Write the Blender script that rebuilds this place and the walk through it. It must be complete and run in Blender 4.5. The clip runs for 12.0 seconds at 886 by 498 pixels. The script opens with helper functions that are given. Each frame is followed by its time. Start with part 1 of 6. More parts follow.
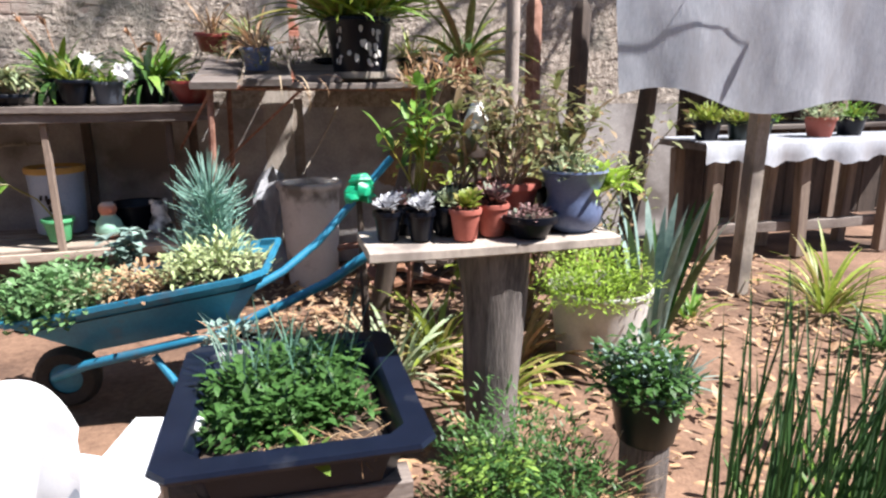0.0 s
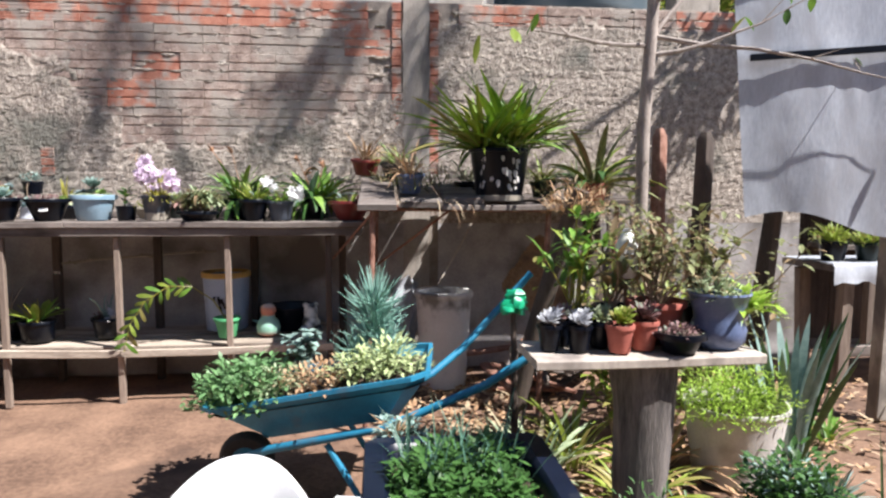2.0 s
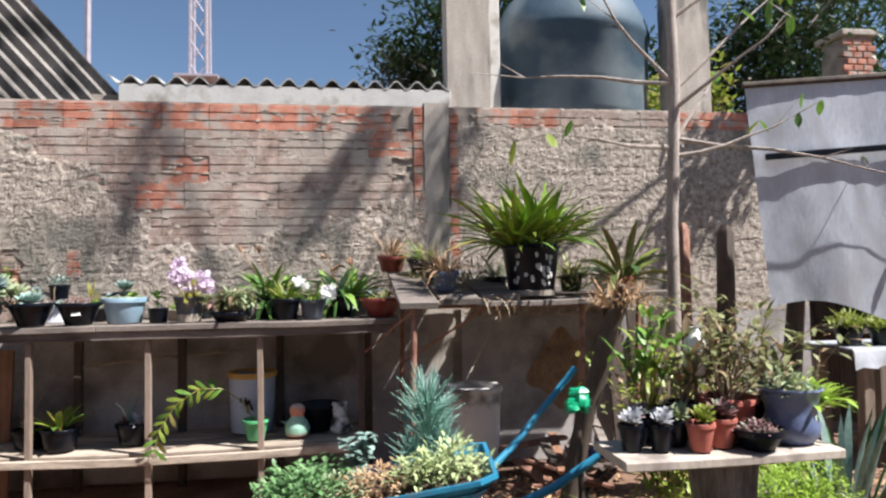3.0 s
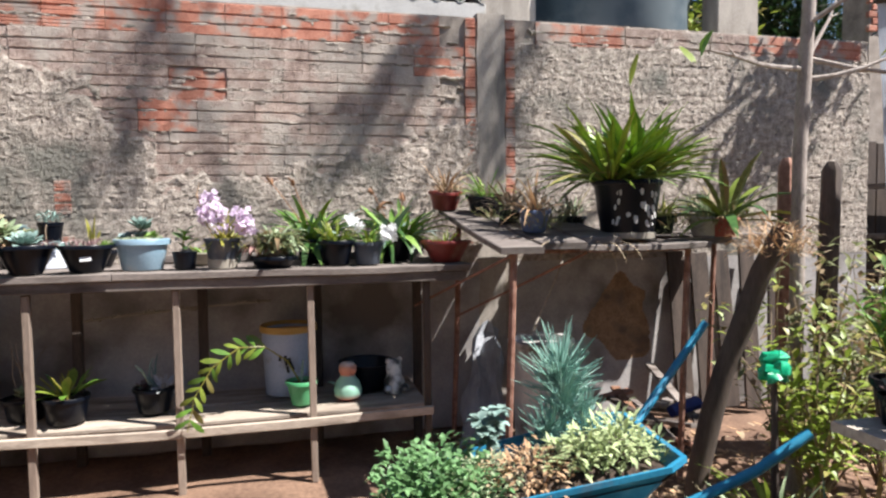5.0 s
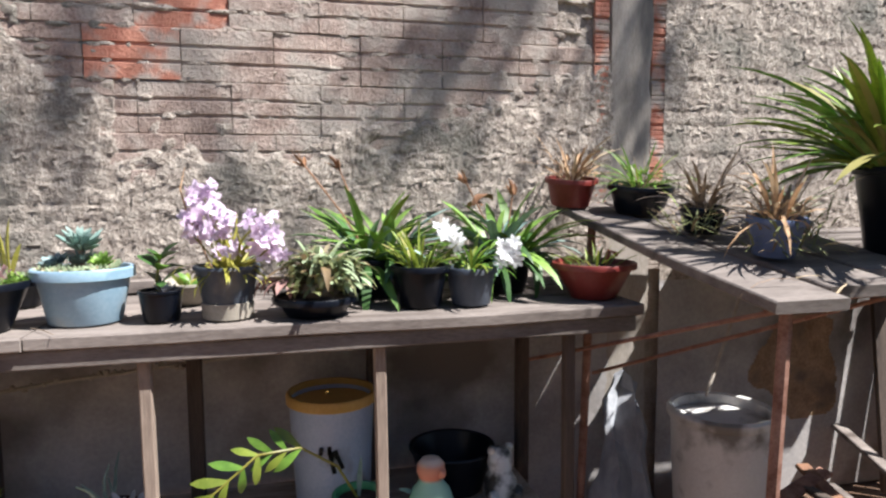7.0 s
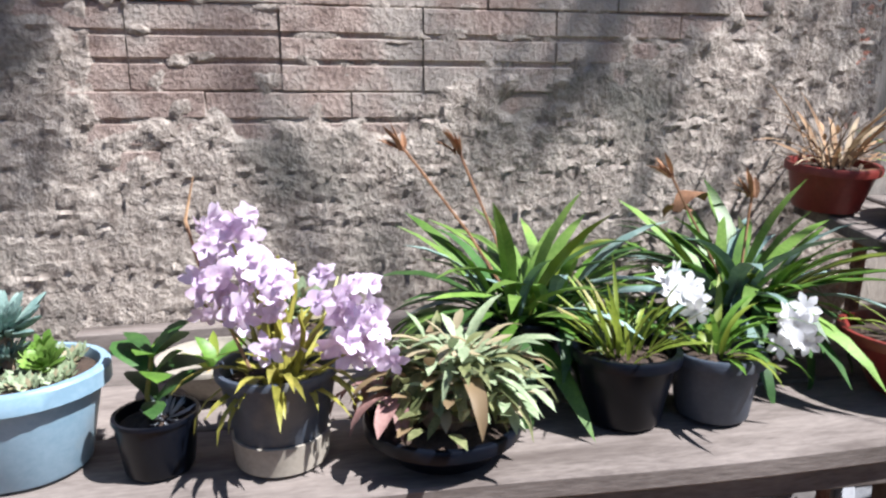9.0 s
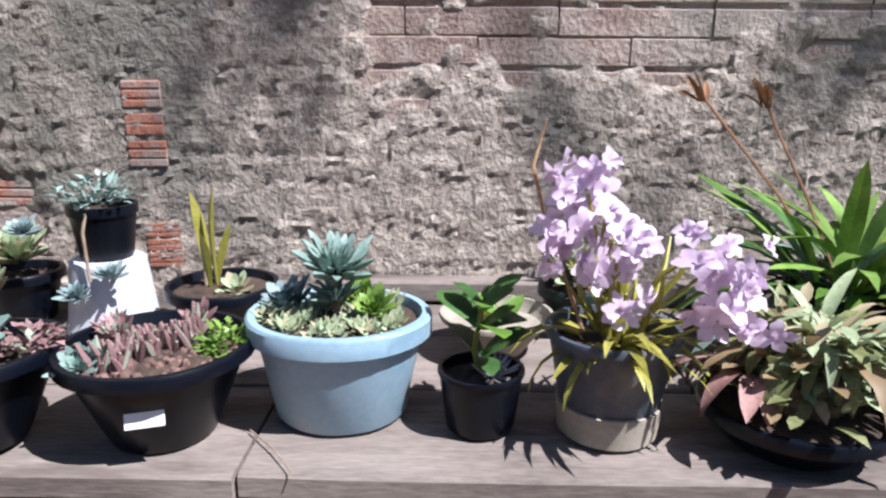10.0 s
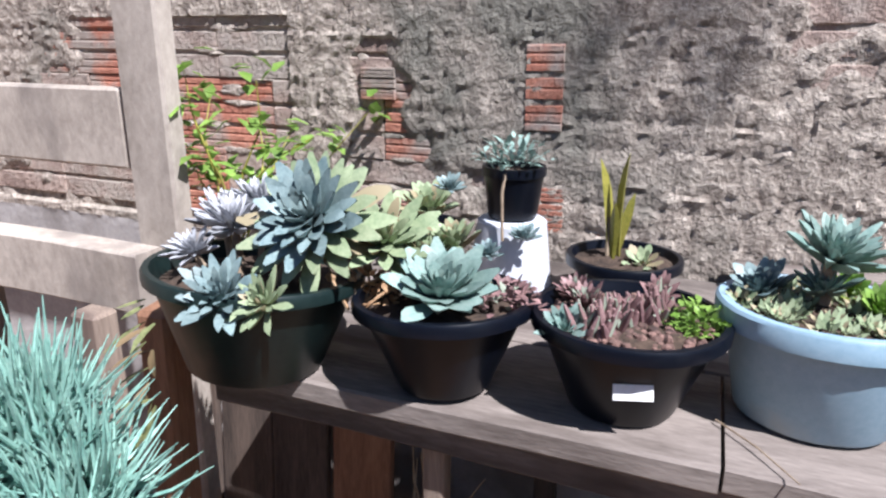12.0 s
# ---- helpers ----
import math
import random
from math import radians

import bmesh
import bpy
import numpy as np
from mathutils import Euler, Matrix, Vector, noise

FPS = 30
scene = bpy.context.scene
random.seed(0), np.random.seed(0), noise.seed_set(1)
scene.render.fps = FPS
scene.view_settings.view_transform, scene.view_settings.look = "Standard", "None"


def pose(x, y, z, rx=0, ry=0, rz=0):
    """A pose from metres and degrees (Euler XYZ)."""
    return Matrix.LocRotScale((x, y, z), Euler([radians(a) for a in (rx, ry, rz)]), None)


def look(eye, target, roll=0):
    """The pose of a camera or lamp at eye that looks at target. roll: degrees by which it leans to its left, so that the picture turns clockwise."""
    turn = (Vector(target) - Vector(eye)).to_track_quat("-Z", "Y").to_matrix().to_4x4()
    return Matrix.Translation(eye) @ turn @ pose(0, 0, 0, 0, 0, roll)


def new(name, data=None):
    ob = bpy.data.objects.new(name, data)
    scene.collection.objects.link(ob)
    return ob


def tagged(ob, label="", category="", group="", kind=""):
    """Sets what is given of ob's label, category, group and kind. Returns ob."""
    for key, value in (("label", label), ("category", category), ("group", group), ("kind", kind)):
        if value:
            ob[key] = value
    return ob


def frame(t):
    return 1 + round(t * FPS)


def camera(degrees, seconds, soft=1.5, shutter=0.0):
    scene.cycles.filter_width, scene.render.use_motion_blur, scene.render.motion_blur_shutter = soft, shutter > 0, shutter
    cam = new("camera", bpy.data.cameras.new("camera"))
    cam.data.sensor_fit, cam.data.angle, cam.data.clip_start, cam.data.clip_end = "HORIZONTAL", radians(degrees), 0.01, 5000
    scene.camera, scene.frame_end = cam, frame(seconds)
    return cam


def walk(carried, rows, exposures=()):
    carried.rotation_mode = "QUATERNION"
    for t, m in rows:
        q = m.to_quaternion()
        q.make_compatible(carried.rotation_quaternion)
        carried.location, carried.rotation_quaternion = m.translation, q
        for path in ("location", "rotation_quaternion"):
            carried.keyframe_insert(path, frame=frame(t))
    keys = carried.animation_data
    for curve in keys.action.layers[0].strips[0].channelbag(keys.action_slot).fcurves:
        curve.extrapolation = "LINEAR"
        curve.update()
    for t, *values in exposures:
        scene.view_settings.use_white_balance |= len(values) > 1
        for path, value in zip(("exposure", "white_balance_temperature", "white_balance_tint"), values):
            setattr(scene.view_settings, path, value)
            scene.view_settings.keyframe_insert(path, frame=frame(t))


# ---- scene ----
cam = camera(68.0, 12.0, soft=2.4)
PATH = [
    (0, (0.0, 0.0, 1.17), (0.467, 1.8836, 0.6862), -0.31),
    (0.5, (-0.0126, -0.0269, 1.1788), (0.4742, 1.8631, 0.7418), -0.08),
    (1, (-0.0507, -0.076, 1.1846), (0.4481, 1.8167, 0.7738), 0.73),
    (1.5, (-0.1633, -0.1645, 1.1944), (0.1445, 1.7819, 0.8528), 1.16),
    (1.7, (-0.1977, -0.2082, 1.2017), (0.0518, 1.755, 0.9123), 0.57),
    (2, (-0.2595, -0.2276, 1.2413), (-0.0613, 1.7556, 1.0751), 0.13),
    (2.2, (-0.292, -0.2329, 1.2672), (-0.0423, 1.7502, 1.1968), 0.65),
    (2.5, (-0.389, -0.2493, 1.3012), (-0.0476, 1.72, 1.3744), -1.05),
    (2.8, (-0.5086, -0.2473, 1.3038), (-0.1585, 1.7202, 1.3842), -1.61),
    (3, (-0.5991, -0.2495, 1.3056), (-0.3257, 1.7295, 1.3988), -1.02),
    (3.2, (-0.6278, -0.211, 1.3011), (-0.4291, 1.7779, 1.3723), 0.30),
    (4.8, (-1.2029, 0.3141, 1.3378), (-0.7298, 2.256, 1.2654), -1.51),
    (5, (-1.257, 0.4378, 1.3216), (-0.7934, 2.3809, 1.225), -0.61),
    (5.2, (-1.2688, 0.6018, 1.3385), (-0.7979, 2.5442, 1.2673), -0.14),
    (5.5, (-1.3022, 0.7879, 1.3911), (-0.8856, 2.7413, 1.2873), -0.17),
    (6, (-1.3383, 1.1894, 1.4317), (-0.8785, 3.1343, 1.3541), -1.19),
    (6.5, (-1.3929, 1.557, 1.4444), (-0.8931, 3.4848, 1.2606), -1.20),
    (6.7, (-1.413, 1.7064, 1.4412), (-0.9359, 3.6412, 1.2705), -0.50),
    (8.3, (-1.4245, 2.6324, 1.5491), (-0.8988, 4.5205, 1.1506), 1.29),
    (8.5, (-1.4181, 2.731, 1.5702), (-1.0251, 4.6517, 1.1746), -0.44),
    (9, (-1.4863, 2.8944, 1.5856), (-1.1385, 4.8225, 1.1838), -0.18),
    (9.3, (-1.5709, 2.9421, 1.5727), (-1.2712, 4.8692, 1.1295), 0.07),
    (9.5, (-1.6259, 2.9661, 1.5621), (-1.4099, 4.897, 1.0877), 0.31),
    (10, (-1.7793, 3.0039, 1.5471), (-1.8085, 4.9408, 1.0495), 0.57),
    (10.3, (-1.8735, 3.0134, 1.5416), (-2.0323, 4.9442, 1.0449), 0.69),
    (10.5, (-1.9216, 3.0165, 1.5369), (-2.195, 4.9268, 1.0115), 0.89),
    (11, (-2.0116, 3.0148, 1.5392), (-2.485, 4.8849, 1.0114), -0.31),
    (11.5, (-2.082, 2.9999, 1.545), (-2.7266, 4.8223, 1.0318), -0.13),
    (12, (-2.0989, 2.9941, 1.528), (-2.8105, 4.7707, 0.9472), 0.59),
]
walk(cam, [(t, look(eye, target, roll)) for t, eye, target, roll in PATH],
     exposures=[(0.0, 1.42, 6550, 13), (2.0, 1.28, 6500, 12), (2.5, 1.22, 6550, 11), (5.0, 1.30, 6550, 10), (6.5, 1.36, 6500, 10),
                (8.5, 1.40, 6150, 11), (9.5, 1.09, 6100, 13), (10.5, 1.12, 6100, 15), (12.0, 1.09, 6050, 14)])

# ---- light ----
SUN = Vector((0.50, -0.28, 0.82)).normalized()
world = bpy.data.worlds.new("sky")
scene.world = world
world.use_nodes = True
wn = world.node_tree
sky = wn.nodes.new("ShaderNodeTexSky")
sky.sky_type, sky.sun_disc = "NISHITA", False
sky.ozone_density, sky.dust_density = 3.5, 0.4
sky.sun_elevation = math.asin(SUN.z)
sky.sun_rotation = math.atan2(SUN.x, SUN.y)
wn.links.new(sky.outputs[0], wn.nodes["Background"].inputs[0])
wn.nodes["Background"].inputs[1].default_value = 0.050
sun = new("sun", bpy.data.lights.new("sun", "SUN"))
sun.data.energy, sun.data.angle, sun.data.color = 5.0, radians(0.6), (1.0, 0.975, 0.945)
sun.matrix_world = look(SUN * 20, (0, 0, 0))


# ---- materials ----
def material(name, a, b, rough=0.7, scale=12.0, fine=90.0, bump=0.3, dist=0.004, metal=0.0, vary=0.0, stain=None, stain_scale=2.5, stain_at=0.58, stretch=(1, 1, 1),
             per_island=False, trans=0.0, spec=0.5, extra=None, extra_share=0.3):
    """Two colours mixed by noise at two scales, a third as stains, brightness varied by object or island, and bump."""
    m = bpy.data.materials.new(name)
    m.use_nodes = True
    nt = m.node_tree
    n, l = nt.nodes, nt.links
    p = n["Principled BSDF"]
    co = n.new("ShaderNodeTexCoord")
    mp = n.new("ShaderNodeMapping")
    mp.inputs["Scale"].default_value = stretch
    geo = n.new("ShaderNodeNewGeometry")
    l.new(geo.outputs["Position"], mp.inputs[0])
    n1, n2 = n.new("ShaderNodeTexNoise"), n.new("ShaderNodeTexNoise")
    n1.inputs["Scale"].default_value, n1.inputs["Detail"].default_value = scale, 5
    n2.inputs["Scale"].default_value, n2.inputs["Detail"].default_value = fine, 4
    l.new(mp.outputs[0], n1.inputs["Vector"])
    n2.inputs["Roughness"].default_value = 0.66
    l.new(mp.outputs[0], n2.inputs["Vector"])
    add = n.new("ShaderNodeMath")
    add.operation = "MULTIPLY_ADD"
    l.new(n2.outputs[0], add.inputs[0])
    add.inputs[1].default_value = 0.5
    half = n.new("ShaderNodeMath")
    half.operation = "MULTIPLY"
    l.new(n1.outputs[0], half.inputs[0])
    half.inputs[1].default_value = 0.6
    l.new(half.outputs[0], add.inputs[2])
    ramp = n.new("ShaderNodeValToRGB")
    ramp.color_ramp.elements[0].position, ramp.color_ramp.elements[0].color = 0.40, (*a, 1)
    ramp.color_ramp.elements[1].position, ramp.color_ramp.elements[1].color = 0.70, (*b, 1)
    l.new(add.outputs[0], ramp.inputs[0])
    colour = ramp.outputs[0]
    if stain:
        n3 = n.new("ShaderNodeTexNoise")
        n3.inputs["Scale"].default_value, n3.inputs["Detail"].default_value = stain_scale, 6
        l.new(mp.outputs[0], n3.inputs["Vector"])
        r3 = n.new("ShaderNodeValToRGB")
        r3.color_ramp.elements[0].position, r3.color_ramp.elements[1].position = stain_at - 0.07, stain_at + 0.07
        l.new(n3.outputs[0], r3.inputs[0])
        mix = n.new("ShaderNodeMix")
        mix.data_type = "RGBA"
        l.new(r3.outputs[0], mix.inputs[0])
        l.new(colour, mix.inputs[6])
        mix.inputs[7].default_value = (*stain, 1)
        colour = mix.outputs[2]
    if per_island:
        both = n.new("ShaderNodeMath")
        both.operation = "ADD"
        l.new(geo.outputs["Random Per Island"], both.inputs[0])
        l.new(n.new("ShaderNodeObjectInfo").outputs["Random"], both.inputs[1])
        wrap = n.new("ShaderNodeMath")
        wrap.operation = "FRACT"
        l.new(both.outputs[0], wrap.inputs[0])
        rnd = wrap.outputs[0]
    else:
        rnd = n.new("ShaderNodeObjectInfo").outputs["Random"]
    if extra:
        pick = n.new("ShaderNodeMath")
        pick.operation = "LESS_THAN"
        l.new(rnd, pick.inputs[0])
        pick.inputs[1].default_value = extra_share
        mx = n.new("ShaderNodeMix")
        mx.data_type = "RGBA"
        l.new(pick.outputs[0], mx.inputs[0])
        l.new(colour, mx.inputs[6])
        mx.inputs[7].default_value = (*extra, 1)
        colour = mx.outputs[2]
    if vary:
        mr = n.new("ShaderNodeMapRange")
        mr.inputs[3].default_value, mr.inputs[4].default_value = 1 - vary, 1 + vary
        l.new(rnd, mr.inputs[0])
        hsv = n.new("ShaderNodeHueSaturation")
        l.new(mr.outputs[0], hsv.inputs["Value"])
        l.new(colour, hsv.inputs["Color"])
        colour = hsv.outputs[0]
    l.new(colour, p.inputs["Base Color"])
    p.inputs["Roughness"].default_value, p.inputs["Metallic"].default_value = rough, metal
    p.inputs["Specular IOR Level"].default_value = spec
    if bump:
        bp = n.new("ShaderNodeBump")
        bp.inputs["Strength"].default_value, bp.inputs["Distance"].default_value = bump, dist
        l.new(add.outputs[0], bp.inputs["Height"])
        l.new(bp.outputs[0], p.inputs["Normal"])
    if trans:
        tr = n.new("ShaderNodeBsdfTranslucent")
        l.new(colour, tr.inputs[0])
        ms = n.new("ShaderNodeMixShader")
        ms.inputs[0].default_value = trans
        l.new(p.outputs[0], ms.inputs[1])
        l.new(tr.outputs[0], ms.inputs[2])
        l.new(ms.outputs[0], n["Material Output"].inputs[0])
    return m


def leaf_mat(name, a, b, rough=0.45, vary=0.3, trans=0.3, extra=None, share=0.15):
    return material(name, a, b, rough, 25, 160, 0.15, 0.002, vary=vary, per_island=True, trans=trans, extra=extra, extra_share=share)


# The earth's dark patches also stand in for branch shadows on the ground.
EARTH = material("earth", (0.095, 0.052, 0.033), (0.25, 0.15, 0.098), 0.95, 3.0, 40, 0.8, 0.02, stain=(0.07, 0.04, 0.028), stain_scale=1.3, stain_at=0.62)
SOIL = material("potting soil", (0.022, 0.014, 0.010), (0.085, 0.055, 0.038), 0.95, 30, 160, 0.9, 0.008)
MORTAR = material("mortar", (0.20, 0.165, 0.14), (0.40, 0.345, 0.295), 0.95, 9, 120, 0.7, 0.006)
STUCCO = material("rough cast", (0.17, 0.135, 0.112), (0.56, 0.485, 0.415), 0.97, 22, 80, 1.0, 0.020, stain=(0.175, 0.165, 0.14), stain_scale=2.6, stain_at=0.60)
PLASTER = material("smooth dirty plaster", (0.31, 0.29, 0.285), (0.46, 0.43, 0.415), 0.95, 5, 60, 0.5, 0.004, stain=(0.155, 0.135, 0.125), stain_scale=1.8, stain_at=0.56)
BARE = material("crumbling ochre render", (0.20, 0.12, 0.07), (0.40, 0.26, 0.16), 0.97, 14, 70, 1.0, 0.016, stain=(0.16, 0.11, 0.08), stain_scale=7, stain_at=0.6)
BRICK = material("mortar washed brick", (0.215, 0.15, 0.125), (0.475, 0.37, 0.315), 0.95, 15, 85, 1.0, 0.016, vary=0.10, stain=(0.40, 0.345, 0.30), stain_scale=6.0, stain_at=0.53)
BRICK_RED = material("bare clay brick", (0.34, 0.12, 0.08), (0.52, 0.24, 0.165), 0.92, 12, 95, 1.0, 0.010, vary=0.2, stain=(0.36, 0.30, 0.26), stain_scale=9, stain_at=0.53)
CONCRETE = material("concrete", (0.28, 0.245, 0.21), (0.46, 0.41, 0.36), 0.92, 5, 80, 0.7, 0.006, stretch=(2.2, 2.2, 0.5), stain=(0.13, 0.12, 0.11), stain_scale=3, stain_at=0.63)
WOOD = material("grey weathered wood", (0.105, 0.085, 0.075), (0.235, 0.20, 0.178), 0.9, 7, 70, 0.6, 0.004, vary=0.18, stretch=(0.45, 2.2, 2.2), stain=(0.06, 0.045, 0.038), stain_scale=4, stain_at=0.60)
WOOD_Z = material("weathered post wood", (0.13, 0.095, 0.075), (0.32, 0.25, 0.20), 0.88, 6, 60, 0.6, 0.004, vary=0.15, stretch=(3, 3, 0.25), stain=(0.12, 0.085, 0.07), stain_scale=3, stain_at=0.62)
WOOD_DARK = material("dark brown wood", (0.032, 0.023, 0.019), (0.10, 0.072, 0.057), 0.85, 6, 60, 0.6, 0.004, vary=0.15, stretch=(3, 3, 0.3))
LOG = material("grey log", (0.06, 0.052, 0.05), (0.23, 0.20, 0.185), 0.92, 9, 60, 0.9, 0.010, stretch=(3, 3, 0.3), stain=(0.36, 0.29, 0.23), stain_scale=4, stain_at=0.66)
RUST = material("rusty iron", (0.16, 0.065, 0.04), (0.36, 0.20, 0.15), 0.8, 20, 120, 0.5, 0.002, metal=0.2)
BARK = material("grey bark", (0.20, 0.165, 0.145), (0.42, 0.36, 0.32), 0.9, 15, 90, 0.6, 0.004, stretch=(2, 2, 0.5))
TARP = material("white plastic sheet", (0.40, 0.43, 0.49), (0.58, 0.61, 0.67), 0.45, 2.5, 30, 0.3, 0.010, stain=(0.43, 0.44, 0.48), stain_scale=2.2, stain_at=0.58, trans=0.25, stretch=(2.2, 2.2, 0.7))
BLACK = material("black plastic", (0.002, 0.003, 0.0065), (0.0042, 0.0058, 0.0105), 0.32, 9, 120, 0.1, 0.001, stain=(0.016, 0.016, 0.019), stain_scale=9, stain_at=0.72, spec=0.25)
DARKGREEN = material("dark green plastic", (0.005, 0.012, 0.012), (0.011, 0.022, 0.021), 0.38, 9, 120, 0.1, 0.001, stain=(0.04, 0.036, 0.03), stain_scale=9, stain_at=0.70, spec=0.3)
GREY = material("grey plastic", (0.035, 0.045, 0.065), (0.06, 0.075, 0.10), 0.5, 9, 120, 0.15, 0.001, stain=(0.15, 0.14, 0.125), stain_scale=7, stain_at=0.66)
CLOTH = material("grey sacking", (0.20, 0.21, 0.235), (0.37, 0.38, 0.40), 0.95, 9, 140, 0.6, 0.003, stretch=(3, 3, 0.6))
BIN = material("dull grey plastic", (0.50, 0.48, 0.47), (0.62, 0.60, 0.58), 0.6, 5, 90, 0.15, 0.001, stain=(0.18, 0.165, 0.15), stain_scale=6, stain_at=0.62)
BROWN = material("brown fence wood", (0.15, 0.07, 0.04), (0.30, 0.155, 0.09), 0.85, 7, 70, 0.6, 0.004, stretch=(3, 3, 0.3))
BEIGE = material("earth-stained plastic", (0.24, 0.215, 0.175), (0.36, 0.32, 0.265), 0.7, 12, 120, 0.2, 0.001)
PALEBLUE = material("pale blue plastic", (0.20, 0.32, 0.41), (0.29, 0.41, 0.50), 0.45, 6, 90, 0.12, 0.001, stain=(0.33, 0.35, 0.35), stain_scale=6, stain_at=0.67)
BUCKETBLUE = material("blue-grey plastic", (0.26, 0.33, 0.46), (0.37, 0.43, 0.55), 0.5, 6, 90, 0.12, 0.001, stain=(0.22, 0.22, 0.24), stain_scale=8, stain_at=0.66)
OCHRE = material("ochre plastic rim", (0.45, 0.26, 0.06), (0.58, 0.35, 0.10), 0.6, 8, 90, 0.1, 0.001)
SCRAPBLUE = material("dark blue plastic", (0.015, 0.03, 0.14), (0.03, 0.05, 0.2), 0.5, 6, 90, 0.15, 0.001, spec=0.2)
NAVY = material("slate blue glaze", (0.075, 0.105, 0.20), (0.125, 0.165, 0.28), 0.4, 6, 90, 0.15, 0.001, stain=(0.30, 0.33, 0.40), stain_scale=7, stain_at=0.65)
RED = material("red plastic", (0.15, 0.018, 0.015), (0.22, 0.034, 0.026), 0.45, 7, 90, 0.12, 0.001, stain=(0.22, 0.09, 0.065), stain_scale=9, stain_at=0.64)
TERRA = material("terracotta", (0.30, 0.075, 0.055), (0.40, 0.125, 0.09), 0.8, 8, 110, 0.3, 0.002, stain=(0.42, 0.30, 0.25), stain_scale=8, stain_at=0.66)
GREENPLASTIC = material("green plastic", (0.05, 0.27, 0.11), (0.10, 0.40, 0.18), 0.45, 8, 90, 0.1, 0.001)
EMERALD = material("emerald plastic film", (0.0, 0.30, 0.14), (0.02, 0.50, 0.26), 0.35, 20, 120, 0.4, 0.004, trans=0.25)
WHITE = material("white plastic", (0.74, 0.74, 0.75), (0.82, 0.82, 0.82), 0.4, 4, 90, 0.08, 0.001, stain=(0.62, 0.61, 0.60), stain_scale=6, stain_at=0.70)
# White tub plastic with the bluish shade on it put into the colour.
TUBWHITE_SHADED = material("shade-tinted white plastic", (0.46, 0.49, 0.55), (0.58, 0.60, 0.66), 0.5, 5, 90, 0.1, 0.001, stain=(0.40, 0.40, 0.42), stain_scale=7, stain_at=0.64)
OFFWHITE = material("dusty white plastic", (0.42, 0.40, 0.38), (0.58, 0.56, 0.53), 0.6, 5, 90, 0.15, 0.001, stain=(0.30, 0.27, 0.23), stain_scale=5, stain_at=0.62)
BLUEPAINT = material("blue painted steel", (0.012, 0.15, 0.27), (0.03, 0.25, 0.40), 0.45, 8, 90, 0.2, 0.002, stain=(0.10, 0.13, 0.15), stain_scale=6, stain_at=0.67)
RUBBER = material("rubber", (0.015, 0.015, 0.015), (0.04, 0.038, 0.036), 0.8, 9, 90, 0.3, 0.003)
BASIN = material("blue-black plastic", (0.003, 0.0055, 0.014), (0.007, 0.011, 0.025), 0.36, 9, 120, 0.15, 0.001, stain=(0.03, 0.034, 0.045), stain_scale=6, stain_at=0.70, spec=0.25)
FIBRE = material("fibre cement", (0.26, 0.25, 0.24), (0.42, 0.41, 0.39), 0.92, 4, 60, 0.4, 0.004, stain=(0.13, 0.125, 0.12), stain_scale=2, stain_at=0.6)
OLDSHEET = material("streaked old roof sheet", (0.10, 0.092, 0.085), (0.26, 0.235, 0.215), 0.92, 4, 60, 0.4, 0.004, stain=(0.06, 0.055, 0.05), stain_scale=3, stain_at=0.54)
TANK = material("blue-grey tank", (0.025, 0.055, 0.085), (0.055, 0.10, 0.14), 0.65, 3, 60, 0.1, 0.002, stain=(0.17, 0.21, 0.23), stain_scale=1.4, stain_at=0.58)
STEEL = material("painted mast steel", (0.26, 0.24, 0.29), (0.38, 0.34, 0.38), 0.6, 5, 60, 0.1, 0.002)
DRY = leaf_mat("dry leaf", (0.24, 0.13, 0.065), (0.50, 0.33, 0.19), 0.8, 0.35, 0.15, (0.60, 0.46, 0.30), 0.25)
HERB = leaf_mat("soft green herb", (0.09, 0.20, 0.075), (0.21, 0.37, 0.16))
SEEDHEAD = leaf_mat("brown seed head", (0.16, 0.07, 0.035), (0.36, 0.19, 0.10), 0.8, 0.25, 0.15)
GREEN_A = leaf_mat("fresh green leaf", (0.07, 0.16, 0.022), (0.16, 0.30, 0.045), extra=(0.28, 0.36, 0.05), share=0.22)
GREEN_L = leaf_mat("lime foliage", (0.20, 0.34, 0.035), (0.36, 0.50, 0.08))
GREEN_E = leaf_mat("light strap leaf", (0.12, 0.24, 0.04), (0.26, 0.40, 0.09))
GREEN_B = leaf_mat("deep green leaf", (0.032, 0.095, 0.022), (0.08, 0.18, 0.045))
GREEN_C = leaf_mat("yellow green leaf", (0.15, 0.22, 0.03), (0.30, 0.36, 0.06), extra=(0.42, 0.38, 0.12), share=0.2)
GREEN_D = leaf_mat("bright fine leaf", (0.12, 0.23, 0.035), (0.26, 0.40, 0.09))
LIME = leaf_mat("lime grey succulent", (0.30, 0.38, 0.17), (0.50, 0.56, 0.30), 0.6, 0.25, 0.2)
SAGE = leaf_mat("sage succulent", (0.14, 0.235, 0.21), (0.29, 0.39, 0.345), 0.55, 0.25, 0.1)
REED = leaf_mat("dark reed", (0.018, 0.060, 0.014), (0.045, 0.115, 0.028), 0.6)
PENCIL = leaf_mat("blue chalk leaf", (0.15, 0.32, 0.27), (0.32, 0.52, 0.44), 0.5, 0.25, 0.15)
CHIVE = leaf_mat("chive blade", (0.05, 0.13, 0.09), (0.13, 0.26, 0.19), 0.5)
OLIVE = leaf_mat("olive leaf", (0.10, 0.12, 0.045), (0.26, 0.27, 0.12), 0.6, 0.35, 0.25, (0.34, 0.24, 0.13), 0.3)
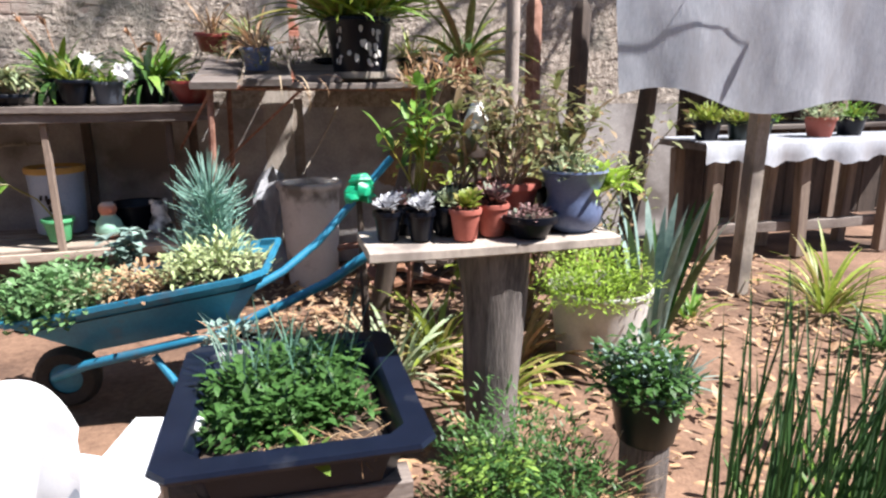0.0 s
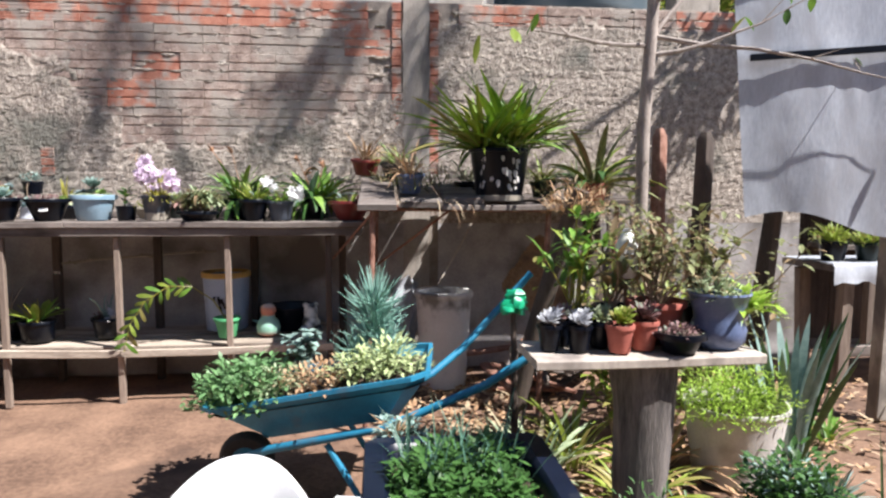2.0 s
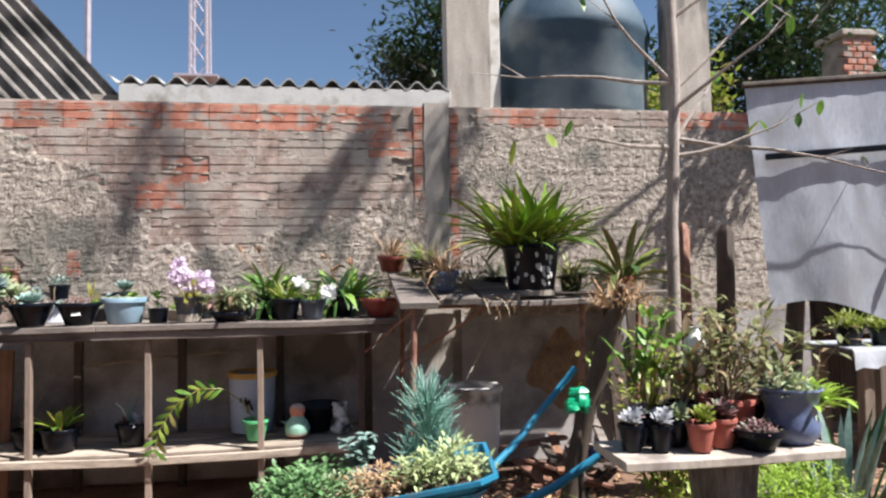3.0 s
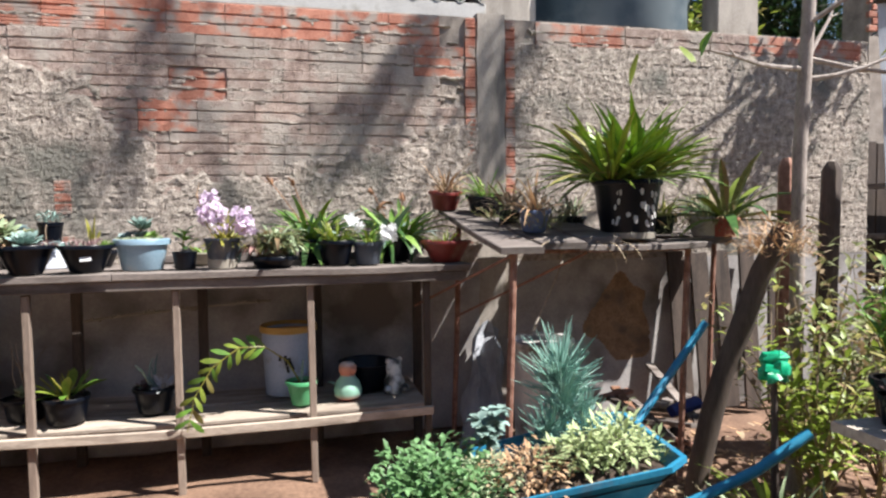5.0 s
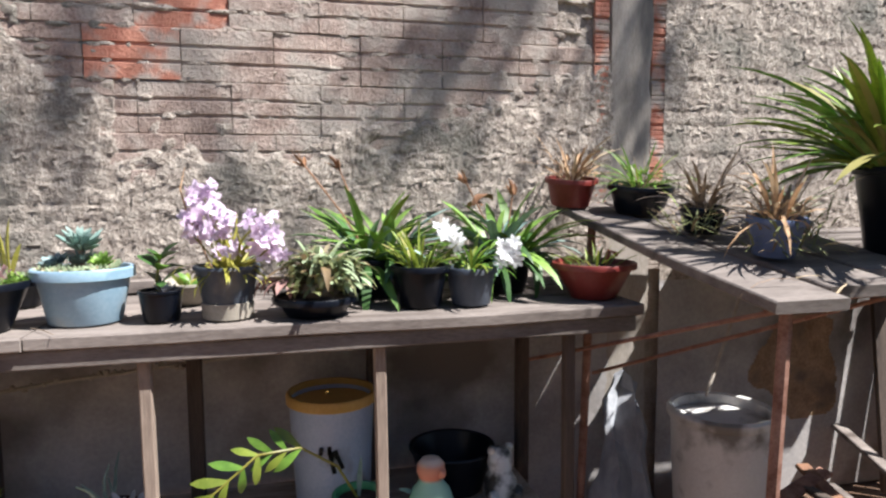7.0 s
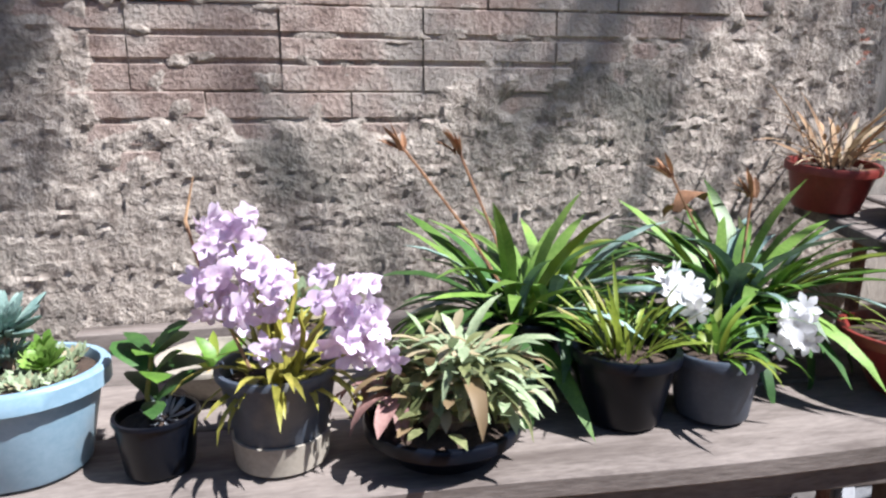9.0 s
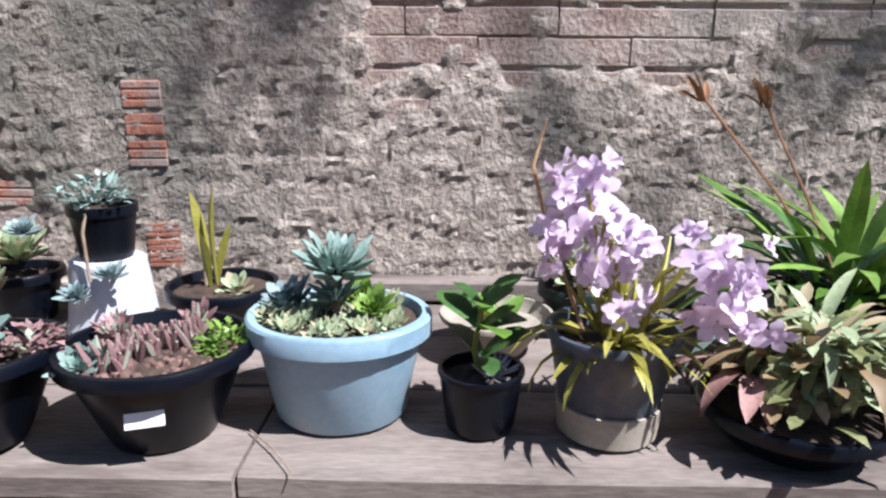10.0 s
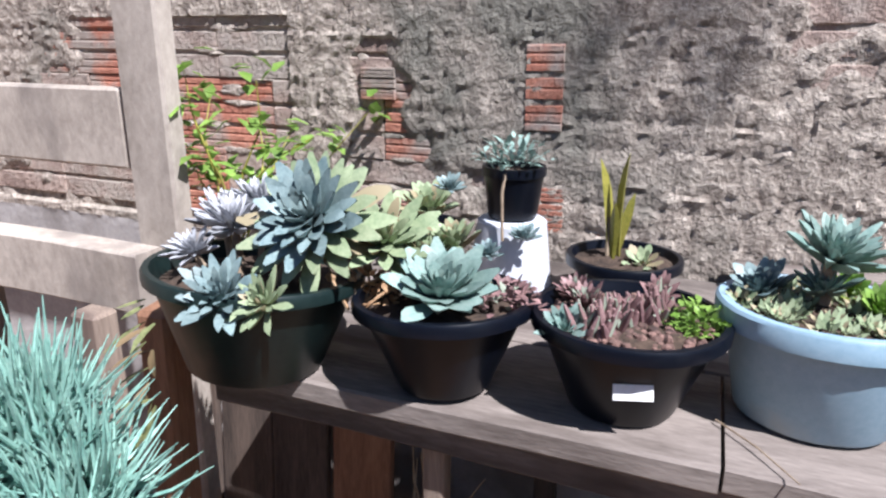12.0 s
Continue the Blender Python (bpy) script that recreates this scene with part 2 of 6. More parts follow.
PALE = leaf_mat("pale grey-green leaf", (0.20, 0.27, 0.15), (0.38, 0.44, 0.27), 0.6, 0.3, 0.2, (0.50, 0.42, 0.26), 0.2)
ROSE_BLUE = leaf_mat("blue-green rosette", (0.115, 0.175, 0.185), (0.25, 0.33, 0.325), 0.5, 0.25, 0.1)
MAUVE = leaf_mat("mauve rosette", (0.14, 0.075, 0.08), (0.31, 0.19, 0.18), 0.55, 0.3, 0.1, (0.32, 0.36, 0.28), 0.18)
SILVER = leaf_mat("silver grey rosette", (0.30, 0.31, 0.34), (0.50, 0.51, 0.54), 0.6, 0.25, 0.1)
PETAL = leaf_mat("lilac petal", (0.66, 0.50, 0.68), (0.84, 0.74, 0.85), 0.6, 0.12, 0.35)
PETAL_W = leaf_mat("white petal", (0.72, 0.72, 0.74), (0.84, 0.84, 0.84), 0.6, 0.1, 0.35)
TWIG = material("dry twig", (0.17, 0.12, 0.08), (0.36, 0.28, 0.20), 0.9, 20, 90, 0.4, 0.002)
STALK = leaf_mat("olive stalk", (0.22, 0.22, 0.035), (0.42, 0.38, 0.08))
PINK = leaf_mat("withered pink leaf", (0.22, 0.11, 0.10), (0.40, 0.24, 0.21), 0.7, 0.25, 0.15)
TREE_LEAF = leaf_mat("dark tree leaf", (0.014, 0.036, 0.012), (0.035, 0.075, 0.022), 0.5, 0.4, 0.25)
PEBBLE = material("reddish gravel", (0.06, 0.035, 0.03), (0.19, 0.11, 0.09), 0.9, 40, 160, 0.4, 0.002, vary=0.4, per_island=True)
WOOD_LIGHT = material("bleached sunlit timber", (0.27, 0.23, 0.195), (0.47, 0.41, 0.355), 0.9, 6, 60, 0.6, 0.004, vary=0.1, stretch=(1, 1, 0.6), stain=(0.17, 0.145, 0.13), stain_scale=4, stain_at=0.60)
# Pale wood whose lightness also stands in for sun on the lower boards.
TAN_SUNLIT = material("pale sunlit shelf board", (0.24, 0.195, 0.155), (0.46, 0.385, 0.315), 0.9, 7, 70, 0.6, 0.004, vary=0.15, stretch=(0.45, 2.2, 2.2), stain=(0.15, 0.115, 0.09), stain_scale=4, stain_at=0.60)
LABEL = material("paper label", (0.70, 0.70, 0.70), (0.80, 0.80, 0.80), 0.7, 30, 120, 0.05, 0.001)


# ---- mesh tools ----
class Shape:
    """Gathers faces for one mesh."""

    def __init__(self):
        self.v, self.f = [], []

    def add(self, verts, faces, m=None):
        k = len(self.v)
        self.v += [tuple(m @ Vector(p)) if m else tuple(p) for p in verts]
        self.f += [tuple(i + k for i in q) for q in faces]
        return self

    def box(self, c, size, m=None, bev=0.003):
        """A box with chamfered edges along its length."""
        x, y, z = (s / 2 for s in size)
        b = min(bev, x * 0.4, y * 0.4, z * 0.4)
        vs, idx = [], {}
        for sx in (-1, 1):
            for sy in (-1, 1):
                for sz in (-1, 1):
                    for ax in range(3):
                        p = [sx * (x - b), sy * (y - b), sz * (z - b)]
                        p[ax] = (sx * x, sy * y, sz * z)[ax]
                        idx[(sx, sy, sz, ax)] = len(vs)
                        vs.append((p[0] + c[0], p[1] + c[1], p[2] + c[2]))
        fs = []
        for ax in range(3):
            o = [a for a in range(3) if a != ax]
            for s in (-1, 1):
                q = []
                for u, w in ((-1, -1), (1, -1), (1, 1), (-1, 1)):
                    k = [0, 0, 0]
                    k[ax], k[o[0]], k[o[1]] = s, u, w
                    q.append(idx[(*k, ax)])
                fs.append(q if (s > 0) == (ax != 1) else q[::-1])
        for ax in range(3):
            o = [a for a in range(3) if a != ax]
            for u in (-1, 1):
                for w in (-1, 1):
                    k0, k1 = [0, 0, 0], [0, 0, 0]
                    k0[ax], k1[ax] = -1, 1
                    k0[o[0]] = k1[o[0]] = u
                    k0[o[1]] = k1[o[1]] = w
                    fs.append((idx[(*k0, o[0])], idx[(*k1, o[0])], idx[(*k1, o[1])], idx[(*k0, o[1])]))
        for sx in (-1, 1):
            for sy in (-1, 1):
                for sz in (-1, 1):
                    fs.append((idx[(sx, sy, sz, 0)], idx[(sx, sy, sz, 1)], idx[(sx, sy, sz, 2)]))
        return self.add(vs, fs, m)

    def lathe(self, profile, seg=28, c=(0, 0, 0), sx=1.0, sy=1.0, wob=0.0, m=None):
        vs, fs = [], []
        for r, z in profile:
            for i in range(seg):
                a = 2 * math.pi * i / seg
                k = r * (1 + wob * noise.noise(Vector((math.cos(a) * 2, math.sin(a) * 2, z * 6))))
                vs.append((c[0] + k * math.cos(a) * sx, c[1] + k * math.sin(a) * sy, c[2] + z))
        for j in range(len(profile) - 1):
            for i in range(seg):
                a, b = j * seg + i, j * seg + (i + 1) % seg
                fs.append((a, b, b + seg, a + seg))
        if profile[0][0] > 0.0005:
            fs.append(tuple(range(seg))[::-1])
        return self.add(vs, fs, m)

    def disc(self, r, z, seg=28, c=(0, 0), sx=1.0, sy=1.0, dome=0.01, rough=0.006):
        vs, fs = [(c[0], c[1], z + dome)], []
        for j in (1, 2, 3, 4):
            for i in range(seg):
                a = 2 * math.pi * i / seg
                k = r * j / 4
                vs.append((c[0] + k * math.cos(a) * sx, c[1] + k * math.sin(a) * sy, z + dome * (1 - j * j / 16) + (random.uniform(-rough, rough) if j < 4 else 0)))
        for i in range(seg):
            fs.append((0, 1 + i, 1 + (i + 1) % seg))
        for j in range(3):
            for i in range(seg):
                a, b = 1 + j * seg + i, 1 + j * seg + (i + 1) % seg
                fs.append((a, a + seg, b + seg, b))
        return self.add(vs, fs)

    def tube(self, pts, radii, seg=6, cap=True):
        pts = [Vector(p) for p in pts]
        if not hasattr(radii, "__len__"):
            radii = [radii] * len(pts)
        vs, fs = [], []
        ref = Vector((0.3, 0.9, 0.2))
        for j, p in enumerate(pts):
            d = (pts[min(j + 1, len(pts) - 1)] - pts[max(j - 1, 0)]).normalized()
            u = d.cross(ref)
            if u.length < 0.05:
                u = d.cross(Vector((1, 0, 0)))
            u.normalize()
            w = d.cross(u)
            for i in range(seg):
                a = 2 * math.pi * i / seg
                vs.append(p + (u * math.cos(a) + w * math.sin(a)) * radii[j])
        for j in range(len(pts) - 1):
            for i in range(seg):
                a, b = j * seg + i, j * seg + (i + 1) % seg
                fs.append((a, b, b + seg, a + seg))
        if cap:
            fs.append(tuple(range(seg))[::-1])
            fs.append(tuple(range((len(pts) - 1) * seg, len(pts) * seg)))
        return self.add(vs, fs)

    def leaf(self, base, yaw, rise, length, width, droop=0.5, segs=5, fold=0.25, tip=0.0, wide_at=0.4, thick=0.0, twist=0.0):
        """A blade from base, heading yaw, rising at an angle that falls by droop along it."""
        p, ang = Vector(base), rise
        vs, fs = [], []
        h = Vector((math.cos(yaw), math.sin(yaw), 0))
        side = Vector((-math.sin(yaw), math.cos(yaw), 0))
        step = length / segs
        for j in range(segs + 1):
            u = j / segs
            w = width * (min(1, 0.35 + u / wide_at * 0.65) if u < wide_at else max(tip, (1 - ((u - wide_at) / (1 - wide_at)) ** 2) ** 0.8)) / 2
            d = h * math.cos(ang) + Vector((0, 0, 1)) * math.sin(ang)
            nrm = Vector((0, 0, 1)) * math.cos(ang) - h * math.sin(ang)
            s = side * math.cos(twist * u) + nrm * math.sin(twist * u)
            vs += [p + s * w + nrm * w * fold, p - nrm * thick * (1 - u * 0.8), p - s * w + nrm * w * fold]
            if j < segs:
                p = p + d * step
                ang -= droop / segs
        for j in range(segs):
            a = j * 3
            fs += [(a, a + 1, a + 4, a + 3), (a + 1, a + 2, a + 5, a + 4)]
        if thick:
            for j in range(segs):
                a = j * 3
                fs.append((a + 2, a, a + 3, a + 5))
        return self.add(vs, fs)

    def blob(self, c, r, sz=1.0, rough=0.15, m=None):
        """A small uneven ball of 32 faces."""
        prof = [(0.0, -1.0), (0.7, -0.7), (1.0, 0.0), (0.7, 0.7), (0.0, 1.0)]
        vs, fs = [(0, 0, -sz)], []
        for q, z in prof[1:4]:
            for i in range(8):
                a = math.pi * i / 4
                k = 1 + random.uniform(-rough, rough)
                vs.append((q * k * math.cos(a), q * k * math.sin(a), z * sz * k))
        vs.append((0, 0, sz))
        for i in range(8):
            j = (i + 1) % 8
            fs += [(0, 1 + j, 1 + i), (1 + i, 1 + j, 9 + j, 9 + i), (9 + i, 9 + j, 17 + j, 17 + i), (17 + i, 17 + j, 25)]
        return self.add([(c[0] + p[0] * r, c[1] + p[1] * r, c[2] + p[2] * r) for p in vs], fs, m)

    def mesh(self, name, mat, smooth=True):
        me = bpy.data.meshes.new(name)
        me.from_pydata(self.v, [], self.f)
        me.materials.append(mat)
        if smooth:
            me.polygons.foreach_set("use_smooth", [True] * len(me.polygons))
            me.set_sharp_from_angle(angle=radians(40))
        me.update()
        return me


def part(name, shape, mat, parent, label="", smooth=True):
    ob = new(name, shape.mesh(name, mat, smooth) if isinstance(shape, Shape) else shape)
    ob.parent = parent
    return tagged(ob, label)


def thing(name, x, y, z, label, category, group="", turn=0.0):
    ob = new(name)
    ob.matrix_world = pose(x, y, z, 0, 0, turn)
    ob.empty_display_size = 0.05
    return tagged(ob, label, category, group)


def single(name, shape, mat, label="", category="", kind="", smooth=True):
    return tagged(new(name, shape.mesh(name, mat, smooth)), label, category, "", kind)


R = random.uniform


# ---- ground ----
def build_ground():
    xs = [-400, -150, -60, -25, -12, -8] + [-6 + 0.12 * i for i in range(101)] + [8, 12, 25, 60, 150, 400]
    ys = [-400, -150, -60, -25, -10, -5] + [-3 + 0.12 * i for i in range(76)] + [8, 12, 25, 60, 150, 400]
    s = Shape()
    vs = []
    for y in ys:
        for x in xs:
            near = max(0, 1 - max(abs(x) / 7, abs(y - 1.5) / 5))
            vs.append((x, y, (noise.noise(Vector((x * 0.9, y * 0.9, 0))) * 0.03 + noise.noise(Vector((x * 4, y * 4, 5))) * 0.012) * min(1, near * 4) - 0.015))
    nx = len(xs)
    s.add(vs, [(j * nx + i, j * nx + i + 1, (j + 1) * nx + i + 1, (j + 1) * nx + i) for j in range(len(ys) - 1) for i in range(nx - 1)])
    single("ground", s, EARTH, "bare reddish brown earth yard, dry and trodden", "ground", "structure")


build_ground()

# ---- unseen walls added to cut the sky's fill light ----
def build_closing():
    single("wall_south", Shape().box((0.5, -3.2, 1.7), (14.0, 0.2, 3.5)), MORTAR, "unseen plain wall added behind the camera to cut sky light", "wall", "structure")
    single("wall_west", Shape().box((-6.0, 1.0, 1.3), (0.2, 8.2, 2.6)), MORTAR, "unseen plain side wall added to cut sky light", "wall", "structure")


build_closing()

# ---- wall ----
WALL_Y, WALL_TOP = 4.42, 2.575
BRICK_W, BRICK_H, TOP_ROW = 0.314, 0.1833, 2.46
WALL_L, WALL_R = -4.6, 2.9


def build_wall():
    s = Shape().box(((WALL_L + WALL_R) / 2, WALL_Y + 0.09, WALL_TOP / 2 - 0.04), (WALL_R - WALL_L, 0.15, WALL_TOP + 0.06))
    wall = single("wall_north", s, MORTAR, "garden wall of hollow clay blocks with rough cast mortar", "wall", "structure")
    col = Shape()
    n = 60
    vs = []
    for i in range(n + 1):
        z = (WALL_TOP + 0.01) * i / n
        a, b = (noise.noise(Vector((z * 5, k, 0))) * 0.012 + noise.noise(Vector((z * 23, k, 1))) * 0.006 for k in (2, 9))
        vs += [(-0.085 + a, WALL_Y + 0.06, z), (-0.078 + a, WALL_Y - 0.008, z), (0.02, WALL_Y - 0.012 + b * 0.3, z), (0.105 + b, WALL_Y - 0.008, z), (0.112 + b, WALL_Y + 0.06, z)]
    col.add(vs, [(i * 5 + k, i * 5 + k + 1, i * 5 + k + 6, i * 5 + k + 5) for i in range(n) for k in range(4)])
    part("pilaster", col, CONCRETE, wall, "smooth grey concrete pilaster cast between the bricks")
    return wall


wall = build_wall()


def cover(x, z):
    """How strongly the rough cast covers the wall at a place: above zero it is covered."""
    if z < 1.06 and not -0.06 < x < 0.16:
        return 1.0
    k = noise.noise(Vector((x * 1.3, 0, z * 1.6))) * 0.60 + noise.noise(Vector((x * 5, 3, z * 6))) * 0.42 + noise.noise(Vector((x * 19, 7, z * 19))) * 0.26
    if x > 0.16:
        base = 0.9 if z < 2.42 else -0.3
    elif x > -0.06:
        return -1
    else:
        base = (1.66 - z) * 1.7 + max(0, (x + 0.95)) * 1.0 - 0.1
        if x < -1.95:
            base = max(base, (-1.95 - x) * 1.1 - max(0, z - 2.0) * 1.2)
        base = base - max(0, z - 2.30) * 6
        if x < -2.3 and 1.0 < z < 1.6:
            base -= 1.0 * math.exp(-((x + 2.85) / 0.13) ** 2) * (z < 1.55) + 2.0 * (x < -3.08)
    return base + k


def build_cast():
    st = 0.0095
    nx, nz = int((WALL_R - WALL_L) / st), int(WALL_TOP / st)
    vs, fs, keep = [], [], []
    for j in range(nz + 1):
        for i in range(nx + 1):
            x, z = WALL_L + i * st, j * st
            c = cover(x, z)
            t = min(1, max(0, c * 3.2))
            low = min(1, max(0.12, (z - 0.98) / 0.1))
            fine = noise.noise(Vector((x * 84, 3, z * 96)))
            h = (noise.noise(Vector((x * 9, 1, z * 12))) * 0.003 + noise.noise(Vector((x * 30, 2, z * 40))) * 0.0034 + fine * 0.0075) * low
            off = (z - TOP_ROW) / BRICK_H
            off = abs(abs(off - round(off)) - 0.16)
            line = math.exp(-(off / 0.045) ** 2) * max(0, 0.55 + noise.noise(Vector((x * 2.6, 11, z * 2))) * 1.5) * low
            keep.append(c > -0.3 and z < WALL_TOP - 0.01)
            vs.append((x, WALL_Y + 0.012 - t * 0.020 - h * t + 0.0035 * t * min(1, line), z))
    w = nx + 1
    for j in range(nz):
        for i in range(nx):
            q = (j * w + i, j * w + i + 1, (j + 1) * w + i + 1, (j + 1) * w + i)
            if all(keep[k] for k in q):
                fs.append(q)
    line_up = int(1.04 / st) * w
    low_faces, high_faces = [q for q in fs if q[0] < line_up], [q for q in fs if q[0] >= line_up]
    bare = [q for q in low_faces if ((vs[q[0]][0] - 0.90) / 0.26) ** 2 + ((vs[q[0]][2] - 0.62) / 0.30) ** 2 + noise.noise(Vector((vs[q[0]][0] * 6, 5, vs[q[0]][2] * 6))) * 0.7 < 0.8]
    low_faces = sorted(set(low_faces) - set(bare))
    for name, faces, mt, label in (("rough_cast", high_faces, STUCCO, "thick rough cast mortar coat, patchy and stained"), ("plaster", low_faces, PLASTER, "smooth dirty grey plaster below the shelf"), ("bare_render", bare, BARE, "crumbling ochre render where the plaster fell off")):
        used = sorted({k for q in faces for k in q})
        at = {k: n for n, k in enumerate(used)}
        shape = Shape().add([vs[k] for k in used], [tuple(at[k] for k in q) for q in faces])
        tagged(part(name, shape, mt, wall, label), kind="stuff")


build_cast()
# ---- beyond the wall ----
def corrugated(x0, x1, y0, y1, z0, z1, pitch=0.18, amp=0.035):
    """A corrugated sheet whose waves run from y0 to y1."""
    n = int((x1 - x0) / pitch * 8)
    vs, fs = [], []
    for k in (0, 1):
        for i in range(n + 1):
            x = x0 + (x1 - x0) * i / n
            w = amp * math.cos((x - x0) / pitch * 2 * math.pi)
            for y, z in ((y0, z0), (y1, z1)):
                vs.append((x, y, z + w - 0.012 * k))
    m = 2 * (n + 1)
    for i in range(n):
        a = i * 2
        fs += [(a, a + 2, a + 3, a + 1), (m + a, m + a + 1, m + a + 3, m + a + 2), (a, m + a, m + a + 2, a + 2), (a + 1, a + 3, m + a + 3, m + a + 1)]
    return vs, fs


def build_neighbours():
    h = thing("neighbour_house", -1.0, 6.8, 0, "low neighbour house under a corrugated fibre cement roof", "house")
    part("wall", Shape().box((-0.45, -0.2, 1.45), (3.3, 2.2, 2.9)), MORTAR, h)
    vs, fs = corrugated(-1.55, 1.25, -1.5, 1.2, 2.98, 3.25)
    part("roof", Shape().add(vs, fs), FIBRE, h, "grey corrugated fibre cement sheets")
    part("fascia", Shape().box((-0.1, -1.47, 2.86), (2.72, 0.05, 0.16)), OFFWHITE, h, "whitewashed eaves beam")
    g = thing("corrugated_shed", -3.6, 5.6, 0, "shed with a steep corrugated grey roof beside the wall", "shed")
    part("wall", Shape().box((0, 0.3, 1.3), (1.6, 1.6, 2.6)), WOOD_DARK, g)
    vs, fs = corrugated(0.0, 0.9, -1.2, 0.75, 0, 0, 0.115, 0.028)
    down, run = Vector((-0.30, -0.45, -0.84)).normalized(), Vector((0.66, 0.0, -0.75)).normalized()
    nrm = down.cross(run).normalized()
    m = Matrix.Translation((0.72, 0.0, 3.28)) @ Matrix((down, run, nrm)).transposed().to_4x4()
    part("roof", Shape().add(vs, fs, m), OLDSHEET, g, "weathered corrugated sheets, streaked dark")
    t = thing("water_tank_tower", 1.55, 5.75, 0, "blue-grey water tank on a concrete frame behind the wall", "water tank")
    for x in (-1.12, 0.95):
        part("pillar", Shape().box((x, -0.3, 2.0), (0.40, 0.22, 4.0), bev=0.01), CONCRETE, t)
    part("pillar", Shape().box((-0.88, -0.12, 2.0), (0.18, 0.18, 4.0), bev=0.01), OFFWHITE, t, "white pillar face")
    part("slab", Shape().box((0, 0, 2.58), (2.3, 1.1, 0.14), bev=0.01), CONCRETE, t)
    prof = [(0.66, 0.0), (0.70, 0.05), (0.72, 0.12), (0.735, 0.14), (0.735, 0.34), (0.75, 0.36), (0.76, 0.66), (0.78, 0.68), (0.78, 0.73), (0.74, 0.82), (0.62, 1.0), (0.42, 1.14), (0.2, 1.21), (0.0, 1.23)]
    part("tank", Shape().lathe([(r, z * 1.32) for r, z in prof], 40, (0, 0.2, 2.65), wob=0.01), TANK, t, "round fibreglass tank")
    part("lid", Shape().lathe([(0.19, 0), (0.19, 0.05), (0.15, 0.08), (0.0, 0.09)], 24, (0, 0.2, 4.25)), TANK, t)
    a = thing("radio_mast", -8.6, 36, 0, "distant red and white lattice radio mast", "mast")
    for x, y in ((-0.5, -0.5), (0.5, -0.5), (0.5, 0.5), (-0.5, 0.5)):
        part("leg", Shape().tube([(x, y, 0), (x * 0.7, y * 0.7, 26)], 0.09, 5), STEEL, a)
    for i in range(20):
        z = 1.3 * i
        k = 0.5 * (1 - 0.3 * z / 26)
        part("brace", Shape().tube([(-k, -k, z), (k, -k, z + 1.3)], 0.045, 4), STEEL, a)
        part("brace", Shape().tube([(k, -k, z), (-k, -k, z + 1.3)], 0.045, 4), STEEL, a)
    part("platform", Shape().box((0, 0, 12.2), (2.2, 2.2, 0.12)), STEEL, a)
    c = thing("chimney", 5.15, 6.6, 0, "short brick chimney with a flat cap behind the yard", "chimney")
    part("shaft", Shape().box((0, 0, 2.0), (0.36, 0.36, 4.0)), MORTAR, c)
    bm_ = Shape().box((0, 0, 0), (0.115, 0.05, 0.062), bev=0.006).mesh("brick", BRICK_RED)
    for r in range(9):
        for k in range(3):
            part("brick", bm_, None, c).matrix_local = pose(-0.125 + 0.125 * k + (0.03 if r % 2 else -0.02), -0.175, 3.33 + 0.075 * r)
    part("cap", Shape().box((0, 0, 4.035), (0.46, 0.46, 0.07), bev=0.01), CONCRETE, c)
    mst = thing("antenna_pole", -5.6, 13, 0, "thin steel antenna pole beyond the roofs", "antenna")
    part("pole", Shape().tube([(0, 0, 0), (0, 0, 8)], 0.06, 6), STEEL, mst)


build_neighbours()


def tree(name, x, y, height, spread, leaves, label, size=0.16, trunk_r=0.14, low=0.35, mat=TREE_LEAF):
    t = thing(name, x, y, 0, label, "tree")
    trunk = Shape().tube([(0, 0, -0.1), (0.05, 0.02, height * 0.3), (-0.04, 0.05, height * 0.6), (0, 0, height * 0.9)], [trunk_r, trunk_r * 0.8, trunk_r * 0.5, trunk_r * 0.15], 8)
    tips = []
    for i in range(14):
        a, z = i * 2.4, height * R(low, 0.85)
        e = Vector((math.cos(a), math.sin(a), R(0.1, 0.6))) * spread * R(0.55, 1.0)
        p = Vector((0, 0, z))
        trunk.tube([p, p + e * 0.5 + Vector((0, 0, 0.08)), p + e], [trunk_r * 0.35, trunk_r * 0.2, trunk_r * 0.06], 5)
        tips += [p + e, p + e * 0.7, p + e * 0.45 + Vector((R(-0.3, 0.3), R(-0.3, 0.3), R(0, 0.3)))]
    part("trunk", trunk, BARK, t)
    crown = Shape()
    for i in range(leaves):
        c = random.choice(tips)
        o = Vector((random.gauss(0, 1), random.gauss(0, 1), random.gauss(0, 0.8))) * spread * 0.19
        crown.leaf(c + o, R(0, 6.28), R(-0.9, 0.6), size * R(0.7, 1.3), size * 0.42, R(0, 0.8), 2, 0.15)
    part("crown", crown, mat, t)
    return t


tree("dark_tree", 1.25, 11.5, 7.2, 1.7, 9000, "dense dark green tree behind the neighbour roof", 0.15)
tree("leafy_tree", 5.2, 9.2, 5.8, 2.3, 13000, "broad dark tree behind the brick chimney", 0.15)
tree("leafy_tree", 8.6, 9.8, 5.4, 2.4, 11000, "broad dark tree beyond the white sheet", 0.16)
tree("shrub", 3.15, 6.6, 4.1, 0.6, 1500, "light green shrub rising behind the wall", 0.13, 0.05, 0.5, GREEN_C)


# ---- long shelf ----
SHELF_Z = 1.08


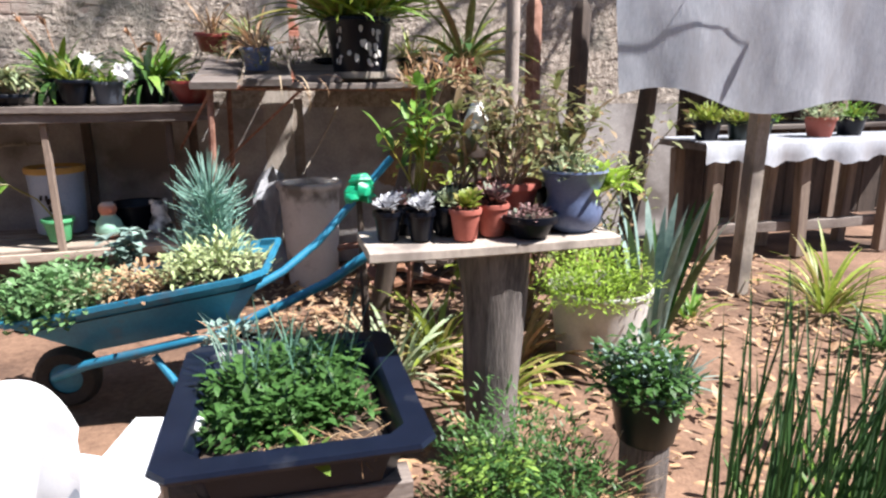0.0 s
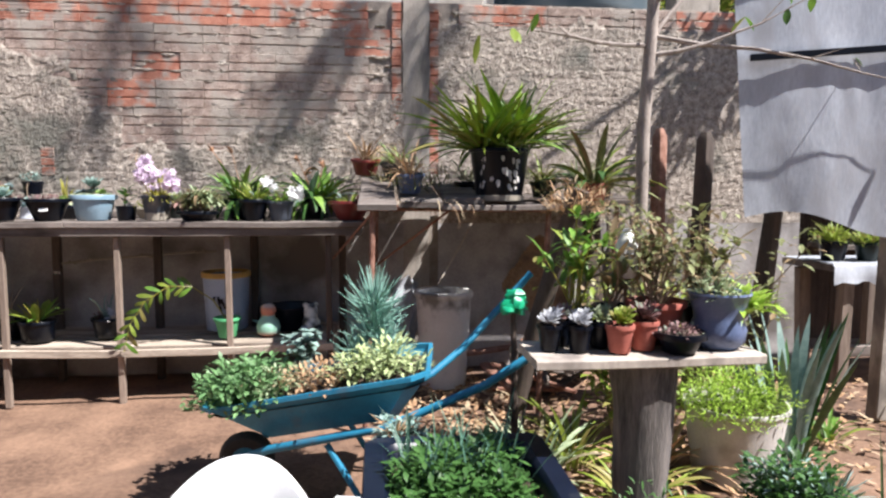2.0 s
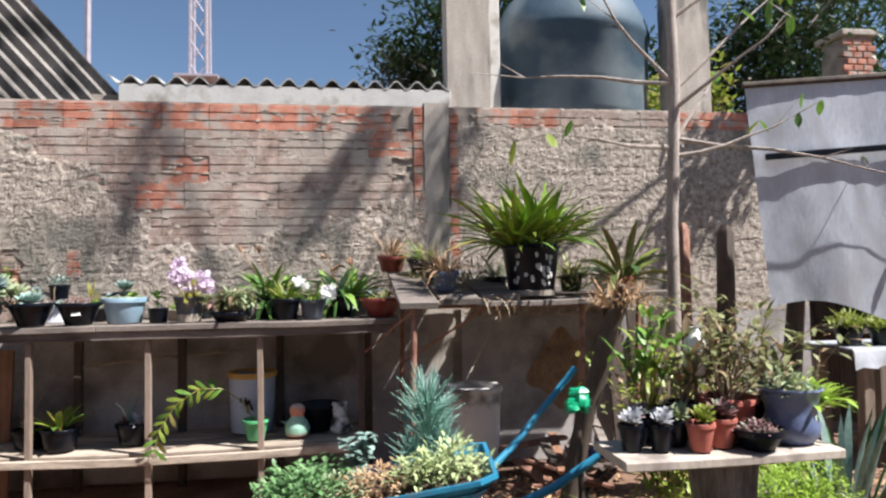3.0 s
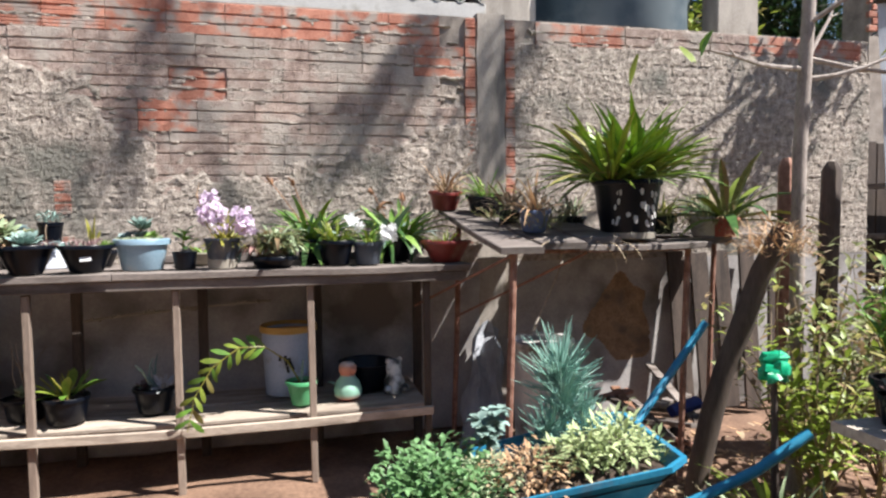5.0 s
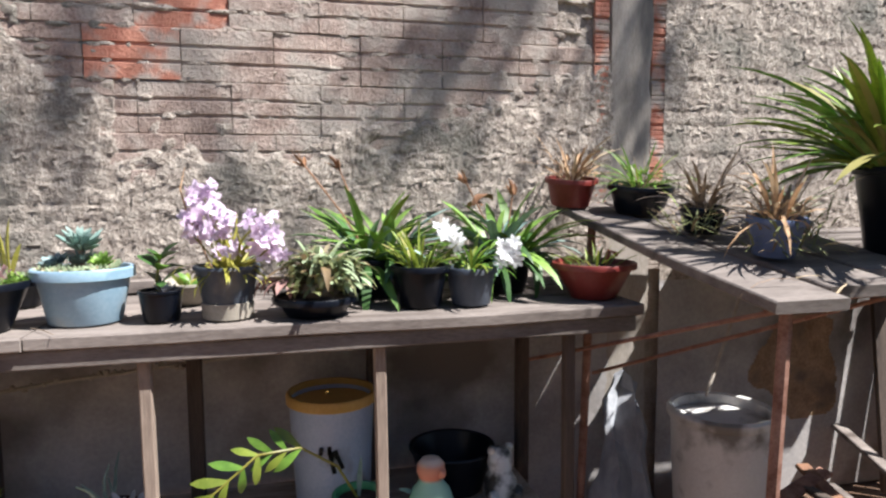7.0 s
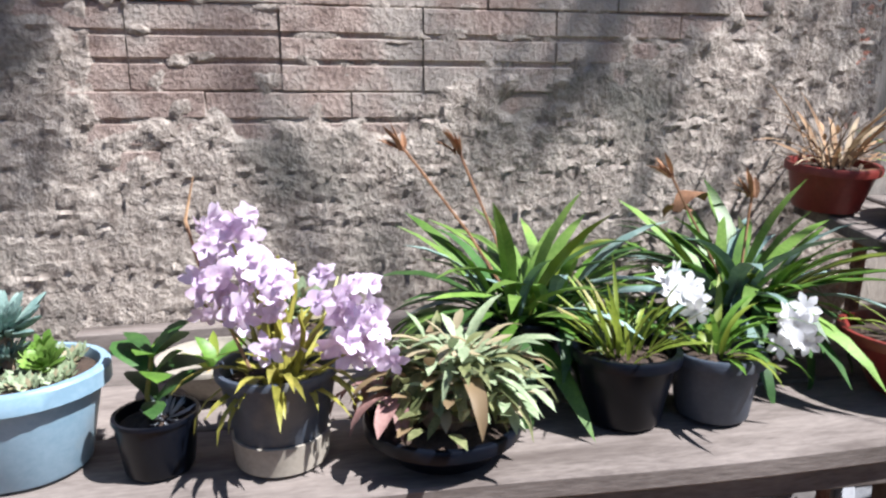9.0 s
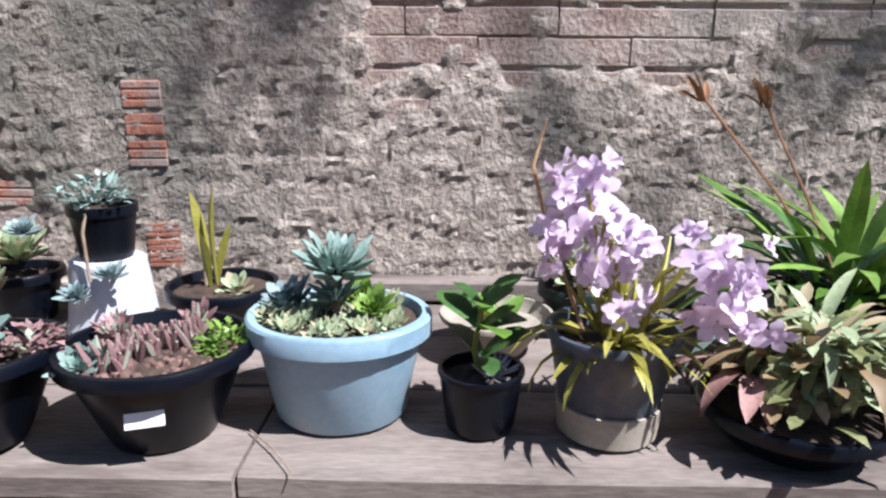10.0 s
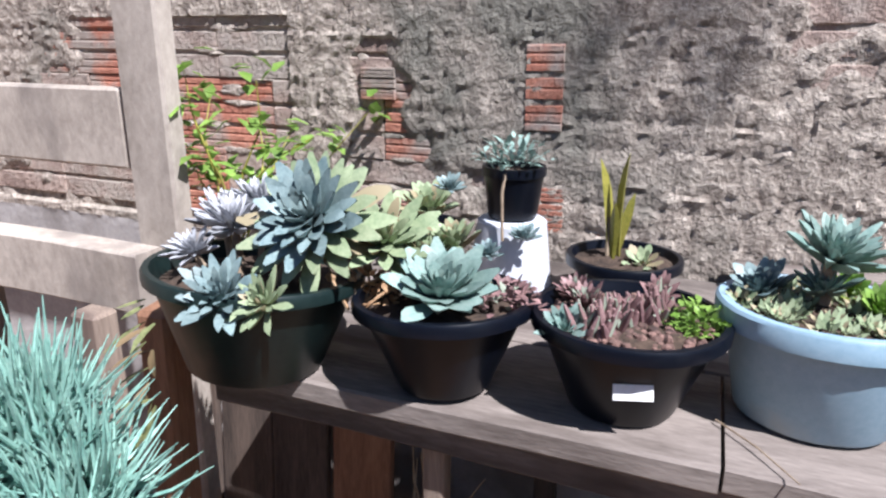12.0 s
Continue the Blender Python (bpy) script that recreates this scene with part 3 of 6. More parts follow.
def plank(x0, x1, y0, y1, z, th, sag=0.0, seed=0):
    """A board along x with slightly uneven edges."""
    n = max(2, int((x1 - x0) / 0.12))
    vs, fs = [], []
    for i in range(n + 1):
        x = x0 + (x1 - x0) * i / n
        d = noise.noise(Vector((x * 2.2, seed * 3.7, 0))) * 0.006
        zz = z - sag * math.sin(math.pi * i / n) + noise.noise(Vector((x * 1.7, seed, 4))) * 0.004
        b = 0.004
        for y, q in ((y0 + d, -th + b), (y0 + d, -b), (y0 + d + b, 0), (y1 + d - b, 0), (y1 + d, -b), (y1 + d, -th + b), (y1 + d - b, -th), (y0 + d + b, -th)):
            vs.append((x, y, zz + q))
    for i in range(n):
        for k in range(8):
            a, b2 = i * 8 + k, i * 8 + (k + 1) % 8
            fs.append((a, a + 8, b2 + 8, b2))
    fs += [tuple(range(8)), tuple(range(n * 8, n * 8 + 8))[::-1]]
    return Shape().add(vs, fs)


def build_shelf():
    u = thing("plant_shelf", -1.65, 3.72, 0, "long weathered plank shelf on wooden posts against the wall", "shelf")
    for k, (x0, x1, y0, y1) in enumerate(((-1.13, -0.393, -0.02, 0.225), (-0.388, 1.32, -0.015, 0.225), (-1.13, 0.25, 0.235, 0.45), (0.255, 1.33, 0.235, 0.445), (-1.13, 1.30, 0.46, 0.665))):
        part("plank", plank(x0, x1, y0, y1, SHELF_Z, 0.035, 0.004, k), WOOD, u)
    part("front_rail", plank(-1.12, 1.30, 0.0, 0.045, SHELF_Z - 0.037, 0.05, 0.0, 7), WOOD, u)
    # The rail and posts at the back take the darker wood.
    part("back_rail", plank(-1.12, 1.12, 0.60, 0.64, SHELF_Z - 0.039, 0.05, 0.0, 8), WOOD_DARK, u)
    for x in (-0.76, -0.12, 0.51, 1.10):
        part("post", Shape().box((x, 0.045, SHELF_Z / 2 - 0.05), (0.034, 0.034, SHELF_Z - 0.08), pose(0, 0, 0, 0, R(-0.4, 0.4), 0), 0.004), WOOD_Z if x != 1.10 else WOOD_DARK, u)
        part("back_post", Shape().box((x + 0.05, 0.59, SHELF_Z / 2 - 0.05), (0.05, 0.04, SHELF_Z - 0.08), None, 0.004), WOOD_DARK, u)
    part("lower_board", plank(-1.12, 1.10, 0.085, 0.36, 0.345, 0.022, 0.012, 11), TAN_SUNLIT, u)
    part("lower_board", plank(-1.12, 1.10, 0.37, 0.655, 0.348, 0.022, 0.008, 12), TAN_SUNLIT, u)
    part("lower_rail", plank(-1.13, 1.12, 0.0, 0.022, 0.345, 0.045, 0.018, 13), TAN_SUNLIT, u)
    return u


build_shelf()


# ---- pots ----
def pot_profile(r0, r1, h, rim=0.012, lip=0.018, wall_t=0.004):
    return [(r0 * 0.96, 0.0), (r0, 0.004), (r0 + (r1 - r0) * (h - lip) / h, h - lip - 0.001), (r1 + rim * 0.5, h - lip), (r1 + rim * 0.55, h - 0.004), (r1 + rim * 0.35, h), (r1 - wall_t, h), (r1 - wall_t - 0.004, h - 0.012),
            (r1 - wall_t - (r1 - r0) * 0.3, h * 0.68), (0.0, h * 0.68)]


def potted(name, x, y, z, r0, r1, h, mat, label, group="", fill=0.82, sx=1.0, sy=1.0, turn=0.0, rim=0.012, lip=0.018, soil=SOIL, tilt=(0, 0)):
    t = thing(name, x, y, z, label, "potted plant", group)
    t.matrix_world = pose(x, y, z, tilt[0], tilt[1], turn)
    part("pot", Shape().lathe(pot_profile(r0, r1, h, rim, lip), 32, sx=sx, sy=sy, wob=0.012), mat, t)
    rs = r0 + (r1 - r0) * fill - 0.004
    part("soil", Shape().disc(rs, h * fill, 28, sx=sx, sy=sy), soil, t)
    t["top"] = h * fill
    return t


def rosette(out, c, r, n=24, flat=0.35, width=0.42, up=1.25, thick=0.006, segs=6, lean=0.45):
    """A succulent rosette of pointed fleshy leaves, leaning to the yard."""
    s = Shape()
    place = Matrix.Translation(c) @ Euler((lean + R(-0.2, 0.2), R(-0.25, 0.25), 0)).to_matrix().to_4x4()
    c = (0, 0, 0)
    for i in range(n):
        u = i / n
        a = i * 2.39996
        s.leaf((c[0] + math.cos(a) * 0.006, c[1] + math.sin(a) * 0.006, c[2] + 0.02 * (1 - u) * r / 0.1), a, up - (up - flat) * u ** 0.7 + R(-0.08, 0.08), r * (0.35 + 0.65 * u), r * width * (0.5 + 0.5 * u), -0.5 * u - 0.1, segs, 0.16, 0.0, 0.68, thick * 1.3 * r / 0.1)
    return out.add(s.v, s.f, place)


ROSETTE_LEAVES = {}


def rosette_part(t, mat, c, r, n=24, flat=0.35, width=0.42, up=1.25, thick=0.006, segs=6, lean=0.45, label="", outer=None):
    """A rosette as a part whose fleshy leaves are pieces of their own."""
    for mt in {mat, outer or mat} - set(ROSETTE_LEAVES):
        ROSETTE_LEAVES[mt] = [Shape().leaf((0, 0, 0), 0, 0, 1, 1, -d, 7, 0.16, 0.22, w, 0.11).mesh("leaf", mt) for d, w in ((0.5, 0.66), (0.35, 0.72), (0.6, 0.6))]
    n = int(n * 1.75)
    core = part("rosette", Shape().blob((0, 0, 0), 0.09 * r, 0.8), mat, t, label)
    core.matrix_local = Matrix.Translation(c) @ Euler((lean + R(-0.2, 0.2), R(-0.25, 0.25), 0)).to_matrix().to_4x4()
    for i in range(n):
        u = i / n
        a = i * 2.39996 + R(-0.12, 0.12)
        ln, w = r * (0.35 + 0.65 * u) * R(0.88, 1.08), r * width * 0.7 * (0.5 + 0.5 * u) * R(0.85, 1.1)
        ob = part("leaf", random.choice(ROSETTE_LEAVES[outer if outer and u > 0.72 else mat]), None, core)
        ob.matrix_local = Matrix.Translation((0, 0, 0.2 * (1 - u) * r)) @ Euler((R(-0.15, 0.15), -(up - (up - flat) * u ** 0.7 + R(-0.1, 0.1)), a)).to_matrix().to_4x4() @ Matrix.Diagonal((ln, w, ln, 1))
    return core


def tuft(s, c, n, length, width, rise=(0.5, 1.4), droop=(0.4, 1.4), spread=0.02, segs=5, fold=0.3, wide_at=0.35):
    for i in range(n):
        a = R(0, 6.283)
        s.leaf((c[0] + math.cos(a) * R(0, spread), c[1] + math.sin(a) * R(0, spread), c[2]), a, R(*rise), length * R(0.55, 1.1), width * R(0.7, 1.2), R(*droop), segs, fold, 0.0, wide_at, 0, R(-0.5, 0.5))
    return s


def bush(s, c, r, n, leaf, wl=0.45, sz=0.8, segs=2):
    """Many small leaves in an uneven dome."""
    for i in range(n):
        d = Vector((random.gauss(0, 1), random.gauss(0, 1), abs(random.gauss(0, 1)))).normalized()
        k = r * (R(0.15, 1.0) ** 0.6) * (1 + 0.35 * noise.noise(d * 2.5 + Vector(c) * 3))
        p = (c[0] + d.x * k, c[1] + d.y * k, c[2] + d.z * k * sz)
        s.leaf(p, math.atan2(d.y, d.x) + R(-0.9, 0.9), R(-0.4, 1.2), leaf * R(0.6, 1.3), leaf * wl, R(0, 0.9), segs, 0.2)
    return s


def stems(s, c, n, length, rad=0.003, lean=0.5, wob=0.3):
    ends = []
    for i in range(n):
        a, q = R(0, 6.283), R(0.1, lean)
        p = Vector(c) + Vector((R(-0.02, 0.02), R(-0.02, 0.02), 0))
        pts = [p.copy()]
        d = Vector((math.cos(a) * q, math.sin(a) * q, 1)).normalized()
        ln = length * R(0.6, 1.1)
        for k in range(4):
            d = (d + Vector((R(-1, 1), R(-1, 1), R(-0.4, 0.4))) * wob).normalized()
            p = p + d * ln / 4
            pts.append(p.copy())
        s.tube(pts, [rad, rad * 0.9, rad * 0.8, rad * 0.6, rad * 0.35], 5)
        ends += pts[2:]
    return ends


def blade_mesh(name, mat, length, width, droop, fold=0.3, wide_at=0.45, segs=6, thick=0.002):
    return Shape().leaf((0, 0, 0), 0.0, 0.0, length, width, droop, segs, fold, 0.0, wide_at, thick).mesh(name, mat)


def leaf_parts(t, meshes, c, n, rise=(0.2, 1.35), spread=0.03, scale=(0.7, 1.1), name="leaf"):
    """Single leaves as parts, set in a spiral, the inner ones steeper."""
    for i in range(n):
        u = i / n
        a = i * 2.39996 + R(-0.3, 0.3)
        k = R(*scale)
        e = rise[1] + (rise[0] - rise[1]) * u + R(-0.12, 0.12)
        ob = part(name, random.choice(meshes), None, t)
        ob.matrix_local = Matrix.Translation((c[0] + math.cos(a) * spread, c[1] + math.sin(a) * spread, c[2])) @ Euler((R(-0.3, 0.3), -e, a)).to_matrix().to_4x4() @ Matrix.Scale(k, 4)


# ---- plants on the shelf ----
G = "pots on the plank shelf"
Z = SHELF_Z + 0.003


def sagging_bowls():
    t = potted("succulent_bowl", -2.685, 3.715, Z, 0.098, 0.148, 0.15, DARKGREEN, "wide dark green bowl of silver and blue-green rosettes", G, tilt=(-4, 3))
    rosette_part(t, ROSE_BLUE, (0.10, -0.01, 0.225), 0.115, 46, -0.25, 0.38, lean=0.8, outer=PALE, label="large blue-green rosette leaning over the rim")
    part("stem", Shape().tube([(0.03, 0.0, 0.11), (0.06, 0.0, 0.17), (0.10, -0.01, 0.23)], 0.012), TWIG, t)
    rosette_part(t, PALE, (0.17, 0.06, 0.19), 0.10, 24, 0.1, 0.34, lean=0.7)
    rosette_part(t, ROSE_BLUE, (0.035, -0.115, 0.135), 0.07, 24, 0.1, 0.34, lean=0.9)
    rosette_part(t, PALE, (0.10, -0.115, 0.14), 0.055, 20, 0.1, 0.34, lean=0.9)
    for x, y, z, r in ((-0.075, 0.02, 0.195, 0.066), (-0.03, -0.015, 0.20, 0.066), (-0.045, 0.07, 0.215, 0.075), (-0.10, 0.075, 0.19, 0.055), (-0.065, -0.055, 0.165, 0.05)):
        rosette_part(t, SILVER, (x, y, z), r, 26, 0.1, 0.22, label="silver-grey rosette")
        part("stem", Shape().tube([(x * 0.5, y * 0.5, 0.11), (x * 0.8, y * 0.8, 0.14), (x, y, z)], 0.005), TWIG, t)
    hang = Shape()
    for i in range(26):
        a = R(-2.6, -1.9)
        hang.leaf((0.15 * math.cos(a), 0.15 * math.sin(a), R(-0.10, 0.10)), a + R(-0.6, 0.6), R(-1.5, -0.2), R(0.03, 0.07), R(0.008, 0.016), R(-0.4, 0.8), 3, 0.3)
    part("withered_leaves", hang, OLIVE, t, "withered leaves hanging under the rim")

    t = potted("succulent_bowl", -2.405, 3.768, Z, 0.066, 0.119, 0.128, BLACK, "black bowl with one pale rosette and dry brown sedum", G, tilt=(-2, -2))
    rosette_part(t, SAGE, (0.01, -0.028, 0.128), 0.092, 30, 0.22, 0.5, label="pale sage rosette")
    part("sedum", bush(Shape(), (0.085, 0.02, 0.11), 0.05, 110, 0.018, 0.6), MAUVE, t, "brownish sedum mat")
    part("sedum", bush(Shape(), (-0.10, 0.0, 0.11), 0.055, 120, 0.018, 0.55), DRY, t, "dry straw-coloured sedum")
    rosette_part(t, PALE, (-0.05, 0.06, 0.145), 0.085, 24, 0.3)
    rosette_part(t, PALE, (-0.015, 0.085, 0.17), 0.06, 20, 0.3)
    sp = Shape()
    for e in stems(sp, (-0.11, -0.05, 0.11), 5, 0.12, 0.0025, 1.6, 0.5):
        sp.blob(e, 0.007)
    part("flower_stalk", sp, DRY, t, "dry flower stalks hanging over the rim")

    t = potted("succulent_bowl", -2.168, 3.808, Z, 0.07, 0.119, 0.128, BLACK, "black bowl with mauve crested succulents and a paper label", G)
    for x, y, r in ((-0.055, 0.01, 0.042), (-0.075, 0.045, 0.04), (0.03, 0.075, 0.045)):
        rosette_part(t, MAUVE, (x, y, 0.118 + R(0, 0.015)), r, 24, 0.5, 0.3, label="mauve-brown rosette")
    crest = Shape()
    for i in range(120):
        a = i / 120 * 2.6 - 1.3
        q = Vector((-0.005 + 0.03 * math.sin(a * 1.4) + R(-0.02, 0.025), 0.05 * a - 0.005 + R(-0.012, 0.012), 0.108))
        d = Vector((R(-0.5, 0.5), R(-0.5, 0.35), 1)).normalized() * R(0.022, 0.05)
        crest.tube([q, q + d * 0.6, q + d], [0.0042, 0.0048, 0.0018], 6)
    part("finger_crest", crest, MAUVE, t, "brownish mauve crest of finger leaves")
    rosette_part(t, SAGE, (-0.07, -0.055, 0.108), 0.045, 20, 0.3)
    part("sedum", bush(Shape(), (0.085, 0.015, 0.11), 0.04, 160, 0.014, 0.7), GREEN_D, t, "green sedum clump")
    peb = Shape()
    for i in range(260):
        a, q = R(0, 6.28), 0.102 * R(0.03, 1) ** 0.5
        peb.blob((math.cos(a) * q, math.sin(a) * q, 0.112), R(0.004, 0.008))
    part("gravel", peb, PEBBLE, t)
    lb = Shape().box((0, 0, 0), (0.046, 0.0012, 0.019), bev=0.0004)
    part("label", lb, LABEL, t, "blank white paper label").matrix_local = pose(0.022, -0.0985, 0.066, -21, -3, 13)

    t = potted("succulent_tub", -1.937, 3.872, Z, 0.086, 0.112, 0.15, PALEBLUE, "pale blue plastic tub filled with small succulents", G, sx=1.08, sy=0.95, rim=0.016, lip=0.028, fill=0.9)
    rosette_part(t, SAGE, (-0.005, 0.01, 0.20), 0.075, 36, 0.35, 0.26, thick=0.008, label="upright grey-green rosette")
    rosette_part(t, SAGE, (-0.005, 0.01, 0.16), 0.05, 20, 0.35, 0.28)
    part("stem", Shape().tube([(-0.005, 0.01, 0.13), (-0.005, 0.01, 0.20)], 0.008), TWIG, t)
    rosette_part(t, ROSE_BLUE, (-0.075, 0.02, 0.145), 0.055, 22, 0.3, 0.5)
    rosette_part(t, GREEN_D, (0.05, -0.01, 0.15), 0.045, 20, 0.4, 0.5, label="bright green rosette")
    rosette_part(t, GREEN_A, (0.025, 0.05, 0.15), 0.04, 20, 0.4, 0.5)
    mat_ = Shape()
    for i in range(74):
        a, q = R(0, 6.28), 0.097 * R(0.05, 1) ** 0.5
        rosette(mat_, (math.cos(a) * q * 1.05, math.sin(a) * q * 0.9, 0.143), R(0.014, 0.024), 12, 0.4, 0.5, segs=2)
    part("sedum", mat_, PALE, t, "low pale sedum")

    t = potted("seedling_pot", -1.738, 3.835, Z, 0.048, 0.058, 0.085, BLACK, "small black nursery pot with a leafy seedling", G, rim=0.004, lip=0.006)
    part("stem", Shape().tube([(0, 0, 0.06), (-0.01, 0.0, 0.11), (0.0, 0.01, 0.17)], 0.004), STALK, t)
    lm = [blade_mesh("leaf", GREEN_A, 0.075, 0.042, 0.5, 0.2, 0.5, 5, 0.001), blade_mesh("leaf", GREEN_B, 0.085, 0.046, 0.7, 0.2, 0.5, 5, 0.001)]
    for z, n in ((0.10, 3), (0.14, 4), (0.168, 4)):
        leaf_parts(t, lm, (0, 0, z), n, (0.1, 0.9), 0.002, (0.7, 1.05))
    part("sedum", rosette(Shape(), (0.015, -0.01, 0.078), 0.04, 30, 0.2, 0.14), SILVER, t)

    t = potted("orchid_pot", -1.563, 3.832, Z, 0.06, 0.087, 0.148, GREY, "grey pot of lilac orchids in full bloom, earth-stained base", G, rim=0.008, lip=0.01)
    part("saucer", Shape().lathe([(0.064, -0.0), (0.068, 0.002), (0.072, 0.045), (0.0685, 0.046)], 32), BEIGE, t, "beige stained lower band")
    st = Shape()
    ends = stems(st, (0, 0, 0.12), 16, 0.17, 0.006, 0.8, 0.25)
    part("stem", st, STALK, t, "knotted yellow-green orchid stems")
    part("foliage", tuft(Shape(), (0, 0, 0.12), 44, 0.13, 0.013, (0.2, 1.2), (0.8, 2.2), 0.05), STALK, t, "narrow yellow-green leaves hanging over the rim")
    fl = []
    for k in range(3):
        s = Shape()
        for i in range(5):
            s.leaf((0, 0, 0), i * 1.2566 + R(-0.1, 0.1), 0.35, R(0.026, 0.034), R(0.018, 0.026), R(0.2, 1.4), 3, 0.1, 0.25, 0.6)
        s.leaf((0, 0, 0.002), 0.6, 0.9, 0.02, 0.018, 1.6, 3, 0.4, 0.3, 0.6)
        fl.append(s.mesh("flower", PETAL))
    fs_ = Shape()
    spray = []
    for cx, cy, cz, n in ((-0.05, -0.02, 0.33, 15), (-0.02, -0.03, 0.27, 14), (0.10, -0.08, 0.26, 14), (0.0, -0.05, 0.21, 6), (-0.10, -0.01, 0.25, 7), (0.12, -0.09, 0.20, 11)):
        fs_.tube([(0, 0, 0.12), (cx * 0.5, cy * 0.5, cz * 0.75), (cx, cy, cz)], 0.0022, 4)
        for i in range(n):
            spray.append((cx + R(-0.04, 0.04), cy + R(-0.04, 0.04), cz + R(-0.04, 0.04)))
    part("flower_stalk", fs_, STALK, t)
    part("dry_spike", Shape().tube([(-0.04, 0.0, 0.14), (-0.10, 0.0, 0.30), (-0.115, 0.01, 0.36), (-0.10, 0.01, 0.42)], [0.003, 0.0028, 0.0025, 0.001], 5), DRY, t)
    for p in spray:
        ob = part("flower", random.choice(fl), None, t)
        ob.matrix_local = pose(*p, R(30, 120), R(-45, 45), R(-60, 60)) @ Matrix.Diagonal((R(0.65, 1.05), R(0.5, 1.0), R(0.6, 1.5), 1))

    t = potted("drooping_plant", -1.322, 3.812, Z, 0.085, 0.115, 0.055, BLACK, "wilting pale plant mounded in a shallow black dish", G)
    part("stem_mound", Shape().blob((0.01, 0, 0.07), 0.06, 0.9), TWIG, t)
    part("foliage", tuft(bush(Shape(), (0.03, 0.0, 0.08), 0.10, 200, 0.045, 0.4, 1.0, 3), (0.03, 0, 0.13), 40, 0.13, 0.022, (0.1, 1.2), (1.2, 2.8), 0.06), PALE, t, "pale yellow-green hanging leaves")
    part("dull_foliage", tuft(bush(Shape(), (0.0, -0.01, 0.07), 0.10, 130, 0.045, 0.4, 1.0, 3), (0.02, 0, 0.12), 46, 0.14, 0.022, (0.0, 1.1), (1.4, 2.8), 0.06), OLIVE, t, "olive wilted leaves")
    part("withered_leaves", tuft(Shape(), (-0.06, -0.01, 0.10), 16, 0.13, 0.03, (-0.2, 0.5), (1.0, 2.2), 0.03), PINK, t, "withered pinkish leaves")

    for x, y, n, ln, lab in ((-1.11, 4.07, 120, 0.29, "black pot with a fountain of glossy strap leaves"), (-0.66, 4.07, 116, 0.30, "dark pot with arching glossy strap leaves")):
        t = potted("strap_leaf_plant", x, y, Z, 0.075, 0.095, 0.13, BLACK, lab, G)
        lm = [blade_mesh("leaf", m, ln, wd, d, 0.3, 0.45) for m, d, wd in ((GREEN_A, 1.0, 0.034), (GREEN_B, 1.3, 0.036), (GREEN_E, 0.7, 0.030), (GREEN_E, 1.5, 0.034), (GREEN_A, 0.6, 0.034), (GREEN_B, 1.9, 0.032), (SAGE, 1.1, 0.03))]
        leaf_parts(t, lm, (-0.03, 0, 0.11), n // 2, (-0.1, 1.35), 0.03, (0.6, 1.1))
        leaf_parts(t, lm, (0.05, 0.02, 0.11), n - n // 2, (-0.1, 1.25), 0.03, (0.6, 1.1))
        tips = ((-0.22, 0.16, 0.44), (-0.10, 0.17, 0.43)) if x < -1 else ((0.05, 0.05, 0.34), (-0.11, 0.10, 0.38))
        s = Shape()
        for ex, ey, ez in tips:
            s.tube([(0, 0, 0.1), (ex * 0.45, ey * 0.5, ez * 0.62), (ex * 0.85, ey * 0.9, ez * 0.9), (ex, ey, ez)], 0.0028, 5)
            for k in range(9):
                s.leaf((ex + R(-0.008, 0.008), ey + R(-0.008, 0.008), ez - 0.01), 2.6 + R(-1.0, 1.0), R(0.4, 1.5), R(0.035, 0.07), R(0.012, 0.022), R(-0.3, 0.5), 3, 0.5)
        part("dry_flower_stalk", s, SEEDHEAD, t, "dry brown seed heads")
    t = thing("fallen_leaf", -0.73, 4.20, Z + 0.29, "large curled dry brown leaf caught among the strap leaves", "leaf")
    part("blade", Shape().leaf((0, 0, 0), 0.4, 0.9, 0.10, 0.06, 1.6, 6, 0.5, 0.1, 0.5, 0.001).leaf((0.03, 0, 0.0), 2.2, 0.5, 0.07, 0.045, 1.8, 6, 0.5, 0.1, 0.5, 0.001), SEEDHEAD, t)

    t = potted("white_flower_pot", -1.003, 3.862, Z, 0.062, 0.085, 0.125, BLACK, "black pot with thin stems and white blossoms", G)
    part("foliage", tuft(Shape(), (0, 0, 0.10), 44, 0.17, 0.010, (0.7, 1.45), (0.1, 0.9), 0.04), GREEN_C, t)
    s = Shape()
    for i in range(6):
        s.leaf((0, 0, 0), i * 1.047, 0.3, 0.027, 0.015, 0.5, 3, 0.1, 0.2, 0.6)
    wmesh = s.mesh("flower", PETAL_W)
    for p in ((0.055, 0.0, 0.235), (0.075, -0.01, 0.215), (0.10, -0.01, 0.225), (0.12, 0.0, 0.20), (0.11, -0.02, 0.185), (0.075, 0.0, 0.245)):
        part("flower", wmesh, None, t).matrix_local = pose(*p, R(40, 100), R(-30, 30), R(-40, 40))

    t = potted("white_flower_pot", -0.845, 3.852, Z, 0.06, 0.076, 0.115, GREY, "dark grey pot with drooping white flowers", G)
    part("foliage", tuft(Shape(), (0, 0, 0.10), 30, 0.16, 0.014, (0.4, 1.4), (0.6, 2.0), 0.03), GREEN_A, t)
    for i in range(9):
        part("flower", wmesh, None, t).matrix_local = pose(R(0.06, 0.14), R(-0.09, -0.04), R(0.11, 0.20), R(40, 120), R(-30, 30), R(-40, 40))

    t = potted("red_bowl", -0.425, 3.86, Z, 0.075, 0.132, 0.115, RED, "red plastic bowl with sparse dry stems on the shelf end", G)
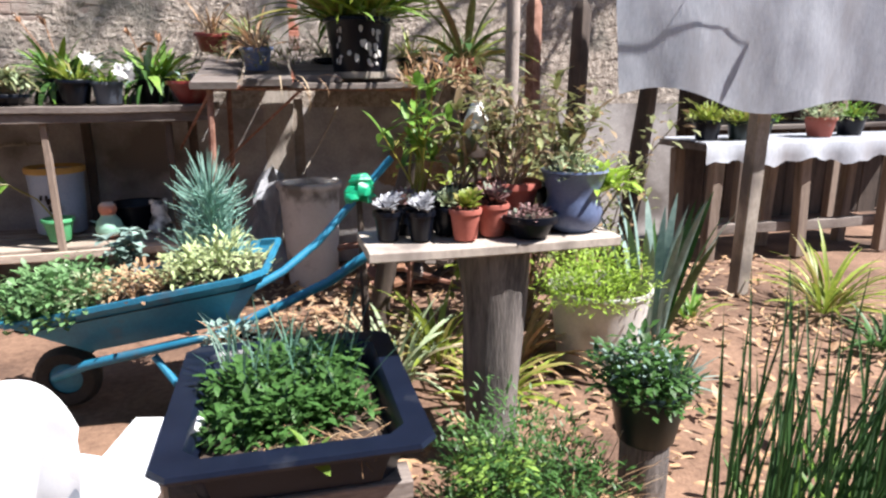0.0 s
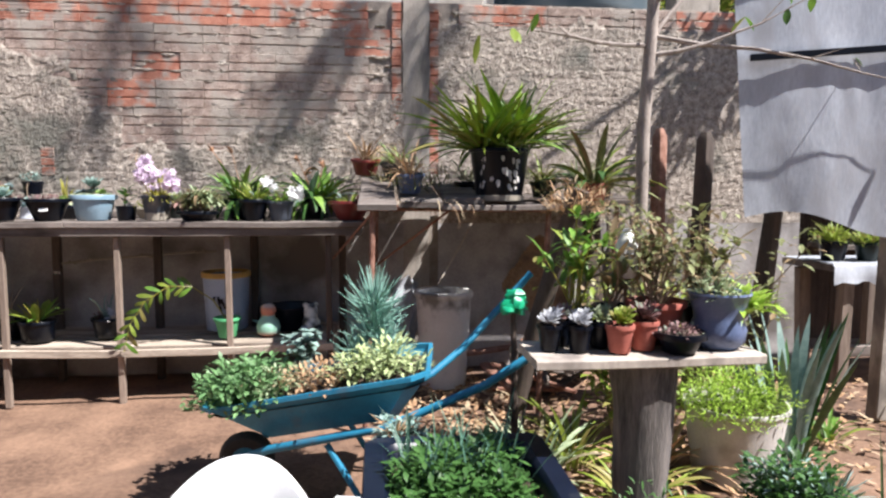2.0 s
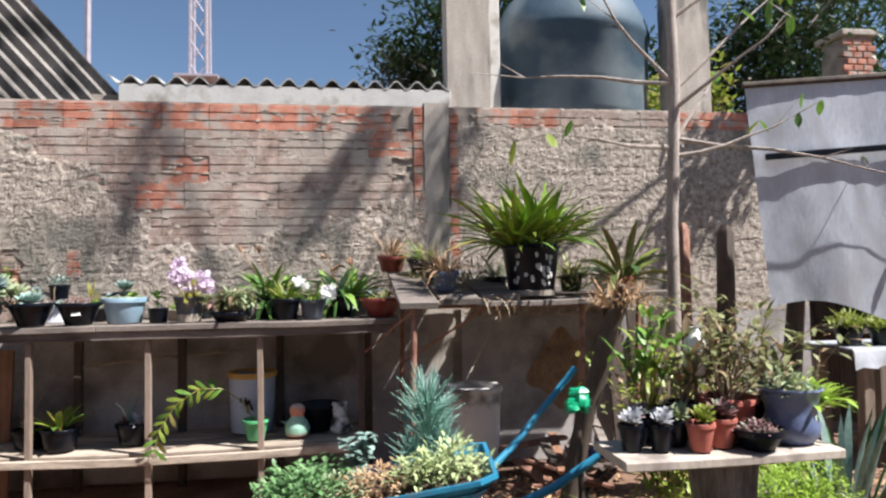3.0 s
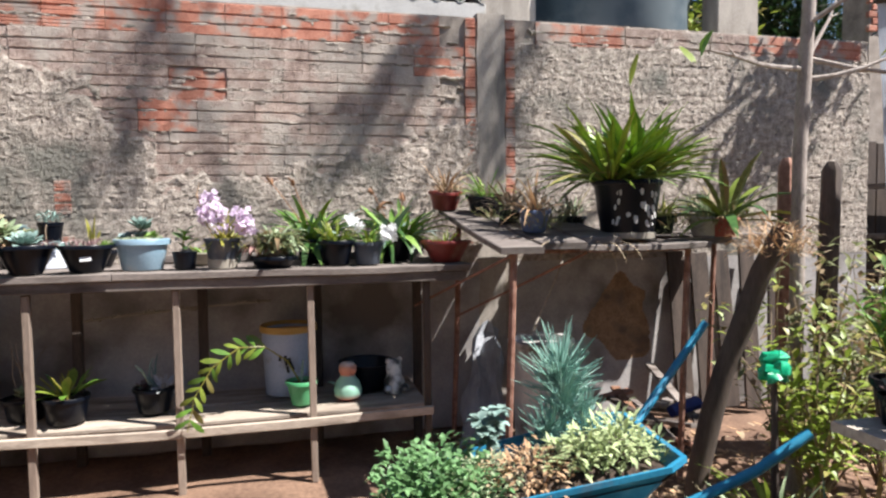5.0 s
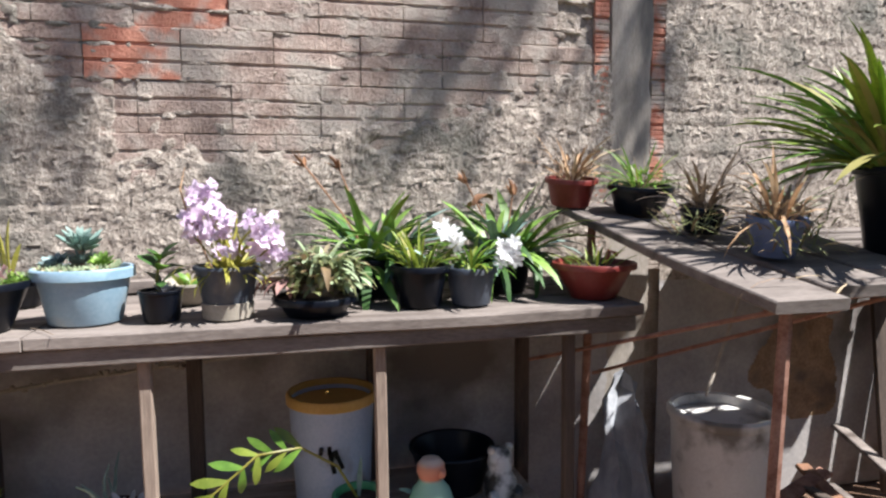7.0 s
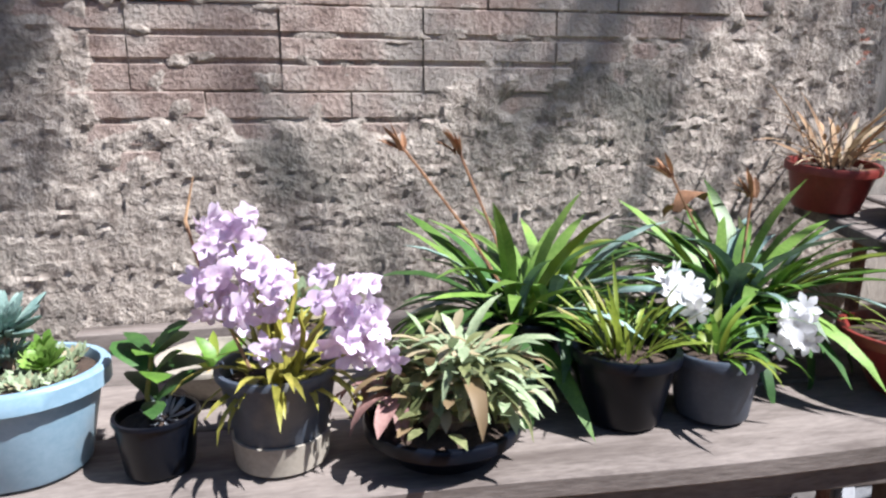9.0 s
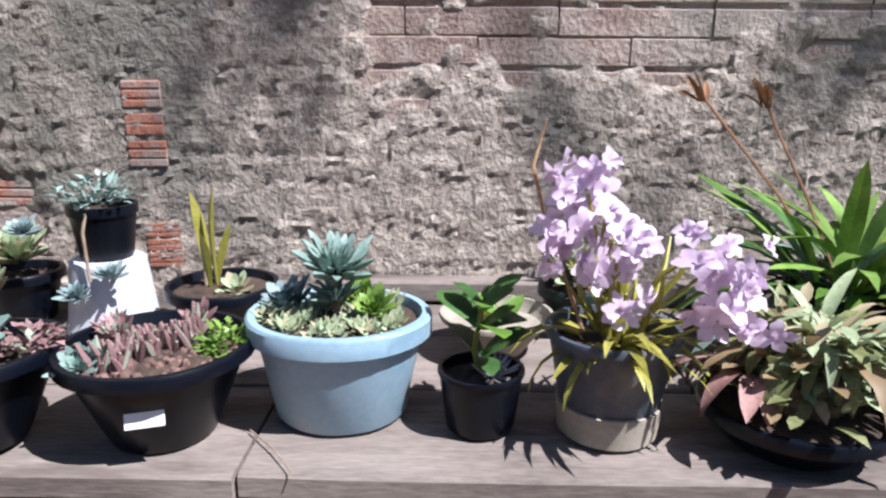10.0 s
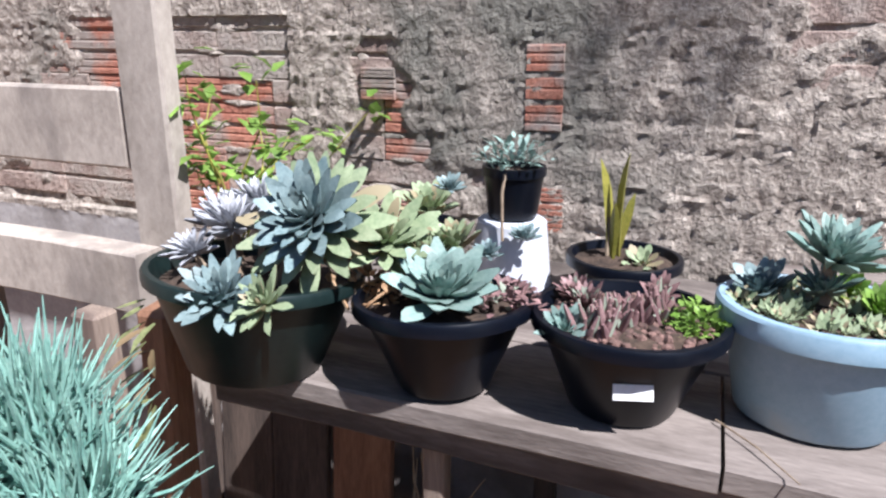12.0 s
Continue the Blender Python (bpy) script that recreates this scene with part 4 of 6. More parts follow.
    part("foliage", tuft(Shape(), (0, 0, 0.09), 22, 0.13, 0.008, (0.5, 1.4), (0.2, 1.4), 0.06), GREEN_C, t)
    part("dry_stalk", Shape().tube([(0.03, 0, 0.08), (0.05, -0.01, 0.15), (0.07, -0.03, 0.14)], 0.008), TERRA, t)

    # second row by the wall
    t = thing("white_tub", -2.44, 4.21, Z, "upturned white plastic tub carrying a small black pot", "tub", G)
    part("body", Shape().lathe([(0.085, 0), (0.08, 0.02), (0.068, 0.125), (0.062, 0.13), (0, 0.13)], 28), TUBWHITE_SHADED, t)
    t = potted("trailing_pot", -2.44, 4.21, Z + 0.134, 0.048, 0.06, 0.10, BLACK, "small black pot with trailing bluish succulents", G, rim=0.004)
    part("foliage", bush(Shape(), (0.0, -0.01, 0.10), 0.07, 130, 0.022, 0.5), SAGE, t)
    part("trailing_stem", Shape().tube([(0, -0.055, 0.10), (0.0, -0.075, 0.06), (0.005, -0.08, -0.03)], 0.003), TWIG, t)
    for x, z in ((-0.02, -0.06), (0.05, -0.02), (-0.10, 0.06)):
        rosette_part(t, ROSE_BLUE, (x, -0.085, z), 0.04, 20, 0.2)
    t = potted("tall_leaf_bowl", -2.22, 4.20, Z, 0.07, 0.10, 0.085, BLACK, "shallow black bowl with three upright olive leaves", G)
    lm = [blade_mesh("leaf", STALK, 0.20, 0.030, 0.15, 0.5, 0.55)]
    leaf_parts(t, lm, (-0.02, 0, 0.07), 4, (1.1, 1.5), 0.012, (0.6, 1.05))
    part("pale_leaves", rosette(Shape(), (0.035, -0.02, 0.075), 0.045, 16, 0.1, 0.4), PALE, t)
    part("dry_stick", Shape().tube([(-0.03, 0, 0.06), (-0.035, 0.01, 0.15)], 0.004), TWIG, t)
    t = potted("shell_dish", -1.70, 4.10, Z, 0.05, 0.098, 0.07, BEIGE, "shallow cream dish with a yellowed inside", G, rim=0.006, lip=0.008, fill=0.5, soil=OCHRE)
    part("foliage", tuft(Shape(), (0, 0, 0.04), 6, 0.10, 0.03, (0.5, 1.3), (0.2, 1.0), 0.02), GREEN_A, t)
    s = plank(-2.02, -0.6, 4.345, 4.40, Z + 0.045, 0.045, 0, 21)
    single("wood_offcut", s, WOOD, "long pale timber offcut lying against the wall", "timber")
    for x, y, r, h, mt in ((-2.62, 4.22, 0.07, 0.10, BLACK), (-1.55, 4.20, 0.06, 0.09, DARKGREEN)):
        t = potted("small_pot", x, y, Z, r * 0.75, r, h, mt, "small dark pot with a pale spreading succulent", G)
        rosette_part(t, PALE, (0, 0, h + 0.02), 0.09, 24, 0.3)


    t = thing("twig", -2.05, 3.80, Z + 0.002, "thin dry twig lying across the shelf boards", "twig")
    part("stalk", Shape().tube([(0, 0, 0.001), (0.045, -0.05, 0.003), (0.085, -0.105, 0.001)], [0.0013, 0.0012, 0.0009], 5), TWIG, t)


sagging_bowls()
# ---- lower shelf ----
LOW = 0.352


def build_lower_shelf():
    g = "things on the lower shelf"
    t = thing("paint_bucket", -1.255, 4.20, LOW, "tall blue-grey plastic bucket with an ochre rim", "bucket", g)
    part("body", Shape().lathe([(0.125, 0), (0.13, 0.004), (0.148, 0.36), (0.150, 0.375), (0.144, 0.375), (0.125, 0.02), (0, 0.02)], 36), BUCKETBLUE, t)
    part("rim", Shape().lathe([(0.151, 0.345), (0.157, 0.348), (0.158, 0.374), (0.153, 0.382), (0.143, 0.382), (0.142, 0.36)], 36), OCHRE, t, "ochre rim band")
    for i in range(7):
        part("scribble", Shape().box((0, 0, 0), (0.014, 0.002, R(0.025, 0.05)), bev=0.0005), BLACK, t).matrix_local = pose(R(-0.05, 0.05), -0.142, R(0.15, 0.24), 0, R(-25, 25), 0)
    t = potted("green_pot", -1.195, 3.93, LOW, 0.052, 0.078, 0.125, GREENPLASTIC, "small green plastic pot with one long arching frond", g)
    pts = [Vector((0, 0, 0.1)), Vector((-0.07, -0.05, 0.24)), Vector((-0.18, -0.1, 0.33)), Vector((-0.30, -0.15, 0.34)), Vector((-0.42, -0.2, 0.26)), Vector((-0.50, -0.23, 0.13)), Vector((-0.535, -0.24, -0.03))]
    part("frond_stem", Shape().tube(pts, [0.005, 0.0045, 0.004, 0.0035, 0.003, 0.0025, 0.002], 6), STALK, t)
    lm = [blade_mesh("leaf", GREEN_C, 0.105, 0.030, 0.4, 0.2, 0.5, 5, 0.001), blade_mesh("leaf", GREEN_A, 0.10, 0.028, 0.5, 0.2, 0.5, 5, 0.001)]
    for j in range(2, 6):
        for k in range(3):
            p = pts[j].lerp(pts[j + 1], k / 3)
            d = (pts[j + 1] - pts[j]).normalized()
            for sgn in (-1, 1):
                a = math.atan2(d.z, d.x) + sgn * R(0.6, 1.0)
                ax = Vector((math.cos(a), R(-0.35, 0.2), math.sin(a))).normalized()
                up_ = Vector((R(-0.3, 0.3), -1, R(0.0, 0.6)))
                side = up_.cross(ax).normalized()
                ob = part("leaf", random.choice(lm), None, t)
                ob.matrix_local = Matrix.Translation(p) @ Matrix((ax, side, ax.cross(side))).transposed().to_4x4() @ Matrix.Scale(R(0.75, 1.05), 4)
    part("spike", Shape().leaf((0.0, 0, 0.1), 1.0, 1.45, 0.14, 0.02, 0.1), SAGE, t)
    t = Shape()
    t.lathe([(0.048, 0), (0.062, 0.012), (0.066, 0.05), (0.055, 0.09), (0.036, 0.115), (0.034, 0.13), (0.042, 0.15), (0.040, 0.175), (0.025, 0.195), (0, 0.2)], 24, sx=1.15)
    t.blob((0.035, -0.035, 0.155), 0.016)
    t.leaf((-0.05, 0, 0.07), 3.14, 0.4, 0.06, 0.04, 0.2, 3, 0.2, 0.3, 0.4, 0.006)
    paint = material("painted plaster", (0.30, 0.50, 0.40), (0.42, 0.62, 0.52), 0.6, 8, 60, 0.1, 0.001)
    nt = paint.node_tree
    zz, bands = nt.nodes.new("ShaderNodeSeparateXYZ"), nt.nodes.new("ShaderNodeValToRGB")
    nt.links.new(nt.nodes.new("ShaderNodeTexCoord").outputs["Generated"], zz.inputs[0])
    nt.links.new(zz.outputs[2], bands.inputs[0])
    el = bands.color_ramp.elements
    el[0].position, el[0].color = 0.0, (0.42, 0.09, 0.07, 1)
    el[1].position, el[1].color = 0.16, (0.30, 0.55, 0.42, 1)
    for at, col in ((0.6, (0.36, 0.60, 0.48, 1)), (0.66, (0.62, 0.20, 0.13, 1)), (0.86, (0.66, 0.30, 0.20, 1)), (0.93, (0.62, 0.52, 0.46, 1))):
        e = el.new(at)
        e.color = col
    nt.links.new(bands.outputs[0], nt.nodes["Principled BSDF"].inputs["Base Color"])
    duck = single("duck_figurine", t, paint, "mint green and red painted plaster duck figurine", "figurine")
    duck.matrix_world = pose(-0.95, 3.97, LOW, 0, 0, -10)
    t = Shape()
    t.lathe([(0.05, 0), (0.06, 0.02), (0.058, 0.07), (0.04, 0.10), (0.045, 0.13), (0.04, 0.165), (0.02, 0.185), (0, 0.188)], 20)
    for sx in (-1, 1):
        t.blob((sx * 0.034, 0, 0.18), 0.016)
        t.blob((sx * 0.05, -0.035, 0.03), 0.025)
    bear = single("animal_figurine", t, material("black and white paint", (0.02, 0.02, 0.02), (0.04, 0.04, 0.04), 0.5, 8, 60, 0.1, 0.001, stain=(0.72, 0.72, 0.70), stain_scale=11, stain_at=0.50), "small black and white painted figurine on the lower shelf", "figurine")
    bear.matrix_world = pose(-0.69, 4.02, LOW, 0, 0, 15)
    t = thing("black_basin", -0.83, 4.15, LOW, "black plastic basin pushed to the back of the lower shelf", "basin", g)
    part("body", Shape().lathe([(0.10, 0), (0.11, 0.004), (0.15, 0.15), (0.158, 0.155), (0.155, 0.16), (0.145, 0.155), (0.10, 0.02), (0, 0.02)], 32), BLACK, t)
    t = potted("orchid_stub_pot", -2.31, 3.92, LOW, 0.085, 0.10, 0.125, BLACK, "black pot with thick orchid stems and two leaves", g)
    s = Shape()
    stems(s, (0, 0, 0.1), 12, 0.15, 0.006, 0.9, 0.25)
    part("stem", s, STALK, t, "yellow-green orchid stems")
    leaf_parts(t, lm, (0.0, 0, 0.13), 13, (0.0, 1.2), 0.04, (1.0, 1.7))
    t = potted("cactus_pot", -1.93, 4.0, LOW, 0.075, 0.095, 0.125, BLACK, "dark pot with a twisted cactus and pale leaves", g)
    s = Shape()
    stems(s, (0, 0, 0.1), 5, 0.20, 0.008, 0.3, 0.3)
    part("stem", s, SAGE, t)
    rosette_part(t, SILVER, (0.05, -0.03, 0.12), 0.09, 10, 0.2, 0.35)
    rosette_part(t, MAUVE, (-0.04, -0.02, 0.12), 0.06, 12, 0.2, 0.35)
    t = potted("bare_stem_pot", -2.52, 4.02, LOW, 0.08, 0.10, 0.11, BLACK, "black pot with bare dry stems", g)
    s = Shape()
    stems(s, (0, 0, 0.09), 6, 0.30, 0.004, 0.7, 0.3)
    part("stem", s, TWIG, t)
    rosette_part(t, PALE, (0.0, -0.03, 0.12), 0.07, 14, 0.2, 0.35)
    t = thing("branch", -1.95, 4.30, 0.80, "knobbly dry branch hung across the wall under the shelf", "branch")
    pts = [(-0.38, 0, -0.02), (-0.2, 0.02, 0.0), (0.0, 0.02, 0.015), (0.2, 0.03, 0.03), (0.4, 0.03, 0.045), (0.6, 0.05, 0.05)]
    s = Shape().tube(pts, 0.008, 6)
    for i in range(40):
        u = R(0, 0.98) * 5
        p = Vector(pts[int(u)]).lerp(Vector(pts[int(u) + 1]), u % 1)
        s.blob((p.x, p.y + R(-0.01, 0.01), p.z + R(-0.01, 0.01)), R(0.006, 0.012))
    part("wood", s, BEIGE, t)


build_lower_shelf()


# ---- platform with the large potted plant ----
def build_platform():
    u = thing("plank_platform", 0.0, 3.1, 0, "rickety platform of rough planks on rusty rods", "plant stand")
    m = pose(0, 0, 1.185, 9.0, 0, 0)
    for k, (x0, w, y0, y1) in enumerate(((-0.36, 0.20, 0.02, 1.22), (-0.14, 0.22, 0.10, 1.25), (0.10, 0.22, 0.22, 1.22))):
        part("plank", plank(0, y1 - y0, -w / 2, w / 2, 0, 0.03, 0.01, 30 + k), WOOD, u).matrix_local = m @ pose(x0 + w / 2, y0, 0, 0, 0, 90)
    for k, (y0, x0, x1) in enumerate(((0.13, 0.06, 0.75), (0.33, 0.10, 1.08), (0.55, 0.35, 1.45), (0.78, 0.33, 1.40), (0.97, 0.35, 1.5), (1.15, 0.33, 1.42))):
        part("plank", plank(x0, x1, y0, y0 + 0.18, 1.19 + 0.012 * k, 0.03, 0.006, 40 + k), WOOD, u)
    for x, y, top in ((-0.30, 0.08, 1.185), (0.66, 0.22, 1.155), (-0.28, 1.1, 1.33), (1.3, 0.9, 1.17)):
        part("leg", Shape().tube([(x - 0.03, y - 0.02, 0.0), (x, y, 0.6), (x + 0.02, y, top)], 0.016, 8), RUST, u, "rusty iron rod leg")
    part("cross_bar", Shape().tube([(-0.33, 0.09, 1.165), (0.05, 0.2, 1.16), (0.7, 0.24, 1.155)], 0.012, 7), RUST, u)
    for a, b in (((0.12, 0.18, 1.15), (-0.3, 1.0, 0.75)), ((-0.28, 0.1, 1.15), (-0.55, 1.0, 0.82))):
        part("brace", Shape().tube([a, b], 0.007, 6), RUST, u)

    t = potted("large_strap_plant", 0.43, 3.47, 1.205, 0.128, 0.168, 0.29, BLACK, "big black pot with a broad crown of glossy strap leaves, paint-spattered", "", rim=0.014, lip=0.02)
    part("foot", Shape().lathe([(0.130, 0.0), (0.1365, 0.002), (0.1395, 0.03), (0.133, 0.031)], 32), BEIGE, t, "earth-stained lower band")
    narrow = [blade_mesh("leaf", mm, ln, w, d, 0.35, 0.45, 7) for mm, ln, w, d in ((GREEN_E, 0.44, 0.028, 0.8), (GREEN_A, 0.46, 0.031, 1.0), (GREEN_C, 0.42, 0.028, 0.5), (GREEN_C, 0.40, 0.026, 0.9), (GREEN_L, 0.48, 0.031, 0.4))]
    broad = [blade_mesh("leaf", mm, ln, w, d, 0.3, 0.55, 7) for mm, ln, w, d in ((GREEN_L, 0.40, 0.050, 0.3), (GREEN_C, 0.36, 0.046, 0.6), (GREEN_E, 0.42, 0.046, 0.5))]
    leaf_parts(t, narrow, (-0.09, 0.0, 0.28), 120, (0.22, 1.25), 0.06, (0.65, 1.2))
    leaf_parts(t, narrow, (0.05, 0.02, 0.28), 90, (0.25, 1.35), 0.06, (0.65, 1.15))
    leaf_parts(t, broad, (0.07, -0.02, 0.28), 34, (0.4, 1.4), 0.05, (0.65, 1.05))
    part("moss", bush(Shape(), (0.04, -0.07, 0.255), 0.13, 330, 0.035, 0.22), PALE, t, "pale tangled roots over the rim")
    sp = Shape()
    for i in range(26):
        a = R(-2.6, -0.9)
        z = R(0.06, 0.24)
        r = 0.130 + (z / 0.29) * 0.040
        sp.lathe([(0.0, -0.0), (R(0.006, 0.014), 0.001), (0, 0.003)], 8, m=Matrix.Translation((r * math.cos(a), r * math.sin(a), z)) @ Euler((0, math.pi / 2 - 0.12, a)).to_matrix().to_4x4() @ Matrix.Diagonal((R(0.8, 2.2), R(0.6, 1.4), 1, 1)))
    part("spatter", sp, OFFWHITE, t, "pale spatter on the pot")

    g = "pots on the plank platform"
    for x, y, r, h, mt, lab, leafm in ((-0.335, 4.24, 0.095, 0.105, RED, "dull red pot at the back of the platform", DRY), (-0.125, 4.10, 0.115, 0.10, BLACK, "low black dish of short green leaves", GREEN_A),
                                       (-0.10, 3.76, 0.07, 0.085, BLACK, "black dish with grey twigs", TWIG), (-0.075, 3.47, 0.075, 0.11, NAVY, "small slate blue pot of dry tangled stems", DRY),
                                       (0.30, 3.85, 0.08, 0.10, BLACK, "black pot with pale dry grass", PALE), (0.72, 3.62, 0.075, 0.10, DARKGREEN, "dark pot with thin yellowish leaves", GREEN_C),
                                       (0.90, 3.50, 0.085, 0.10, OFFWHITE, "dusty white pot with wispy leaves", PALE), (1.1, 3.70, 0.08, 0.10, BLACK, "black pot with thin upright leaves", GREEN_C)):
        z = 1.190 + (0.158 * (y - 3.1) if x < 0.3 else 0.02 + 0.01 * (y > 3.6))
        t = potted("platform_pot", x, y, z, r * 0.75, r, h, mt, lab, g, tilt=(7 if x < 0.3 else 0, 0))
        s = Shape()
        stems(s, (0, 0, h * 0.8), 14, 0.16, 0.0022, 1.2, 0.5)
        part("stem", s, TWIG, t)
        part("foliage", tuft(bush(Shape(), (0, 0, h), 0.09, 60, 0.035, 0.3), (0, 0, h * 0.8), 34, 0.24, 0.011, (0.2, 1.4), (0.2, 1.7), 0.04), leafm, t)
    for i in range(5):
        t = thing("leaning_board", 1.29 + 0.17 * i, 4.24 - R(0, 0.05), 0, "dark old board leaning against the wall", "board", "boards behind the scrap pile")
        part("board", Shape().box((0, 0, 0.56), (R(0.10, 0.15), 0.022, R(1.0, 1.12)), pose(0, 0, 0, -R(3, 7), R(-4, 4), 0), 0.003), WOOD_DARK, t)
    debris = Shape()
    for x, y, z, r, n in ((-0.05, 0.34, 1.26, 0.13, 150), (0.10, 0.50, 1.29, 0.12, 120), (-0.20, 0.55, 1.30, 0.09, 70), (0.75, 0.42, 1.23, 0.12, 110), (1.0, 0.36, 1.24, 0.14, 130)):
        bush(debris, (x, y, z), r, n, 0.075, 0.10, 0.8)
    part("dry_debris", debris, OLIVE, u, "dry tangled stems and leaf litter on the planks")
    part("hanging_roots", tuft(Shape(), (0.02, 0.1, 1.21), 10, 0.22, 0.006, (-0.6, 0.3), (1.0, 2.0), 0.3), DRY, u)

    # plastic bin and rubbish under the platform
    t = thing("grey_bin", 0.165, 3.98, 0.0, "dusty grey plastic bin standing under the platform", "bin")
    part("body", Shape().lathe([(0.14, 0), (0.147, 0.005), (0.180, 0.58), (0.172, 0.58), (0.136, 0.03), (0, 0.03)], 36, wob=0.015), BIN, t)
    part("rim", Shape().lathe([(0.174, 0.578), (0.188, 0.58), (0.194, 0.59), (0.194, 0.61), (0.185, 0.62), (0.170, 0.615), (0.169, 0.58)], 36, wob=0.015), BIN, t)
    t = thing("sacking", -0.17, 4.03, 0.0, "crumpled grey sacking propped against the wall", "cloth")
    s = Shape()
    n = 10
    vs = []
    for j in range(n + 1):
        for i in range(6):
            u_, v_ = i / 5 - 0.5, j / n
            vs.append((u_ * (0.30 - 0.14 * v_) + 0.13 * v_ + 0.02 * math.sin(j * 1.3 + i), 0.30 * v_ + 0.035 * math.sin(i * 2.1 + 0.5 * j) + 0.015 * math.sin(j * 2.3), 0.02 + 0.66 * v_ - 0.10 * abs(u_ + 0.1)))
    k = len(vs)
    vs += [(x, y + 0.014, z) for x, y, z in vs]
    fs = [(j * 6 + i, j * 6 + i + 1, j * 6 + i + 7, j * 6 + i + 6) for j in range(n) for i in range(5)]
    fs += [tuple(q + k for q in f[::-1]) for f in fs]
    fs += [(j * 6, j * 6 + 6, k + j * 6 + 6, k + j * 6) for j in range(n)] + [(j * 6 + 5, k + j * 6 + 5, k + j * 6 + 11, j * 6 + 11) for j in range(n)]
    fs += [(n * 6 + i, n * 6 + i + 1, k + n * 6 + i + 1, k + n * 6 + i) for i in range(5)] + [(i, k + i, k + i + 1, i + 1) for i in range(5)]
    part("cloth", s.add(vs, fs), CLOTH, t)
    t = thing("leaning_stick", 0.17, 4.0, 0.60, "thin pale stick leaning from the bin to the platform", "stick")
    part("stick", Shape().tube([(-0.04, 0.02, 0.05), (0.12, 0.10, 0.30), (0.26, 0.16, 0.57)], [0.006, 0.007, 0.006], 7), WOOD_LIGHT, t)
    t = thing("plastic_offcut", 0.86, 3.74, 0.20, "dark blue plastic offcut on the scrap pile", "plastic scrap")
    part("shell", Shape().lathe([(0.03, 0), (0.034, 0.0), (0.038, 0.20), (0.032, 0.20)], 18, wob=0.3), SCRAPBLUE, t).matrix_local = pose(0, 0, 0, 12, 82, 20)
    for i in range(16):
        a = R(-0.6, 0.6)
        x, y, z = R(0.45, 1.10), R(3.55, 4.15), 0.03 + i * 0.015
        t = thing("wood_scrap", x, y, z, "broken plank in the pile under the platform", "timber", "scrap timber pile")
        part("wood", plank(-R(0.2, 0.4), R(0.2, 0.4), -0.03, 0.03, 0, 0.022, 0, i), random.choice((WOOD, WOOD_DARK, BROWN, RUST)), t).matrix_local = pose(0, 0, 0, R(-10, 10), R(-14, 14), math.degrees(a) + random.choice((0, 70)))


build_platform()


